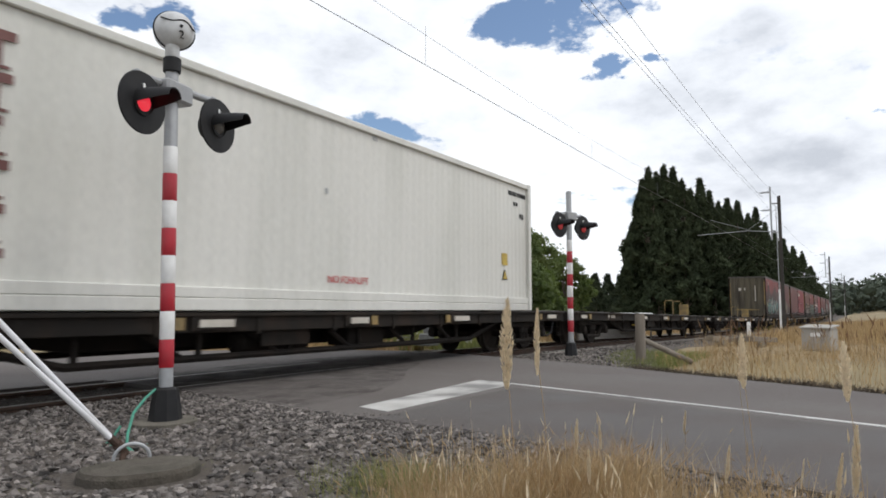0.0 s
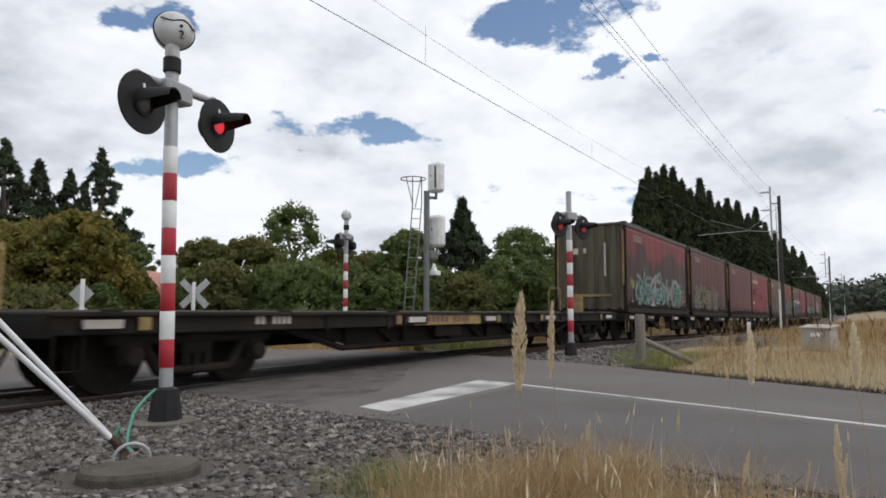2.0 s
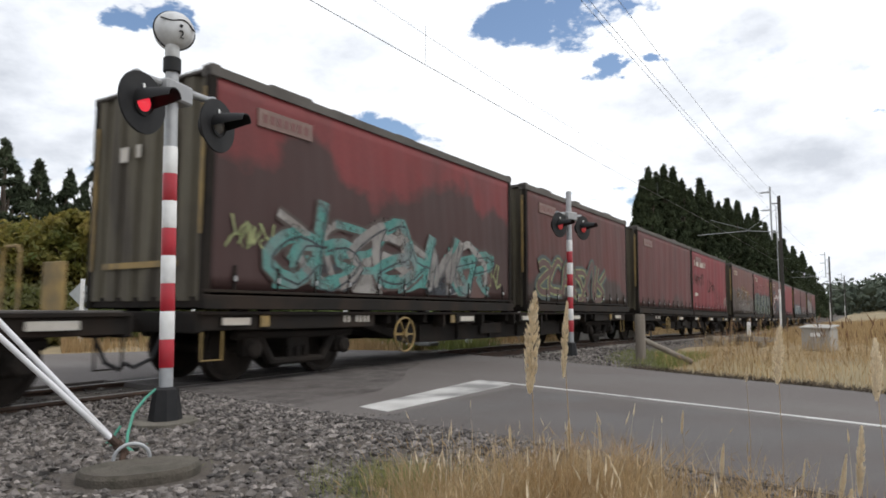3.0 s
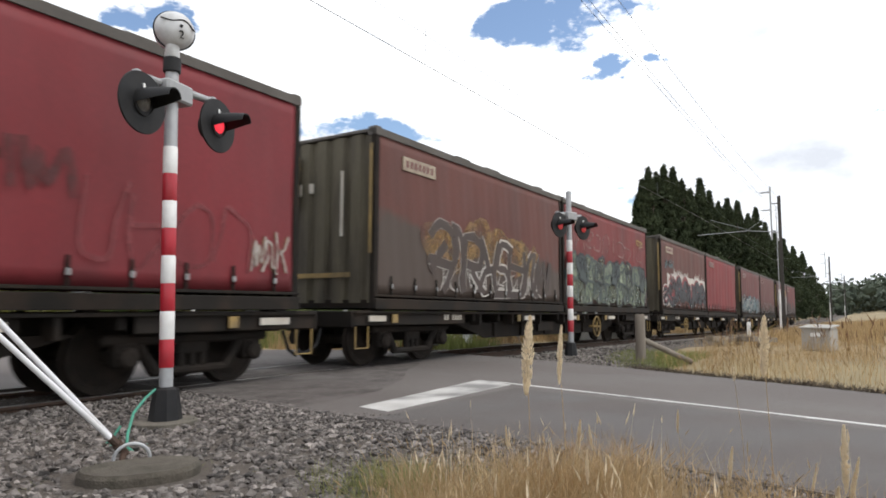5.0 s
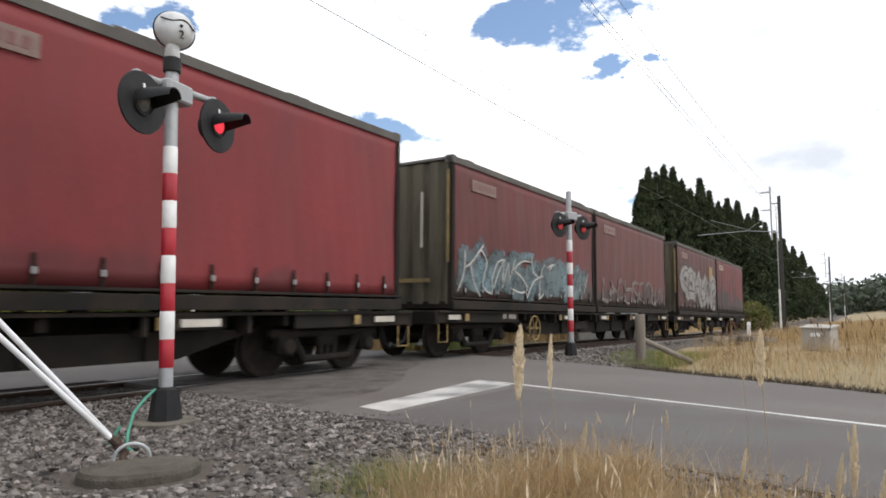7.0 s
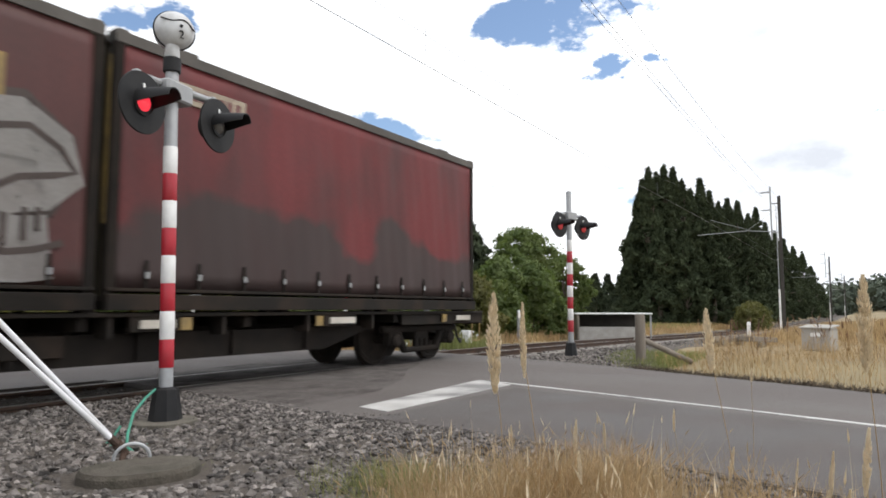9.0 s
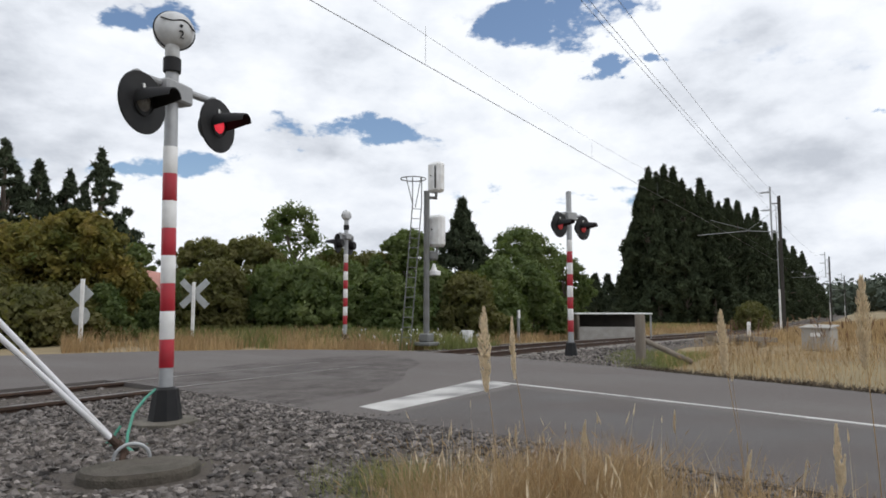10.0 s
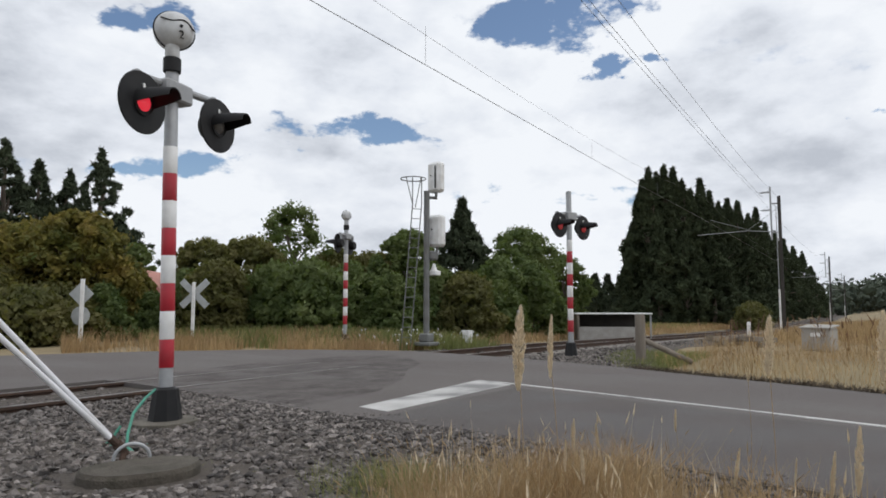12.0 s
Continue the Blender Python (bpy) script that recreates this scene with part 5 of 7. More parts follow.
LABELS = ["curtain-sided box, patchy maroon cloth with teal and silver graffiti", "curtain-sided box, dull red cloth with yellow-green graffiti",
          "curtain-sided box, faded dull red cloth", "curtain-sided box, bright red cloth with pale blocks and dark tags",
          "curtain-sided box, brown-red cloth with gold and white graffiti", "curtain-sided box, red cloth with sage green graffiti",
          "curtain-sided box, rust cloth with navy letters on white spikes", "curtain-sided box, clean plain red cloth",
          "curtain-sided box, red cloth with steel-blue graffiti", "curtain-sided box, faded red cloth with silver scrawl",
          "curtain-sided box, dark red cloth with large silver graffiti", "curtain-sided box, red cloth with dark grey worn patches"]

TRAIN = []          # thing, front of its wagon, length, place on the wagon


def build_train():
    w0 = wagon("box_wagon", "grimy dark steel container wagon under curtain-sided boxes")
    f0 = wagon("flat_wagon", "empty grimy dark steel flat container wagon", True, FLAT)
    dull_wheel = next(o for o in w0.children if o.name.startswith("handbrake_wheel")).data.copy()
    dull_wheel.materials[0] = ochre_paint
    fronts = [-0.85 + PITCH * k for k in range(6)]
    for k, u in enumerate(fronts):
        w = w0 if k == 0 else copy_thing(w0, Matrix())
        TRAIN.append((w, u, PITCH, Matrix()))
        for o in w.children:
            if o.name.startswith("handbrake_wheel"):
                if k == 2:
                    o.matrix_local = pose(11.0, -1.25, 0.55)
                if k not in (2, 3):
                    o.data = dull_wheel
                    tagged(o, "faded dull handbrake wheel")
        for j in (0, 1):
            i = 2 * k + j
            b = curtain_box(CLOTH[i], LABELS[i], 20 + i, 8.02 if i == 0 else 7.62)
            decorate(i, b)
            x = 0.85 + ((-0.4 if k == 0 else 0) if j == 0 else (8.37 if k == 0 else 7.74))
            TRAIN.append((b, u, PITCH, Matrix.Translation((x, 0, DECK))))
    flats = []
    for k, u in enumerate((-18.75, -36.65, -54.55)):
        f = f0 if k == 0 else copy_thing(f0, Matrix())
        if k == 2:
            tagged(f, "grimy dark steel wagon under a white container")
        TRAIN.append((f, u, FLAT, Matrix()))
        if k == 2:
            for flat_car in (f, f0):
                for o in [c for c in flat_car.children if c.name.startswith("handbrake_wheel")]:
                    bpy.data.objects.remove(o)
        flats.append(f)
        if k == 2:
            TRAIN.append((reefer(), u, FLAT, Matrix.Translation((-39.15 - 12.19 - u, 0, DECK))))
    # solid dark plates added behind two trusses, standing in for underframe shade
    for f in flats[:2]:
        for y in (-0.9, 0.9):
            prof = [(3.9, 0.72), (5.1, 0.42), (FLAT - 5.1, 0.42), (FLAT - 3.9, 0.72)]
            g = Shape().add([(x, y + o, z) for o in (-0.02, 0.02) for x, z in prof], [(0, 1, 2, 3), (4, 7, 6, 5), (0, 4, 5, 1), (1, 5, 6, 2), (2, 6, 7, 3), (0, 3, 7, 4)])
            part("girder_plate", g, frame_steel, f, "dark plate added to fill the open truss with shade")
    plate = part("painted_panel", Shape().box(6.5, 8.83, -1.225, -1.19, 0.70, 0.915, 0.004), ochre_paint, flats[0], "grimy ochre panel with worn dark marks")
    mark = Shape().box(0, 0.10, -1.231, -1.222, 0.75, 0.86).mesh("panel_mark", brown_letter)
    for x in (6.9, 7.05, 7.2, 7.35, 7.5, 7.8, 7.95, 8.1, 8.25):
        o = new("panel_mark", mark)
        o.parent = plate
        o.matrix_local = pose(x, 0, 0)


build_train()


# ---- level crossing signals ----
FLASHERS = []


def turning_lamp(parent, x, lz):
    """A made-up round body turned about its upright axis to imitate flashing: one half a glowing red lens, the other
    half dull grey for the unlit lens.
    """
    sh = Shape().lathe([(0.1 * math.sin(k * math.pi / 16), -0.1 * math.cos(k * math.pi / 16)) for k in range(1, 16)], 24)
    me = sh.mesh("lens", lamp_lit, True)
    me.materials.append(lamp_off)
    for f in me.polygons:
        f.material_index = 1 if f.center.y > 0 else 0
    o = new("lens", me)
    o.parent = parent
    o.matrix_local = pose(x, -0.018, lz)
    tagged(o, "lens body turned to imitate flashing, glowing red on one half")
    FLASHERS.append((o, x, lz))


def crossing_signal(label, bell, band, foot_top, lens_a, lens_b, m, arm_z=2.95, top=3.2, thick=0.058, reach=0.42, rise=0.0, bell_size=1.0, flashing=False):
    """Striped pole with two hooded red lamps on a cross arm; lamps face -y."""
    p = thing("crossing_signal", m, label, "crossing signal", "flashing signals of the level crossing")
    part("foot_skirt", Shape().lathe([(0.15, 0.0), (0.145, 0.03), (0.11, 0.27), (0.105, 0.31), (0.07, 0.33)], 8), black_paint, p, "black tapered foot cover")
    part("base_plate", Shape().lathe([(0.27, -0.03), (0.27, 0.04), (0.25, 0.047), (0.1, 0.05)], 16), concrete, p, "dirty round concrete footing")
    part("pole", Shape().lathe([(thick, 0.02), (thick, top), (thick * 0.9, top + 0.02)], 20), galvanised, p, "grey galvanised tube", True)
    z = band
    k = 0
    w = 0.245
    while k < 8:
        s = Shape().lathe([(thick + 0.002, z + k * w), (thick + 0.004, z + k * w + 0.004), (thick + 0.004, z + (k + 1) * w - 0.004), (thick + 0.002, z + (k + 1) * w)], 20)
        part("red_band" if k % 2 == 0 else "white_band", s, red_paint if k % 2 == 0 else white_paint, p, "", True)
        k += 1
    arm = Shape()
    arm.box(-0.16, 0.18, -0.10, 0.10, arm_z - 0.09, arm_z + 0.09, 0.02)
    arm.tube([(-0.44, 0, arm_z + 0.03), (reach + 0.02, 0, arm_z + 0.03 + rise)], 0.035, 10)
    for x, q in ((-0.42, 0), (reach, rise)):
        arm.tube([(x, 0.02, arm_z + 0.05 + q), (x, 0.02, arm_z - 0.22 + q)], 0.03, 8)
        arm.box(x - 0.03, x + 0.03, -0.03, 0.04, arm_z + q, arm_z + 0.075 + q, 0.01)
    part("cross_arm", arm, galvanised, p, "grey steel cross arm and clamp")
    for x, lens in ((-0.42, lens_a), (reach, lens_b)):
        lz = arm_z - 0.22 + (rise if x > 0 else 0)
        R = Matrix.Translation((x, -0.06, lz)) @ Matrix.Rotation(math.pi / 2, 4, "X")
        d = part("target_board", Shape().lathe([(0.262, -0.008), (0.267, 0.0), (0.262, 0.012), (0.13, 0.016)], 36, R), black_paint, p, "round black lamp board")
        part("lamp_housing", Shape().lathe([(0.10, -0.155), (0.118, -0.14), (0.118, 0.0)], 20, R), black_paint, d, "", True)
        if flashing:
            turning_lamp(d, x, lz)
        else:
            part("lens", Shape().lathe([(0.102, 0.012), (0.10, 0.022), (0.07, 0.034), (0.03, 0.04)], 24, R), lens, d, "glowing red lens", True)
        part("lens_ring", Shape().lathe([(0.115, 0.012), (0.118, 0.03), (0.104, 0.03), (0.102, 0.02)], 24, R), black_paint, d)
        # hood: a half tube that narrows towards its tip
        vs, fs, n, rows = [], [], 15, 7
        for layer in (0.0, 0.008):
            for i in range(rows):
                t = i / (rows - 1)
                half = radians(104 - 14 * t)
                for q in range(n):
                    a = -half + 2 * half * q / (n - 1)
                    r = 0.118 - layer - 0.04 * t ** 1.6
                    vs.append((x + r * math.sin(a), -0.075 - 0.32 * t, lz + r * math.cos(a) + 0.012 * t))
        for layer in range(2):
            o = layer * n * rows
            for i in range(rows - 1):
                fs += [(o + i * n + q, o + i * n + q + 1, o + (i + 1) * n + q + 1, o + (i + 1) * n + q) for q in range(n - 1)]
        o = n * rows
        for i in range(rows - 1):
            fs += [(i * n, (i + 1) * n, o + (i + 1) * n, o + i * n), (i * n + n - 1, o + i * n + n - 1, o + (i + 1) * n + n - 1, (i + 1) * n + n - 1)]
        fs += [((rows - 1) * n + q, (rows - 1) * n + q + 1, o + (rows - 1) * n + q + 1, o + (rows - 1) * n + q) for q in range(n - 1)]
        part("hood", Shape().add(vs, fs), black_paint, d, "long black hood", True)
        bolt = Shape()
        bolt.box(x - 0.012, x + 0.012, -0.085, -0.07, lz + 0.125, lz + 0.165, 0.004)
        part("bracket_clip", bolt, white_paint, d)
    if bell:
        part("collar", Shape().lathe([(thick + 0.012, top - 0.06), (thick + 0.02, top - 0.05), (thick + 0.02, top + 0.07), (thick + 0.008, top + 0.08)], 20), black_paint, p, "dark clamp collar", True)
        part("bell_neck", Shape().lathe([(0.05, top + 0.06), (0.065, top + 0.10), (0.06, top + 0.22)], 16), bell_paint, p, "", True)
        bm = Matrix.Translation((0.02, 0, top + 0.345)) @ Matrix.Rotation(radians(-38), 4, "Z") @ Matrix.Rotation(math.pi / 2, 4, "X") @ Matrix.Scale(bell_size, 4)
        b = part("bell", Shape().lathe([(0.02, -0.17), (0.10, -0.165), (0.155, -0.12), (0.172, -0.06), (0.176, 0.0), (0.172, 0.03), (0.15, 0.085), (0.10, 0.125), (0.04, 0.14)], 30, bm), bell_paint, p, "weathered grey warning bell", True)
        lip = [(bm @ Vector((0.178 * math.cos(a), 0.178 * math.sin(a), 0.0))) for a in np.linspace(0, 2 * math.pi, 33)]
        part("bell_rim", Shape().tube(lip, 0.009, 6, False), black_paint, b)
        sl = [bm @ Vector((x, 0.052 + 0.012 * math.sin(x * 28) - 3.4 * max(x - 0.03, 0) ** 2, 0.138 - 1.6 * x * x)) for x in np.linspace(-0.14, 0.15, 14)]
        part("bell_slot", Shape().tube(sl, 0.007, 6), black_paint, b, "dark slot across the bell")
        part("bell_stud", Shape().lathe([(0.014, 0.125), (0.014, 0.152)], 10, bm @ Matrix.Translation((0.03, 0.0, 0))), black_paint, b)
        lettering("numeral", "2", 0.10, bm @ Matrix.Translation((0.035, -0.075, 0.127)) @ Matrix.Rotation(radians(24), 4, "X"), black_paint, b, "black painted numeral", 0.006)
    else:
        part("cap", Shape().lathe([(thick, top - 0.001), (thick + 0.004, top + 0.01), (thick * 0.7, top + 0.03)], 16), galvanised, p)
    return p


LEAN = Matrix.Rotation(radians(1.0), 4, Vector((0.848, 0.53, 0)) * -1)
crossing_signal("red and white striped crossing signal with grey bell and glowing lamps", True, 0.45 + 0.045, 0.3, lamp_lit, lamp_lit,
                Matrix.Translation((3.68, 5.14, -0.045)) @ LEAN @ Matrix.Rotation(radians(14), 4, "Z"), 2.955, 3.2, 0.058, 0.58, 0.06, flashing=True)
crossing_signal("red and white striped crossing signal without a bell", False, 0.46 + 0.09, 0.3, lamp_far, lamp_far, pose(13.43, 5.19, -0.09, 0, 0, -14.6), 3.02, 3.54)
crossing_signal("red and white striped crossing signal facing the far road, with bell", True, 0.6, 0.3, lamp_far, lamp_far, pose(14.23, 12.1, -0.09, 0, 0, 197), 3.05, 3.30, bell_size=0.78)


def trackside_signal(x, y):
    p = thing("trackside_signal", pose(x, y, -0.09), "grey railway signal mast with white signal backs and ladder", "railway signal")
    part("mast", Shape().tube([(0, 0, 0), (0, 0, 4.4)], 0.085, 14), weathered_mast, p, "", True)
    part("foot", Shape().box(-0.28, 0.28, -0.28, 0.28, 0, 0.1, 0.02).box(-0.16, 0.16, -0.16, 0.16, 0.1, 0.34, 0.03), weathered_mast, p)
    fx, fy = 0.85, -0.53       # the direction across the view
    for z0, z1, o, slit in ((4.38, 5.26, 0.30, True), (2.80, 3.72, 0.33, False)):
        b = Matrix.Translation((o * fx, o * fy, 0)) @ Matrix.Rotation(radians(-6), 4, "Z")
        h = part("signal_head", Shape().box(-0.15, 0.15, -0.24, 0.24, z0, z1, 0.07, b), white_paint, p, "white rounded signal back box")
        if slit:
            part("seam", Shape().box(-0.162, -0.148, -0.11, -0.06, z0 + 0.1, z1 - 0.12, 0.004, b), black_paint, h, "dark open seam")
        part("latch", Shape().box(-0.165, -0.15, 0.05, 0.09, (z0 + z1) / 2 + 0.02, (z0 + z1) / 2 + 0.06, 0.004, b), black_paint, h)
        part("bracket", Shape().tube([(0, 0, z0 - 0.16), (o * fx, o * fy, z0 - 0.16), (o * fx, o * fy, z0 + 0.02)], 0.05, 8), weathered_mast, p)
    part("route_lamp", Shape().box(0.02, 0.34, -0.2, 0.1, 2.42, 2.68, 0.04), weathered_mast, p)
    part("ground_lamp", Shape().box(0.08, 0.36, -0.26, 0.02, 1.98, 2.12, 0.02).lathe([(0.1, 0), (0.03, 0.2)], 12, Matrix.Translation((0.2, -0.12, 2.12))), white_paint, p)
    # ladder, leaning against the mast, with hoops at its head
    a0, a1 = Vector((-0.62 * fx, -0.62 * fy, 0.1)), Vector((-0.30 * fx, -0.30 * fy, 4.0))
    sd = Vector((fx, fy, 0)) * 0.14
    ladder = Shape()
    for s in (-1, 1):
        ladder.tube([a0 + sd * s, a1 + sd * s, a1 + sd * s + Vector((0, 0, 0.8))], 0.017, 6)
    for k in range(14):
        q = a0.lerp(a1, (k + 0.5) / 14)
        ladder.tube([q - sd, q + sd], 0.011, 6)
    l = part("ladder", ladder, weathered_mast, p, "leaning grey steel ladder")
    ring = [a1 + Vector((-0.12 * fx + 0.36 * math.cos(t), -0.12 * fy + 0.36 * math.sin(t), 0.72)) for t in np.linspace(0, 2 * math.pi, 21)]
    part("safety_hoop", Shape().tube(ring, 0.016, 6, False).tube([ring[10], a1 - sd * 1.0], 0.014, 6).tube([ring[14], a1 - sd * 0.4 + Vector((0, 0, -0.1))], 0.014, 6), weathered_mast, l, "round ladder safety hoop")
    return p


trackside_signal(15.68, 10.35)


def road_sign(kind, x, y, label):
    p = thing("road_sign", pose(x, y, -0.09, 0, 0, -60), label, "road sign", "signs beyond the crossing")
    part("post", Shape().box(-0.045, 0.045, -0.045, 0.045, 0, 1.85, 0.01), white_paint, p, "white square post")
    if kind == "cross":
        for a in (44, -44):
            m = Matrix.Translation((0, 0.06 if a > 0 else 0.075, 1.50)) @ Matrix.Rotation(radians(a), 4, "Y")
            part("board", Shape().box(-0.57, 0.57, -0.006, 0.006, -0.105, 0.105, 0.004, m), sign_back, p, "white cross board")
    else:
        m = Matrix.Translation((-0.06, 0.06, 1.44)) @ Matrix.Rotation(radians(45), 4, "Y")
        part("diamond_plate", Shape().box(-0.25, 0.25, -0.006, 0.006, -0.25, 0.25, 0.004, m), sign_back, p, "back of a diamond sign")
        part("disc_plate", Shape().lathe([(0.26, -0.006), (0.26, 0.006)], 28, Matrix.Translation((-0.06, 0.06, 0.84)) @ Matrix.Rotation(math.pi / 2, 4, "X")), sign_back, p, "back of a round sign")
    return p


road_sign("diamond", 10.19, 18.06, "white post carrying grey backs of two road signs")
road_sign("cross", 13.35, 17.48, "white crossbuck sign on a white post")


# ---- guy anchor, hose ----
def anchor_block():
    a = thing("guy_anchor", pose(2.47, 3.66, 0.035), "low round weathered concrete anchor block with steel loop", "anchor block")
    out = []
    for k in range(28):
        t = 2 * math.pi * k / 28
        out.append((0.34 * math.cos(t) * (1 + 0.05 * math.sin(3 * t)), 0.25 * math.sin(t) * (1 + 0.06 * math.cos(2 * t))))
    s = Shape()
    n = 28
    vs = [(x, y, -0.2) for x, y in out] + [(x, y, -0.025) for x, y in out] + [(x * 0.95, y * 0.95, 0.0) for x, y in out]
    fs = [tuple(range(2 * n, 3 * n))]
    for j in range(2):
        fs += [(j * n + k, j * n + (k + 1) % n, (j + 1) * n + (k + 1) % n, (j + 1) * n + k) for k in range(n)]
    s.add(vs, fs)
    for o in a, :
        part("block", s, old_concrete, o).matrix_local = Matrix.Rotation(radians(-28), 4, "Z")
    loop = [(0.06 + 0.09 * math.cos(t) + 0.02, 0.22 - 0.05 * math.cos(t), 0.09 * math.sin(t)) for t in np.linspace(-0.25, math.pi + 0.25, 14)]
    part("steel_loop", Shape().tube(loop, 0.012, 8), galvanised, a, "", True)
    part("lug", Shape().tube([(0.02, 0.24, -0.05), (0.06, 0.27, 0.05)], 0.02, 8), rust_rail, a)
    g = thing("guy_wire_guard", Matrix(), "pair of white plastic tubes over slanting guy wires", "guy wire")
    foot = Vector((2.585, 3.99, 0.045))
    for q, w in ((Vector((1.82, 4.02, 0.885)), 0.0), (Vector((1.83, 3.96, 0.775)), 0.0)):
        d = (q - foot).normalized()
        part("tube", Shape().tube([foot + d * 0.16, foot + d * 2.6], 0.0165, 12), plastic_white, g, "", True)
        part("wire", Shape().tube([foot + d * 2.6, foot + d * 8.0], 0.006, 6), wire_metal, g)
        part("clamp", Shape().tube([foot, foot + d * 0.17], 0.022, 8).tube([foot + d * 0.05, foot + d * 0.1], 0.032, 8), rust_rail, g)
    h = thing("green_cable", Matrix(), "green cable looping out of the ground beside the pole", "cable")
    pts = [(3.42, 4.93, 0.30), (3.25, 4.80, 0.26), (3.06, 4.66, 0.18), (2.93, 4.52, 0.06), (2.86, 4.42, -0.01), (2.82, 4.28, -0.02)]
    part("loop", Shape().tube(pts, 0.011, 8), hose_green, h, "", True)
    pts = [(3.0, 4.72, 0.09), (2.94, 4.73, 0.0), (2.86, 4.72, -0.04), (2.98, 4.60, -0.04), (3.08, 4.50, -0.04)]
    part("tail", Shape().tube(pts, 0.011, 8), hose_green, h, "", True)


anchor_block()


# ---- overhead line ----
def line_mast(x, y, height, dark=True):
    z = float(ground_z(x, y))
    p = thing("overhead_line_mast", pose(x, y, z), "dark steel overhead line mast with cantilever and insulators", "line mast", "masts of the overhead line")
    h = height - z
    s = Shape().box(-0.07, 0.07, -0.012, 0.012, 0, h).box(-0.08, -0.06, -0.08, 0.08, 0, h).box(0.06, 0.08, -0.08, 0.08, 0, h)
    part("post", s, mast_steel, p)
    part("feeder_bracket", Shape().tube([(0.0, 0.42, h - 2.4), (0.0, 0.42, h + 0.55)], 0.045, 8).tube([(0, 0, h - 2.0), (0, 0.42, h - 2.0)], 0.04, 8).tube([(0, 0, h - 0.4), (0, 0.42, h - 0.4)], 0.04, 8), galvanised, p)
    for k in (0.25, -0.75):
        ins = Shape()
        for j in range(6):
            ins.lathe([(0.05, -0.02), (0.07, 0.0), (0.03, 0.02)], 10, Matrix.Translation((0, 0.5 + j * 0.07, h + k)) @ Matrix.Rotation(math.pi / 2, 4, "X"))
        ins.tube([(0, 0.42, h + k), (0, 0.95, h + k)], 0.025, 6)
        part("insulator", ins, galvanised, p)
    zc = float(track_z(x)) - z
    part("cantilever", Shape().tube([(0, 0.1, zc + 5.6), (0, 1.6, zc + 5.75), (0, 4.3, zc + 5.65)], 0.02, 8).tube([(0, 0.1, zc + 6.9), (0, 1.6, zc + 5.8)], 0.012, 6)
         .tube([(0, 1.6, zc + 5.8), (0, 3.6, zc + 6.5)], 0.012, 6), galvanised, p, "pale steel cantilever arm")
    part("cable_guard", Shape().tube([(-0.35, 0.14, 0), (-0.35, 0.14, 2.5)], 0.05, 8), white_paint, p, "white lower cable guard")
    part("cable", Shape().tube([(-0.35, 0.14, 2.5), (-0.3, 0.14, h - 0.6), (0, 0.3, h - 0.4)], 0.02, 6), galvanised, p)
    return p


for mx, my, mh in ((40.3, 3.4, 7.1), (90.4, 2.6, 7.0), (146, 1.9, 7.0), (-9.5, 3.9, 7.6)):
    line_mast(mx, my, mh)


def wire(name, label, pts, r):
    o = tagged(part(name, Shape().tube(pts, r, 6), wire_metal), label, "overhead wire", "overhead wires")
    return o


def sag(x0, x1, y0, y1, z0, z1, drop, n=25):
    return [(x0 + (x1 - x0) * t, y0 + (y1 - y0) * t, z0 + (z1 - z0) * t - 4 * drop * t * (1 - t)) for t in np.linspace(0, 1, n)]


wire("contact_wire", "taut dark contact wire over the track", [(-20, 7.75, 6.25), (28.7, 7.75, 6.25), (40.3, 7.3, 6.05), (90, 6.4, 5.4), (146, 6.1, 5.1)], 0.0075)
wire("messenger_wire", "thin sagging wire above the contact wire", sag(-9.5, 40.3, 7.75, 7.4, 8.0, 7.5, 1.0) + sag(40.3, 90, 7.4, 6.4, 7.5, 6.8, 0.9)[1:], 0.0035)
for dx, dz in ((11.68, 7.12), (22.4, 6.78), (3.0, 7.4), (31.5, 6.9)):
    wire("dropper_wire", "short upright dropper wire", [(dx, 7.75, 6.25), (dx, 7.75, dz)], 0.004)
wire("feeder_wire", "feeder wire strung between the masts", sag(-9.5, 40.3, 4.3, 4.3, 7.35, 7.0, 0.25) + sag(40.3, 90.4, 4.3, 3.5, 7.0, 6.9, 0.4)[1:], 0.006)
wire("feeder_wire", "feeder wire strung between the masts", sag(-9.5, 40.3, 4.22, 4.22, 7.5, 7.1, 0.3), 0.006)
wire("feeder_wire", "feeder wire strung between the masts", sag(-9.5, 40.3, 3.4, 3.4, 7.4, 7.0, 0.75), 0.005)


# ---- small trackside things ----
def fence_post():
    p = thing("fence_post", pose(12.66, 3.51, -0.1), "weathered grey timber strainer post with slanting brace", "fence post")
    part("post", Shape().lathe([(0.10, -0.05), (0.098, 0.3), (0.094, 0.93), (0.085, 0.95)], 12), weathered_wood, p, "", True)
    part("brace", Shape().tube([(0.06, -0.05, 0.46), (0.35, -0.85, 0.06)], 0.055, 10), weathered_wood, p, "dark slanting timber brace", True)


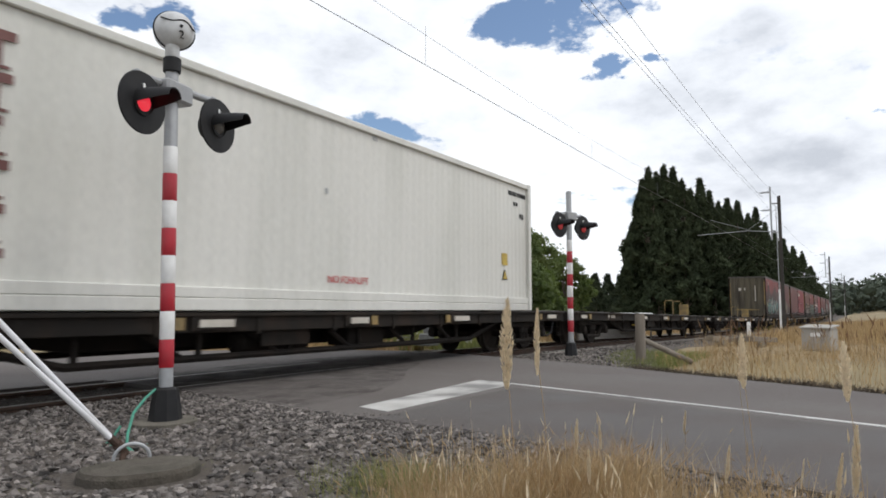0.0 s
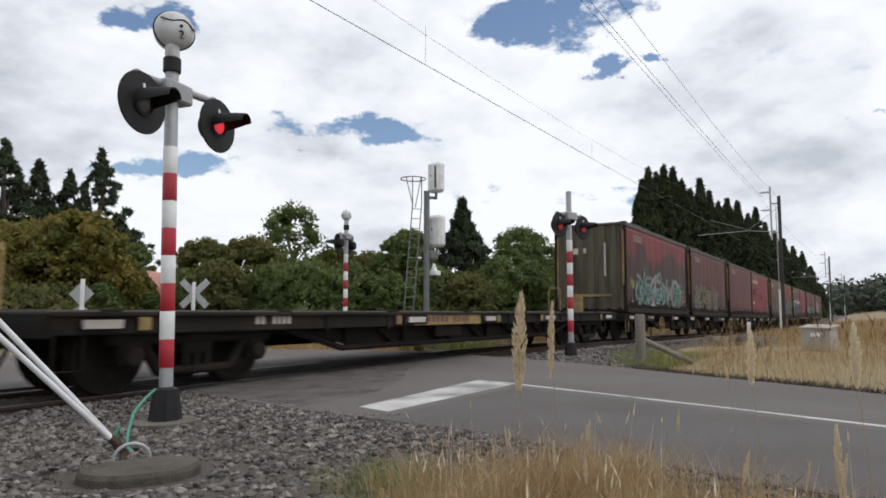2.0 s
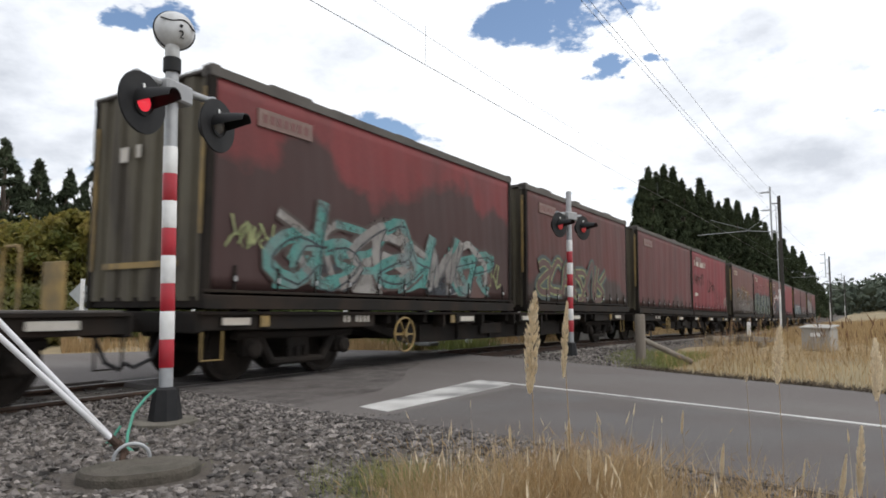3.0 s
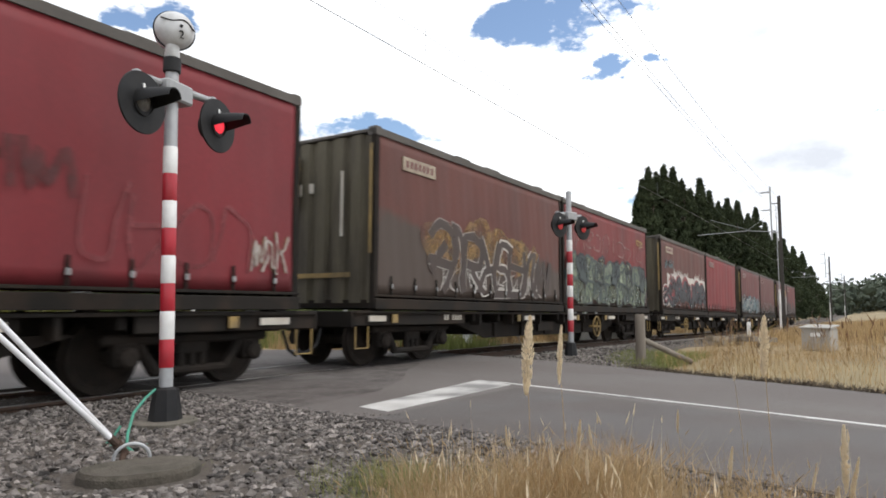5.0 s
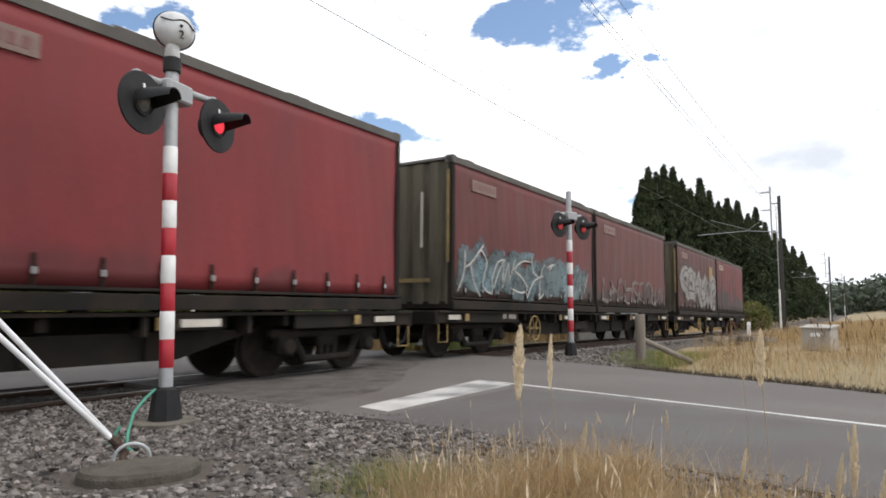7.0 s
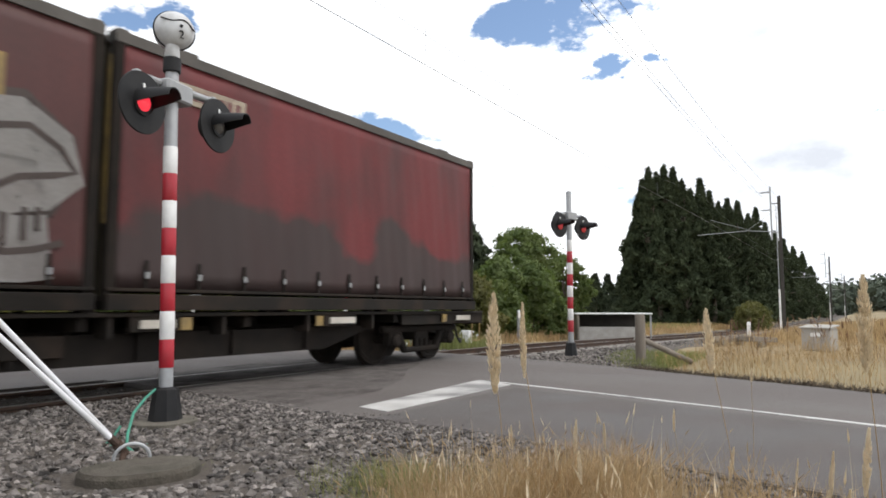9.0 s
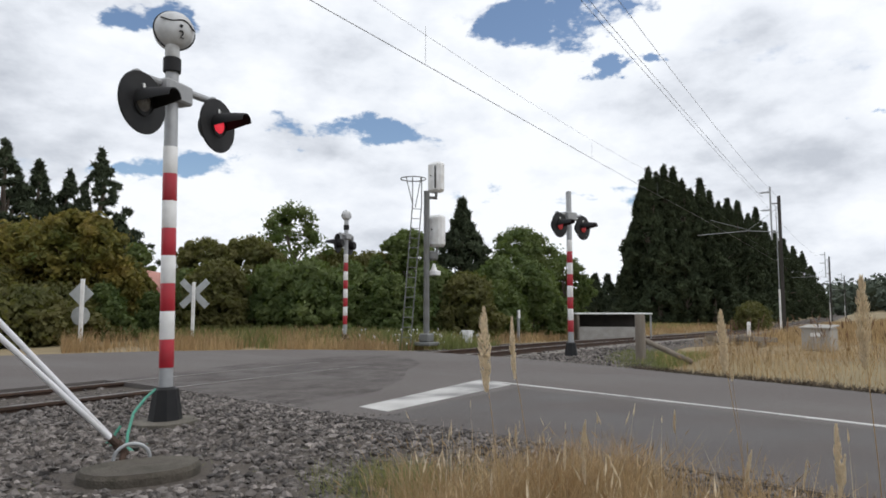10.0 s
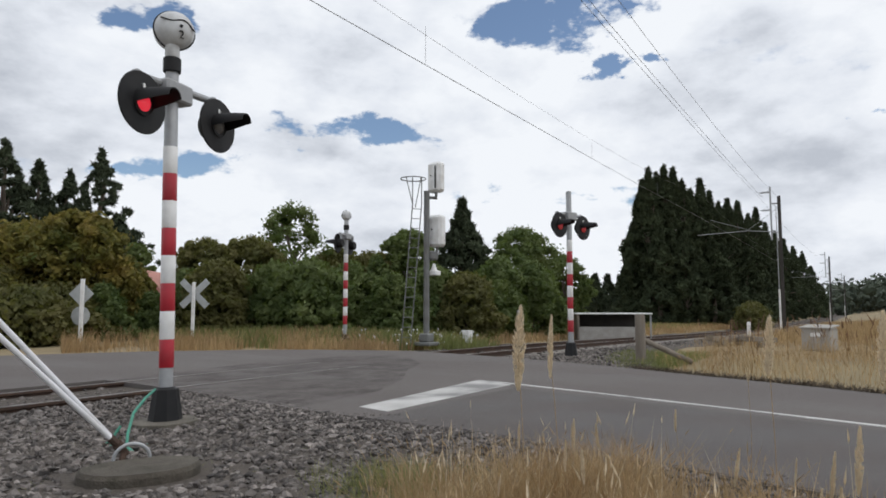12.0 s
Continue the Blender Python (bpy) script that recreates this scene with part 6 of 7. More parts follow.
def cabinet():
    x, y = 20.4, 0.9
    c = thing("trackside_cabinet", pose(x, y, float(ground_z(x, y)), 0, 0, -18), "pale grey concrete trackside cabinet with sloping lid", "cabinet")
    part("body", Shape().box(-0.27, 0.27, -0.36, 0.36, 0, 0.60, 0.02), cab_concrete, c)
    s = Shape().add([(-0.31, -0.40, 0.59), (0.31, -0.40, 0.65), (0.31, 0.40, 0.65), (-0.31, 0.40, 0.59), (-0.31, -0.40, 0.62), (0.31, -0.40, 0.69), (0.31, 0.40, 0.69), (-0.31, 0.40, 0.62)],
                    [(0, 1, 2, 3), (4, 7, 6, 5), (0, 4, 5, 1), (1, 5, 6, 2), (2, 6, 7, 3), (3, 7, 4, 0)])
    part("lid", s, cab_concrete, c, "pale sloping lid")
    part("plate", Shape().box(-0.276, -0.266, -0.15, 0.12, 0.38, 0.48), white_paint, c)


def shelter():
    x, y = 28.1, 9.15
    z = float(ground_z(x, y))
    s = thing("low_shelter", pose(x, y, z, 0, 0, -62), "low open shelter with pale flat roof and grey wall", "shelter")
    part("roof", Shape().box(-1.5, 1.65, -1.0, 1.0, 1.24, 1.30, 0.01), white_paint, s, "pale thin flat roof")
    part("wall", Shape().box(-1.45, -1.35, -0.95, 0.95, 0, 1.24, 0.01), weathered_wood, s, "grey board wall")
    part("back_wall", Shape().box(-1.4, 1.5, 0.86, 0.95, 0, 1.24, 0.01), mast_steel, s, "dark back wall")
    part("low_wall", Shape().box(-1.4, 1.2, -0.95, -0.85, 0, 0.72, 0.01), cab_concrete, s, "pale low front wall")
    for px, py in ((1.58, -0.9), (1.58, 0.9)):
        part("post", Shape().box(px - 0.03, px + 0.03, py - 0.03, py + 0.03, 0, 1.24), galvanised, s)


def markers():
    for x, y, w, h, lab, mt in ((17.9, 10.3, 0.13, 0.36, "small white equipment box beside the track", white_paint),):
        b = thing("equipment_box", pose(x, y, -0.12), lab, "equipment box")
        part("case", Shape().box(-w, w, -w, w, 0, h, 0.02), mt, b)
        part("lid", Shape().box(-w - 0.01, w + 0.01, -w - 0.01, w + 0.01, h, h + 0.03, 0.006), mt, b)
    x, y = 26.5, 3.4
    b = thing("marker_post", pose(x, y, float(ground_z(x, y))), "short white marker post in the dry grass", "marker post")
    part("post", Shape().box(-0.06, 0.06, -0.06, 0.06, 0, 0.75, 0.01), white_paint, b)
    x, y = 22.6, 8.9 + 1.9
    b = thing("marker_post", pose(x, y, float(ground_z(x, y))), "thin grey post with a small pale plate", "marker post")
    part("post", Shape().box(-0.04, 0.04, -0.04, 0.04, 0, 1.15, 0.01), galvanised, b)
    part("plate", Shape().box(-0.09, 0.09, -0.05, -0.035, 0.85, 1.15, 0.004), white_paint, b)
    g = np.random.default_rng(12)
    me = Shape().box(-1.05, 1.05, -0.11, 0.11, 0, 0.15, 0.015).mesh("timber_sleeper", weathered_wood)
    for k, (x, y) in enumerate(((22.0, 3.6), (23.4, 3.3), (21.2, 2.4), (18.0, -1.4), (19.5, -1.7), (21.0, -2.2))):
        o = new("timber_sleeper", me)
        o.matrix_world = pose(x, y, float(ground_z(x, y)) + 0.14, 0, 3, g.uniform(-20, 20))
        tagged(o, "old dark timber sleeper lying in dry grass", "sleeper", "discarded sleepers")
        pr = tagged(part("sleeper_bearer", Shape().box(x - 0.5, x + 0.5, y - 0.08, y + 0.08, float(ground_z(x, y)) - 0.02, float(ground_z(x, y)) + 0.145, 0.01), weathered_wood), "timber bearer under a discarded sleeper", "timber", "timber bearers")


def house():
    h = thing("house", pose(17.6, 26.2, -0.1, 0, 0, 40), "small far house with salmon roof behind the trees", "house")
    part("wall", Shape().box(-2.2, 2.2, -1.5, 1.5, 0, 1.5), cab_concrete, h)
    part("roof", Shape().add([(-2.5, -1.8, 1.4), (2.5, -1.8, 1.4), (2.5, 1.8, 1.4), (-2.5, 1.8, 1.4), (-2.2, 0, 2.7), (2.2, 0, 2.7)], [(0, 1, 5, 4), (2, 3, 4, 5), (0, 4, 3), (1, 2, 5), (0, 3, 2, 1)]), house_roof, h, "salmon pitched roof")
    w = part("window", Shape().box(-1.0, -0.2, -1.53, -1.45, 0.5, 1.2, 0.01), black_paint, h)
    part("window_frame", Shape().box(-1.06, -0.14, -1.52, -1.46, 0.44, 0.5).box(-1.06, -0.14, -1.52, -1.46, 1.2, 1.26).box(-1.06, -1.0, -1.52, -1.46, 0.5, 1.2).box(-0.2, -0.14, -1.52, -1.46, 0.5, 1.2), white_paint, w)


fence_post()
cabinet()
shelter()
markers()
house()


# ---- trees ----
ICO = np.array([(-1, 1.618, 0), (1, 1.618, 0), (-1, -1.618, 0), (1, -1.618, 0), (0, -1, 1.618), (0, 1, 1.618), (0, -1, -1.618), (0, 1, -1.618),
                (1.618, 0, -1), (1.618, 0, 1), (-1.618, 0, -1), (-1.618, 0, 1)]) / 1.902
ICO_F = np.array([(0, 11, 5), (0, 5, 1), (0, 1, 7), (0, 7, 10), (0, 10, 11), (1, 5, 9), (5, 11, 4), (11, 10, 2), (10, 7, 6), (7, 1, 8),
                  (3, 9, 4), (3, 4, 2), (3, 2, 6), (3, 6, 8), (3, 8, 9), (4, 9, 5), (2, 4, 11), (6, 2, 10), (8, 6, 7), (9, 8, 1)])


def unit(v):
    return v / np.maximum(np.linalg.norm(v, axis=-1, keepdims=True), 1e-9)


def leaf_cloud(g, centres, radii, per, size, flat=0.8, slim=0.5, droop=0.0, core=0.62):
    """Diamond leaves scattered on many small clumps, each clump round a rough dark heart."""
    n = len(centres)
    d = unit(g.standard_normal((n, per, 3)))
    rad = radii[:, None, None] * (0.72 + 0.5 * g.random((n, per, 1)) + 0.45 * g.random((n, per, 1)) ** 5)
    p = centres[:, None] + d * rad * np.array([1, 1, flat])
    p = p.reshape(-1, 3)
    nrm = unit(d.reshape(-1, 3) + 0.55 * g.standard_normal((n * per, 3)))
    t = unit(np.cross(nrm, g.standard_normal((n * per, 3))) + np.array([0, 0, -droop]))
    b = np.cross(nrm, t)
    s = size * (0.6 + 0.8 * g.random((n * per, 1)))
    v = np.stack([p - t * s, p + b * s * slim, p + t * s, p - b * s * slim], 1).reshape(-1, 3)
    i = 4 * np.arange(n * per)[:, None]
    f = np.concatenate([i + [0, 1, 2], i + [0, 2, 3]])
    hv = (centres[:, None] + ICO[None] * (radii[:, None, None] * core) * (1 + g.uniform(-0.3, 0.3, (n, 12, 1))) * np.array([1, 1, flat])).reshape(-1, 3)
    hf = (ICO_F[None] + 12 * np.arange(n)[:, None, None]).reshape(-1, 3) + len(v)
    return np.concatenate([v, hv]), np.concatenate([f, hf])


def tree(name, label, x, y, height, radius, material, seed_no, form="round", clumps=150, per=60, leaf=0.17, low=0.12, clump=0.16, group="", core=0.62):
    g = np.random.default_rng(seed_no)
    z = float(ground_z(x, y))
    p = thing(name, pose(x, y, z - 0.05, 0, 0, float(g.uniform(0, 360))), label, "tree", group)
    u = g.random(clumps)
    if form == "round":
        t = u
        r = radius * np.sqrt(np.clip(1 - (2 * (t * 0.92 + 0.04) - 0.9) ** 2 * 0.95, 0.05, 1))
    elif form == "bush":
        t = u ** 1.1
        r = radius * np.sqrt(np.clip(1 - t ** 2.2, 0.04, 1))
    elif form == "cone":
        t = 1 - u ** 0.62
        r = 1.65 * radius * (1.02 - t) * (0.7 + 0.5 * g.random(clumps) + 0.15 * np.sin(t * 40))
    elif form == "belt":                    # broad-shouldered, shaggy
        t = u ** 0.85
        r = radius * np.clip(1 - t ** 2.4, 0.03, 1) * (0.8 + 0.25 * np.sin(t * 14 + 2 * seed_no))
    else:                                   # column
        t = u ** 0.9
        r = radius * np.clip(1 - t ** 1.9, 0.03, 1) * (0.85 + 0.15 * np.sin(t * 9 + seed_no))
    a = g.uniform(0, 2 * math.pi, clumps)
    lobes = 1 + 0.22 * np.sin(2 * a + g.uniform(0, 6)) + 0.16 * np.sin(3 * a + 7 * t + g.uniform(0, 6))
    rr = r * lobes * (0.45 + 0.55 * g.random(clumps) ** 0.5)
    zz = height * (low + (1 - low - 0.03) * t)
    if form == "cone":
        zz = zz - 0.12 * rr
    c = np.stack([rr * np.cos(a), rr * np.sin(a), zz], -1)
    cr = clump * radius * (0.5 + 0.9 * g.random(clumps))
    if form == "cone":
        cr = cr * 0.72
    if form in ("cone", "column", "belt"):
        cr = cr * (1.1 - 0.8 * t)
        k = 16
        q = g.random(k)
        c = np.concatenate([c, np.stack([g.normal(0, 0.05, k) * radius * (1.1 - q), g.normal(0, 0.05, k) * radius * (1.1 - q), height * (0.86 + 0.15 * q)], -1)])
        cr = np.concatenate([cr, radius * (0.13 - 0.09 * q) * (0.6 if form == "cone" else 1)])
    v, f = leaf_cloud(g, c, cr, per, leaf, 0.6 if form == "cone" else 0.85, 0.22 if form in ("cone", "column", "belt") else 0.5, 0.0 if form in ("round", "bush") else 0.4, core)
    lo = 0.08 - (z - 0.05) * 0
    v[:, 2] = np.maximum(v[:, 2], lo)
    crown = new("crown", quick("crown", v, f, material))
    crown.parent = p
    s = Shape()
    tr = 0.035 * height * (0.8 if form != "bush" else 0.6)
    top = height * (0.92 if form in ("cone", "column", "belt") else 0.7)
    pts = [(0.05 * math.sin(k * 1.7) * k, 0.05 * math.cos(k * 2.1) * k, top * k / 5) for k in range(6)]
    s.tube(pts, [tr * (1.15 - 0.19 * k) for k in range(6)], 8)
    for k in range(10):
        q = c[g.integers(clumps)]
        base = Vector((0, 0, max(0.2, q[2] * 0.6)))
        s.tube([base, base.lerp(Vector(q), 0.5) + Vector((0, 0, 0.05 * height)), Vector(q)], [tr * 0.35, tr * 0.22, tr * 0.08], 6)
    part("trunk", s, bark, p, "", True)
    return p


def way(px, dist):
    """A spot at dist metres, px steps across from the line of sight's middle."""
    a = radians(HEAD) - math.atan(px / 1174.6)
    return dist * math.cos(a), dist * math.sin(a)


def planted(rows):
    for i, (name, label, px, dist, rise, half, material, form, kw) in enumerate(rows):
        x, y = way(px, dist)
        fw = dist * math.cos(math.atan(px / 1174.6))
        h = 0.97 + rise / 1170 * fw - float(ground_z(x, y))
        tree(name, label, x, y, h, half / 1170 * fw, material, 100 + i + int(dist), form, **kw)


GOLD, HEDGE, PINE, GROVE = "tree with leaves turning gold", "dense green hedgerow tree", "dark conifer behind the hedge", "dark cypress of the dense shelter belt"
shrub = dict(clumps=260, per=46, leaf=0.088, low=0.06, clump=0.19, group="hedgerow trees")
mid = dict(clumps=290, per=48, leaf=0.094, low=0.10, clump=0.145, group="hedgerow trees")
tall = dict(clumps=420, per=34, leaf=0.25, low=0.05, clump=0.13, group="dark conifers")
pines = dict(clumps=160, per=18, leaf=0.5, low=0.05, clump=0.15, group="dark conifers")
planted([
    ("conifer", PINE, -790, 44, 300, 105, leaf_pine, "cone", tall), ("conifer", PINE, -728, 45, 262, 82, leaf_pine, "cone", tall),
    ("conifer", PINE, -672, 46, 242, 80, leaf_pine, "cone", tall), ("conifer", PINE, -616, 44, 282, 86, leaf_pine, "cone", tall),
    ("conifer", PINE, -585, 47, 165, 66, leaf_pine, "cone", tall), ("conifer", PINE, -850, 40, 280, 100, leaf_pine, "cone", tall),
    ("autumn_tree", GOLD, -745, 27, 155, 92, leaf_gold, "round", mid), ("autumn_tree", GOLD, -650, 25.5, 172, 92, leaf_gold, "round", mid),
    ("autumn_tree", GOLD, -575, 27, 95, 50, leaf_gold, "round", mid), ("hedge_tree", HEDGE, -690, 24, 38, 75, leaf_olive, "bush", shrub),
    ("hedge_tree", HEDGE, -515, 26, 26, 38, leaf_mid, "bush", shrub), ("hedge_tree", HEDGE, -790, 25, 70, 80, leaf_olive, "bush", shrub), ("hedge_tree", HEDGE, -600, 24.5, 42, 42, leaf_mid, "bush", shrub),
    ("hedge_tree", HEDGE, -735, 21.8, 34, 72, leaf_olive, "bush", shrub), ("hedge_tree", HEDGE, 546, 60, 8, 34, leaf_olive, "bush", shrub),
    ("hedge_tree", HEDGE, -545, 36, 115, 40, leaf_mid, "round", mid),
    ("hedge_tree", HEDGE, -452, 26, 66, 46, leaf_mid, "bush", shrub), ("hedge_tree", HEDGE, -425, 30, 122, 60, leaf_olive, "round", mid),
    ("hedge_tree", HEDGE, -345, 29, 125, 65, leaf_olive, "round", mid), ("hedge_tree", HEDGE, -400, 25, 85, 60, leaf_olive, "bush", shrub),
    ("poplar", "tall pale green tree above the hedge", -268, 36, 184, 54, leaf_mid, "round", dict(clumps=120, per=80, leaf=0.10, low=0.28, clump=0.2, group="hedgerow trees", core=0.05)),
    ("hedge_tree", HEDGE, -300, 25, 78, 55, leaf_mid, "bush", shrub), ("hedge_tree", HEDGE, -240, 24, 82, 70, leaf_mid, "bush", shrub),
    ("hedge_tree", HEDGE, -165, 26, 78, 60, leaf_mid, "bush", shrub), ("hedge_tree", HEDGE, -120, 30, 100, 55, leaf_olive, "round", mid),
    ("hedge_tree", HEDGE, -60, 28, 140, 55, leaf_mid, "round", mid), ("hedge_tree", HEDGE, -90, 23.5, 60, 45, leaf_mid, "bush", shrub),
    ("hedge_tree", HEDGE, -20, 25, 75, 50, leaf_mid, "bush", shrub), ("cypress", "tall dark cypress above the hedge", 34, 38, 192, 62, leaf_pine, "column", tall),
    ("hedge_tree", HEDGE, 40, 24.5, 60, 55, leaf_olive, "bush", shrub), ("hedge_tree", HEDGE, 95, 28, 85, 55, leaf_mid, "bush", shrub),
    ("hedge_tree", HEDGE, 135, 34, 142, 68, leaf_mid, "round", mid), ("hedge_tree", HEDGE, 160, 30, 80, 50, leaf_mid, "bush", shrub),
    ("hedge_tree", HEDGE, 215, 42, 95, 40, leaf_mid, "round", mid), ("hedge_tree", HEDGE, -185, 38, 105, 60, leaf_olive, "round", mid),
    ("conifer", PINE, 248, 95, 52, 22, leaf_pine, "cone", pines), ("conifer", PINE, 270, 92, 58, 22, leaf_pine, "cone", pines),
    ("conifer", PINE, 292, 96, 55, 22, leaf_pine, "cone", pines), ("conifer", PINE, 315, 90, 48, 22, leaf_pine, "cone", pines)])
# the shelter belt: one dense mass of shaggy cypresses receding beside the track
BELT = [(334, 66, 96, 24), (340, 66, 150, 30), (348, 67, 196, 34), (358, 67, 226, 38), (370, 66, 247, 44), (384, 67, 240, 44), (398, 68, 252, 46), (414, 69, 247, 46), (430, 70, 226, 46),
        (444, 72, 212, 44), (462, 74, 233, 42), (478, 76, 206, 42), (494, 79, 186, 42), (510, 82, 192, 40), (528, 86, 189, 38), (546, 90, 166, 38), (560, 95, 176, 32), (576, 102, 150, 34),
        (592, 110, 136, 34), (608, 122, 120, 34), (624, 136, 108, 32), (640, 155, 98, 28), (654, 180, 74, 26), (668, 220, 42, 24), (385, 64, 150, 46), (430, 65, 130, 48), (480, 71, 120, 48), (540, 83, 100, 44)]
planted([("belt_cypress", GROVE, a, d, h, r, leaf_dark, "belt", dict(clumps=330, per=30, leaf=0.31, low=0.02, clump=0.15, group="shelter belt")) for a, d, h, r in BELT])


def far_woods():
    g = np.random.default_rng(5)
    n = 420
    px = np.concatenate([g.uniform(690, 1100, 240), g.uniform(-1400, 330, 180)])
    dist = np.where(px > 600, g.uniform(260, 420, n), g.uniform(150, 260, n))
    a = radians(HEAD) - np.arctan(px / 1174.6)
    x, y = dist * np.cos(a), dist * np.sin(a)
    c = np.stack([x, y, ground_z(x, y) + g.uniform(1, 10, n) * (dist / 330)], -1)
    v, f = leaf_cloud(g, c, g.uniform(3, 5.5, n) * dist / 330, 40, 1.2, 0.9, 0.5)
    tagged(new("far_woodland", quick("far_woodland", v, f, far_wood)), "distant dark green woodland", "woods", kind="stuff")


far_woods()


# ---- grass ----
def grass(name, label, x, y, z, lo, hi, width, lean, material, seed_no, heads=0.0, head_len=0.05):
    g = np.random.default_rng(seed_no)
    n = len(x)
    h = lo + (hi - lo) * g.random(n)
    a, b = g.uniform(0, 2 * math.pi, n), g.uniform(0, 2 * math.pi, n)
    off = lean * h * g.random(n)
    base = np.stack([x, y, z], -1)
    side = np.stack([np.cos(b), np.sin(b), 0 * b], -1) * (width * (0.6 + 0.8 * g.random(n)))[:, None]
    tipd = np.stack([np.cos(a) * off, np.sin(a) * off, h], -1)
    midd = tipd * np.array([0.32, 0.32, 0.58])
    v = np.stack([base - side, base + side, base + midd - side * 0.7, base + midd + side * 0.7, base + tipd], 1).reshape(-1, 3)
    i = 5 * np.arange(n)[:, None]
    f = np.concatenate([i + [0, 1, 3], i + [0, 3, 2], i + [2, 3, 4]])
    if heads:
        k = np.nonzero(g.random(n) < heads)[0]
        m = len(k)
        top = (base + tipd)[k]
        d = unit(tipd - midd)[k]
        L = (head_len * (1 + 1.2 * g.random(m)))[:, None]
        r = L * 0.085
        s1 = unit(np.cross(d, np.array([0.3, 0.9, 0.1])))
        s2 = np.cross(d, s1)
        hv = np.stack([top - d * L * 0.4, top + s1 * r, top + s2 * r, top - s1 * r, top - s2 * r, top + d * L], 1).reshape(-1, 3)
        j = 6 * np.arange(m)[:, None] + len(v)
        f = np.concatenate([f] + [j + t for t in ([0, 2, 1], [0, 3, 2], [0, 4, 3], [0, 1, 4], [5, 1, 2], [5, 2, 3], [5, 3, 4], [5, 4, 1])])
        v = np.concatenate([v, hv])
    tagged(new(name, quick(name, v, f, material)), label, "grass", kind="stuff")


def lawns():
    g = np.random.default_rng(21)
    # tuft in front of the viewer
    n = 58000
    x, y = g.uniform(1.9, 4.1, n), g.uniform(-0.4, 2.3, n)
    edge = np.interp(y, [-0.5, 0.3, 0.9, 1.5, 1.9, 2.3], [3.2, 3.4, 3.7, 3.75, 3.35, 2.85])
    patch = np.sin(x * 5 + 2 * np.sin(y * 4)) + np.sin(y * 6.3 + x * 2)
    k = (y / x < 0.70 + 0.05 * g.standard_normal(n) + 0.05 * np.sin(x * 9)) & (x < edge + 0.12 * g.standard_normal(n)) & (x > 1.9) & (g.random(n) < (0.55 + 0.3 * patch) * np.interp(y, [-0.4, 0.1, 0.7], [0.06, 0.3, 1]))
    x, y = x[k], y[k]
    grass("dry_grass_tuft", "dense dry straw-coloured grass tuft by the road", x, y, np.full(len(x), -0.08), 0.06, 0.41, 0.0021, 0.9, tuft_straw, 1, 0.04, 0.022)
    k = g.random(len(x)) < 0.014
    grass("tall_dry_grass", "taller dry stems rising from the tuft", x[k], y[k], np.full(k.sum(), -0.08), 0.25, 0.50, 0.0015, 0.45, seed, 41, 0.5, 0.03)
    # rotting thatch along the road's edge
    n = 9000
    y = g.uniform(-6, 3.2, n)
    x = np.interp(y, [-7, -0.3, 1.2, 2.8, 4.6], [7.2, 9.15, 9.9, 10.7, 11.5]) + np.abs(g.normal(0, 0.16, n)) * (1 + 0.6 * np.sin(y * 2.3)) - 0.04
    grass("edge_thatch", "dark rotting thatch along the road edge", x, y, np.full(n, -0.09), 0.06, 0.16, 0.006, 1.2, thatch, 42)
    n = 9000
    turn, dist = radians(35.4) + radians(3.0) * g.standard_normal(n), g.uniform(3.0, 4.2, n)
    x, y = dist * np.cos(turn), dist * np.sin(turn)
    k = g.random(n) < 0.6 + 0.4 * np.sin(x * 9 + 2 * np.sin(y * 8))
    x, y = x[k], y[k]
    grass("green_grass_patch", "low green and yellowing grass at the gravel edge", x, y, np.full(len(x), -0.08), 0.05, 0.19, 0.0018, 1.0, green_grass, 2)
    n = 420
    x, y = g.uniform(1.2, 4.7, n), g.uniform(1.0, 6.0, n)
    k = (x < road_left(y) - 0.05) & (np.sin(x * 7) + np.sin(y * 5 + x) > 0.5)
    x, y = x[k], y[k]
    grass("gravel_weeds", "small weeds between the stones", np.repeat(x, 12) + g.normal(0, 0.025, 12 * len(x)), np.repeat(y, 12) + g.normal(0, 0.025, 12 * len(x)), np.full(12 * len(x), -0.07), 0.02, 0.07, 0.002, 1.0, green_grass, 3)
    # dry field beyond the road
    n = 120000
    x, y = 9 + 75 * g.random(n) ** 1.8, g.uniform(-26, 4.6, n)
    right = np.interp(y, [-60, -7, -0.3, 1.2, 2.8, 4.6], [-8, 7.2, 9.15, 9.9, 10.7, 11.5])
    lim = np.interp(x, [10, 12.5, 16, 24, 40, 90], [2.6, 3.1, 3.3, 3.5, 3.6, 3.0])
    patch = np.sin(x * 0.9 + 1.5 * np.sin(y)) + np.sin(y * 1.3 + 0.4 * x)
    k = (x > right + 0.12 + 0.1 * g.standard_normal(n)) & (y < lim + 0.25 * g.standard_normal(n)) & (y > -0.22 * x) & (g.random(n) < 0.75 + 0.2 * patch)
    k &= np.hypot(x - 20.4, y - 0.75) > 0.5
    x, y = x[k], y[k]
    z = ground_z(x, y) - 0.02
    rim = np.clip((x - np.interp(y, [-60, -7, -0.3, 1.2, 2.8, 4.6], [-8, 7.2, 9.15, 9.9, 10.7, 11.5])) / 1.6, 0.35, 1)
    near = x < 24
    tall_spots = np.clip(0.85 + 0.3 * np.sin(x * 1.7 + 2 * np.sin(y * 1.1)) + 0.25 * np.sin(y * 2.3 - x * 0.7), 0.35, 1.35)[near] * rim[near]
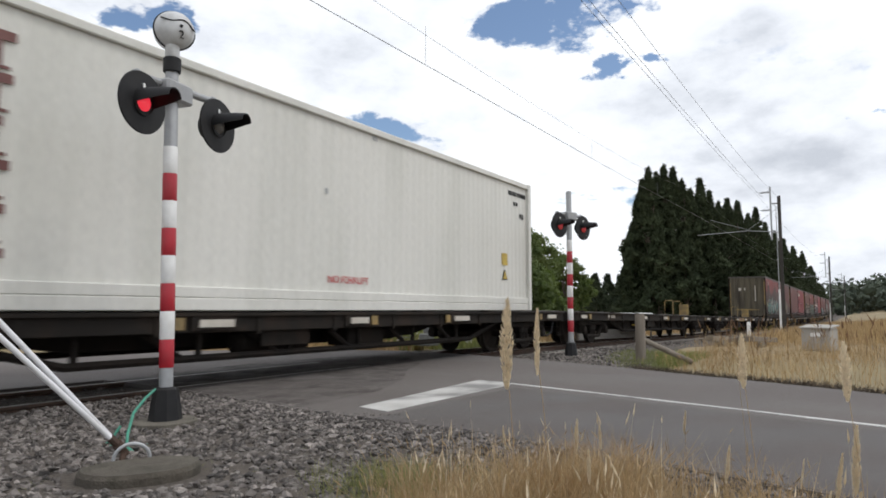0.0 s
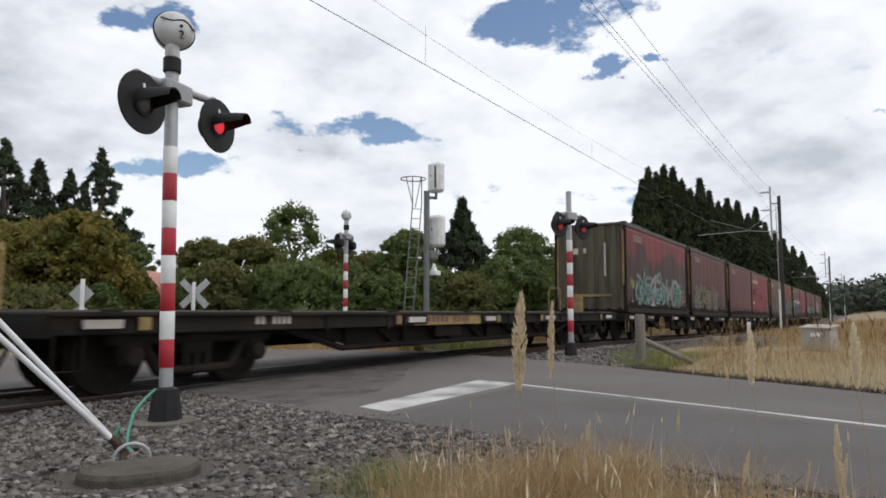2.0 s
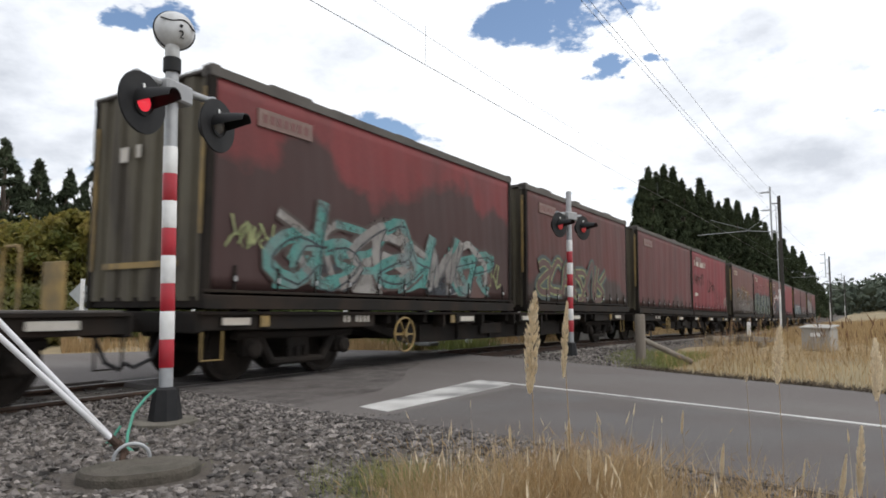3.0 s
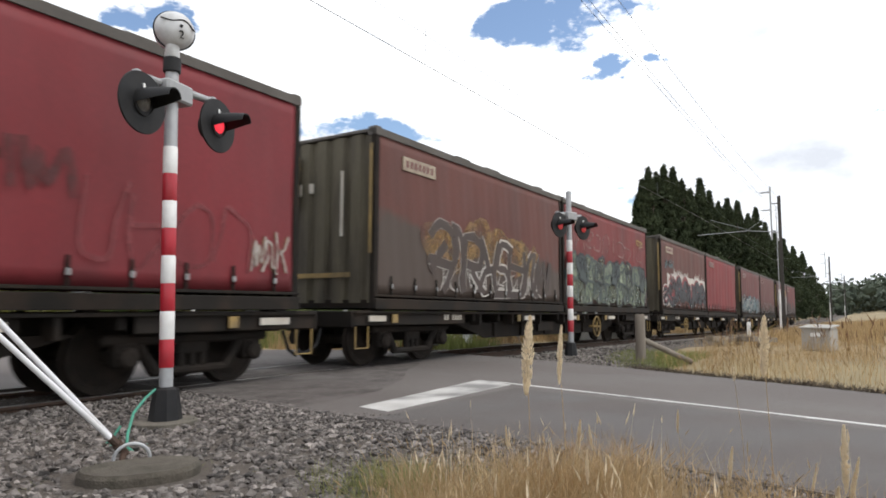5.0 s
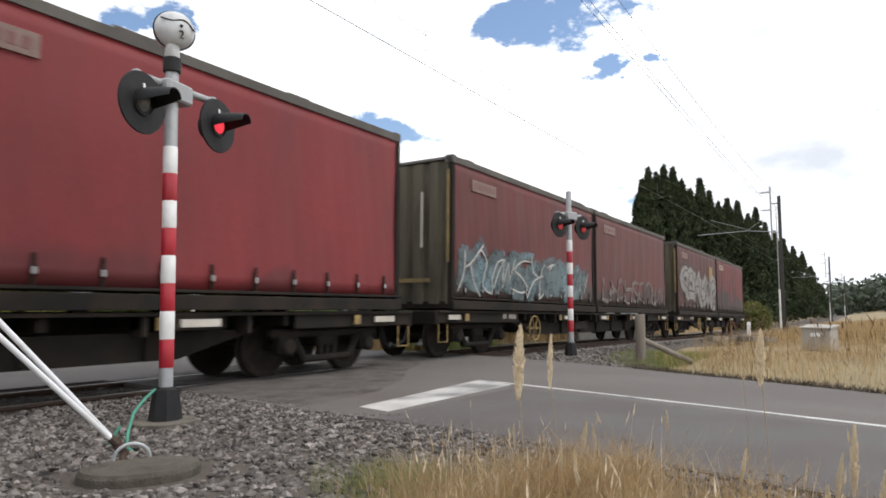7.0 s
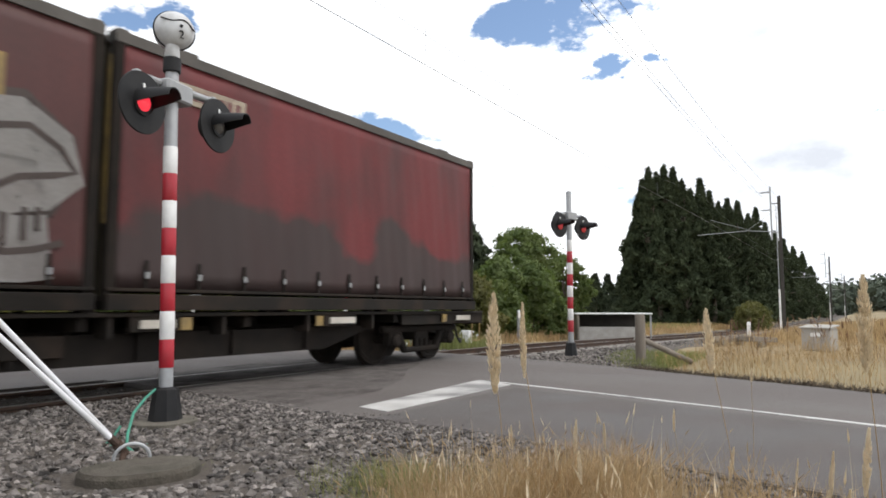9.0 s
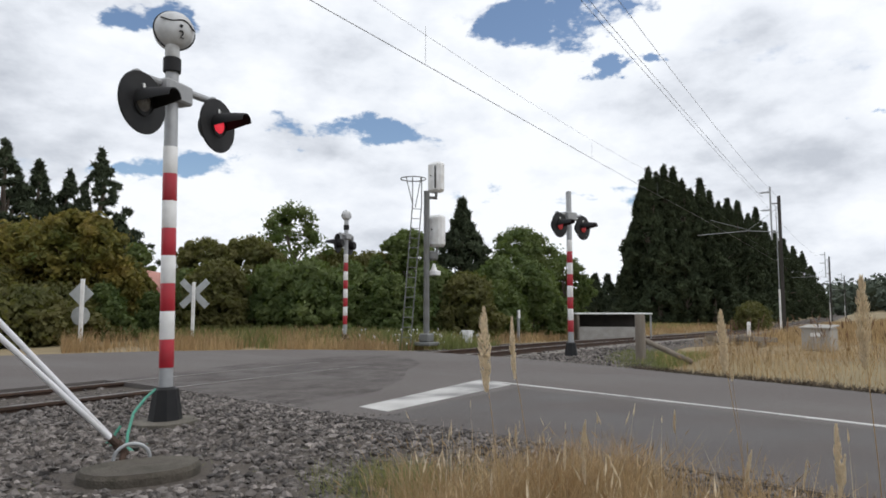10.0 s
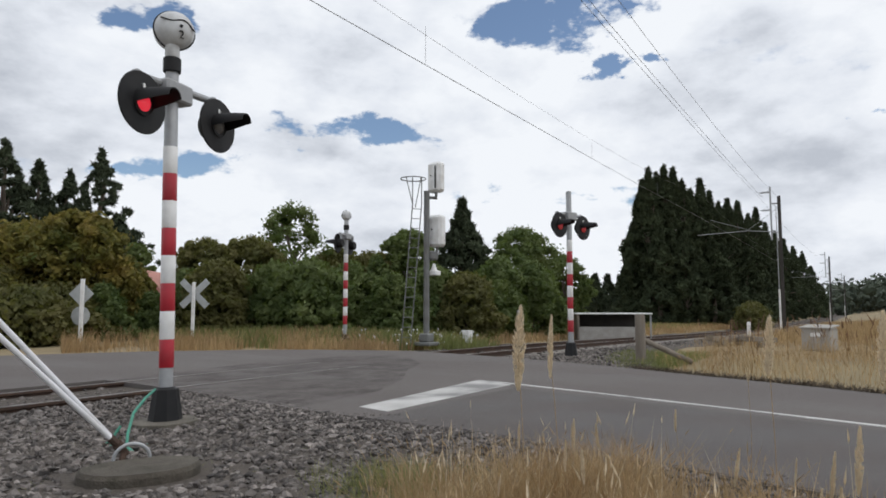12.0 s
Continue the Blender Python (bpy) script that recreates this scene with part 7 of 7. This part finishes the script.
    grass("dry_meadow", "tall dry golden meadow grass with seed heads", x[near], y[near], z[near], 0.12 * tall_spots, 0.58 * tall_spots, 0.0036, 0.95, straw, 4, 0.12)
    grass("dry_meadow", "far dry golden meadow grass", x[~near], y[~near], z[~near], 0.25, 0.62, 0.011, 0.5, straw, 5, 0.08)
    n = 420
    x, y = g.uniform(14.0, 24, n), g.uniform(-2.5, 3.2, n)
    k = np.sin(x * 1.3 + y) + np.sin(y * 2.1 - x * 0.6) > 0.4
    grass("dock_weeds", "rusty brown dock stems with dark seed spikes", x[k], y[k], ground_z(x[k], y[k]) - 0.02, 0.35, 0.85, 0.006, 0.35, dock, 44, 0.9, 0.11)
    n = 5000
    x, y = g.uniform(11.2, 15.5, n), g.uniform(2.7, 4.6, n)
    k = (x > 11.0 + (y - 3.0) * 0.5) & (y < 3.3 + 0.35 * (x - 11.2) + 0.3 * g.standard_normal(n))
    grass("shoulder_grass", "short yellow-green grass on the road shoulder", x[k], y[k], ground_z(x[k], y[k]) * 0 - 0.08, 0.04, 0.18, 0.004, 0.8, green_grass, 12)
    # far side verge
    n = 26000
    ex, ey = np.array([12.6, 12.3, 11.8, 11.1, 9.3, 7.0, 2.0, -10]), np.array([9.0, 10, 11.1, 12.1, 13.9, 15.2, 16.6, 17.6])
    t = g.uniform(0, 7, n)
    o = 0.12 + 3.6 * g.random(n) ** 0.8
    x = np.interp(t, range(8), ex) + o * 0.75
    y = np.interp(t, range(8), ey) + o * 0.75
    k = g.random(n) < (0.5 + 0.6 * np.sin(x * 1.7 + 0.8 * np.sin(y * 2.2)) * np.sin(y * 1.3)) * np.clip(o / 1.2, 0.15, 1)
    for qx, qy in ((10.19, 18.06), (13.35, 17.48), (14.23, 12.1), (15.68, 10.35)):
        k &= ((x - qx) * 0.75 + (y - qy) * 0.66 > 0) | (np.hypot(x - qx, y - qy) > 1.0)
    k &= y < 1.86 * x                       # bare shade under the trees at the bend
    x, y, o = x[k], y[k], o[k]
    grass("verge_grass", "tall dry grass along the far road edge", x, y, ground_z(x, y) - 0.02, 0.12, 0.55, 0.007, 0.55, straw, 6, 0.15)
    n = 9000
    x, y = g.uniform(12.5, 19, n), g.uniform(9.6, 19, n)
    k = (x + y > 25.5) & (np.hypot(x - 15.68, y - 10.35) > 0.4)
    x, y = x[k], y[k]
    grass("verge_weeds", "green weeds under the hedge", x, y, ground_z(x, y) - 0.02, 0.15, 0.6, 0.02, 0.6, green_grass, 7)
    n = 34000
    x = 13.5 + 75 * g.random(n) ** 1.5
    y = track_y(x) + 2.9 + 15 * g.random(n) ** 1.4
    grass("lineside_grass", "pale dry grass beyond the track", x, y, ground_z(x, y) - 0.02, 0.12, 0.42, 0.016, 0.5, straw, 8, 0.1)
    n = 14000
    x = 16 + 60 * g.random(n) ** 1.3
    y = track_y(x) + 4.5 + 14 * g.random(n)
    grass("lineside_weeds", "green growth beyond the track", x, y, ground_z(x, y) - 0.02, 0.15, 0.5, 0.02, 0.6, green_grass, 9)
    # white flowers by the signal foot
    n = 60
    x, y = g.uniform(13.8, 19, n), g.uniform(10.2, 12, n)
    c = np.stack([x, y, ground_z(x, y) + g.uniform(0.15, 0.5, n)], -1)
    v = (c[:, None] + ICO[None] * 0.024).reshape(-1, 3)
    f = (ICO_F[None] + 12 * np.arange(n)[:, None, None]).reshape(-1, 3)
    s = np.stack([c + [0.004, 0, 0], c - [0.004, 0, 0], np.stack([x, y, ground_z(x, y) - 0.05], -1)], 1).reshape(-1, 3)
    f = np.concatenate([f, len(v) + np.arange(3 * n).reshape(-1, 3)])
    tagged(new("wild_flowers", quick("wild_flowers", np.concatenate([v, s]), f, white_paint)), "scattered white wild flowers on the verge", "flowers", kind="stuff")


lawns()


# ---- seed-headed stalks near the viewer ----
STALKS = []


def stalk(x, y, length, head, fat, rows, seed_no, label="dry grass stalk with pale feathery seed head"):
    g = np.random.default_rng(seed_no)
    p = thing("grass_stalk", pose(x, y, -0.1), label, "grass stalk", "seed-headed stalks")
    bend = [(0.012 * math.sin(k * 0.9 + seed_no), 0.012 * math.cos(k * 0.7), (length - head * 0.6) * k / 8) for k in range(9)]
    part("stem", Shape().tube(bend, [0.0013 - 0.00008 * k for k in range(9)], 6), straw, p, "", True)
    n = 520
    t = g.random(n)
    a = g.uniform(0, 2 * math.pi, n)
    top = np.array(bend[-1])
    r = fat * np.sin(np.pi * (0.10 + 0.86 * t)) * (0.15 + 0.85 * g.random(n)) * 0.85
    c = np.stack([top[0] + r * np.cos(a) + 0.10 * head * t ** 2, top[1] + r * np.sin(a), top[2] - 0.4 * head + head * t], -1)
    d = unit(np.stack([np.cos(a) * 0.35, np.sin(a) * 0.35, np.ones(n)], -1))
    s1 = unit(np.cross(d, g.standard_normal((n, 3))))
    s2 = np.cross(d, s1)
    L, w = head * 0.042, head * 0.008
    v = np.stack([c - d * L, c + s1 * w, c + s2 * w, c - s1 * w, c - s2 * w, c + d * L], 1).reshape(-1, 3)
    j = 6 * np.arange(n)[:, None]
    f = np.concatenate([j + q for q in ([0, 2, 1], [0, 3, 2], [0, 4, 3], [0, 1, 4], [5, 1, 2], [5, 2, 3], [5, 3, 4], [5, 4, 1])])
    h = new("seed_head", quick("seed_head", v, f, seed))
    h.parent = p
    tagged(h, "pale feathery seed head")
    STALKS.append((p, x, y, rows))


def swaying(side, fore, swing, phase, pace=1.0):
    return [(k * 0.4, side + swing * math.sin(phase + pace * k * 0.9) + 0.5 * swing * math.sin(2.3 * k * 0.5 + 2 * phase), fore + 0.7 * swing * math.sin(1.7 * phase + pace * k * 0.7)) for k in range(31)]


SWAY_A = [(0, -2.1, 6.7), (.2, -.9, -1.0), (.9, -.6, 1.3), (1.5, -.4, -1.8), (2.5, -.3, -1.9), (3.2, 1.5, -2.1), (4.8, 1.2, 11.2), (5.2, .3, 21.2), (5.5, .3, 24.6), (5.8, 2.9, 8),
          (6.1, 4.1, 17), (6.3, 9, 17), (6.5, 6.6, 27.5), (6.9, 1.2, 22.4), (7.2, -3.5, 16.5), (8.8, -2, 6.8), (9, -3.4, -1.8), (9.3, -.9, -1.8), (9.5, -1.4, 7.9), (10.5, -5.9, 11.6), (12, -.5, 11.2)]
SWAY_B = [(0, -1.2, 25.1), (.9, -5.5, 24.8), (1.3, .1, 24), (1.5, .4, 23.9), (2.5, 0, 23.3), (3.2, 5.5, 20.8), (4.8, 1.3, 16.9), (5.5, 5.8, 19.4), (5.8, 4.5, 18.4), (6.5, 5.1, 22.2),
          (6.9, 1.7, 25.5), (7.2, 1.7, 16.8), (8.8, -6.8, 12.8), (9, -5.6, 12.6), (9.3, -1.5, 15), (9.5, -3.9, 13.9), (10.5, -2.9, 14.1), (12, 2.9, 17.3)]
SWAY_C = [(0, -2.1, 29.6), (.9, -6.5, 26.2), (1.3, -2.2, 27.5), (1.5, .3, 23.9), (2.5, -1.4, 23.9), (3.2, 3.1, 29.8), (5, 3.7, 23.6), (6.5, -3.5, 28.3), (6.9, 2.4, 23.7),
          (7.2, 4.8, 19.4), (8.8, 1, -3.6), (9, .7, -3.4), (9.3, -.7, -3.5), (9.5, 0, -3.1), (10.5, .7, 6.2), (12, 2.8, 19.8)]
stalk(1.267, 0.595, 1.10, 0.20, 0.018, SWAY_A, 1)
stalk(1.30, 0.54, 1.08, 0.15, 0.008, [(t, a * 1.1 + 0.4, b + 1.5) for t, a, b in SWAY_A], 2)
stalk(1.687, 0.21, 1.10, 0.17, 0.017, SWAY_B, 3)
stalk(1.5, -0.006, 1.13, 0.17, 0.017, SWAY_C, 4)
for k, (px, dist, ln, hd, ft, sd, fo) in enumerate(((520, 3.3, 0.80, 0.06, 0.012, 0.5, 3), (656, 2.0, 0.60, 0.13, 0.013, 6, 10), (690, 1.9, 0.54, 0.15, 0.014, 16, 12), (605, 2.2, 0.55, 0.11, 0.009, 12, 8), (215, 2.6, 0.56, 0.11, 0.008, -3, 6), (700, 2.3, 0.72, 0.20, 0.014, 2, 12), (735, 2.0, 0.66, 0.22, 0.022, 9, 16), (640, 2.4, 0.62, 0.16, 0.009, 9, 10),
                                                   (225, 2.7, 0.48, 0.13, 0.007, 3, 8), (140, 3.0, 0.42, 0.10, 0.005, -6, 5), (300, 2.8, 0.46, 0.10, 0.005, -8, 6), (405, 2.9, 0.5, 0.09, 0.004, 2, 5),
                                                   (590, 2.6, 0.55, 0.10, 0.004, 8, 8), (690, 1.5, 0.50, 0.14, 0.008, 6, 18), (760, 1.6, 0.52, 0.15, 0.010, 6, 20), (85, 2.6, 0.33, 0.08, 0.004, 4, 4), (265, 2.5, 0.42, 0.12, 0.006, -4, 9),
                                                   (-400, 2.0, 0.30, 0.09, 0.005, 3, 8), (460, 2.2, 0.5, 0.11, 0.005, 9, 6))):
    if ln < 0.51 and px > 0:
        ln, ft = ln * 1.3, ft * 1.6
    qx, qy = way(px, dist)
    stalk(qx, qy, ln, hd, ft, swaying(sd, fo, 3.0, k * 1.3), 30 + k, "short dry grass stalk with slim seed head")


# ---- what moves ----
def motions():
    times = [k * 0.5 for k in range(25)]
    for ob, u, length, m in TRAIN:
        walk(ob, [(t, train_pose(u, t, length) @ m) for t in times])
    for ob, u, length, m in TRAIN:
        for w in ob.children_recursive:
            if w.name.startswith("wheelset"):
                x0 = w.location.x
                walk(w, [(k / FPS, pose(x0, 0, 0.43) @ Matrix.Rotation(-SPEED * k / FPS / 0.43, 4, "Y")) for k in range(12 * FPS + 1)])
    # the two lamps' flashing in turn is imitated: each added lens body turns half round whenever they change over
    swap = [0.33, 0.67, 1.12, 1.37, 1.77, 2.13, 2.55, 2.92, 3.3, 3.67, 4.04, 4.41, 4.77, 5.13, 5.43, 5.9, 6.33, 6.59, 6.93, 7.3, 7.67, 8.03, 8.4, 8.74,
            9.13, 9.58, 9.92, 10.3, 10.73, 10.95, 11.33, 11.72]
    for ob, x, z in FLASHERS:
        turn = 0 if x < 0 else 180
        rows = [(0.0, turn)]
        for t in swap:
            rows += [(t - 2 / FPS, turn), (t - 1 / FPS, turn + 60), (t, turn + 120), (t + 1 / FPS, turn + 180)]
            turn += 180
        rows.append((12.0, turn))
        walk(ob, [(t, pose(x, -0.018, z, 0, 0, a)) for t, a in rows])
    for ob, x, y, rows in STALKS:
        d = Vector((x, y, 0)).normalized()
        r = Vector((d.y, -d.x, 0))
        keys = []
        for t, side, fore in rows:
            v = (r * math.tan(radians(side)) + d * math.tan(radians(fore)) + Vector((0, 0, 1))).normalized()
            keys.append((t, Matrix.Translation((x, y, -0.1)) @ Vector((0, 0, 1)).rotation_difference(v).to_matrix().to_4x4()))
        walk(ob, keys)


motions()
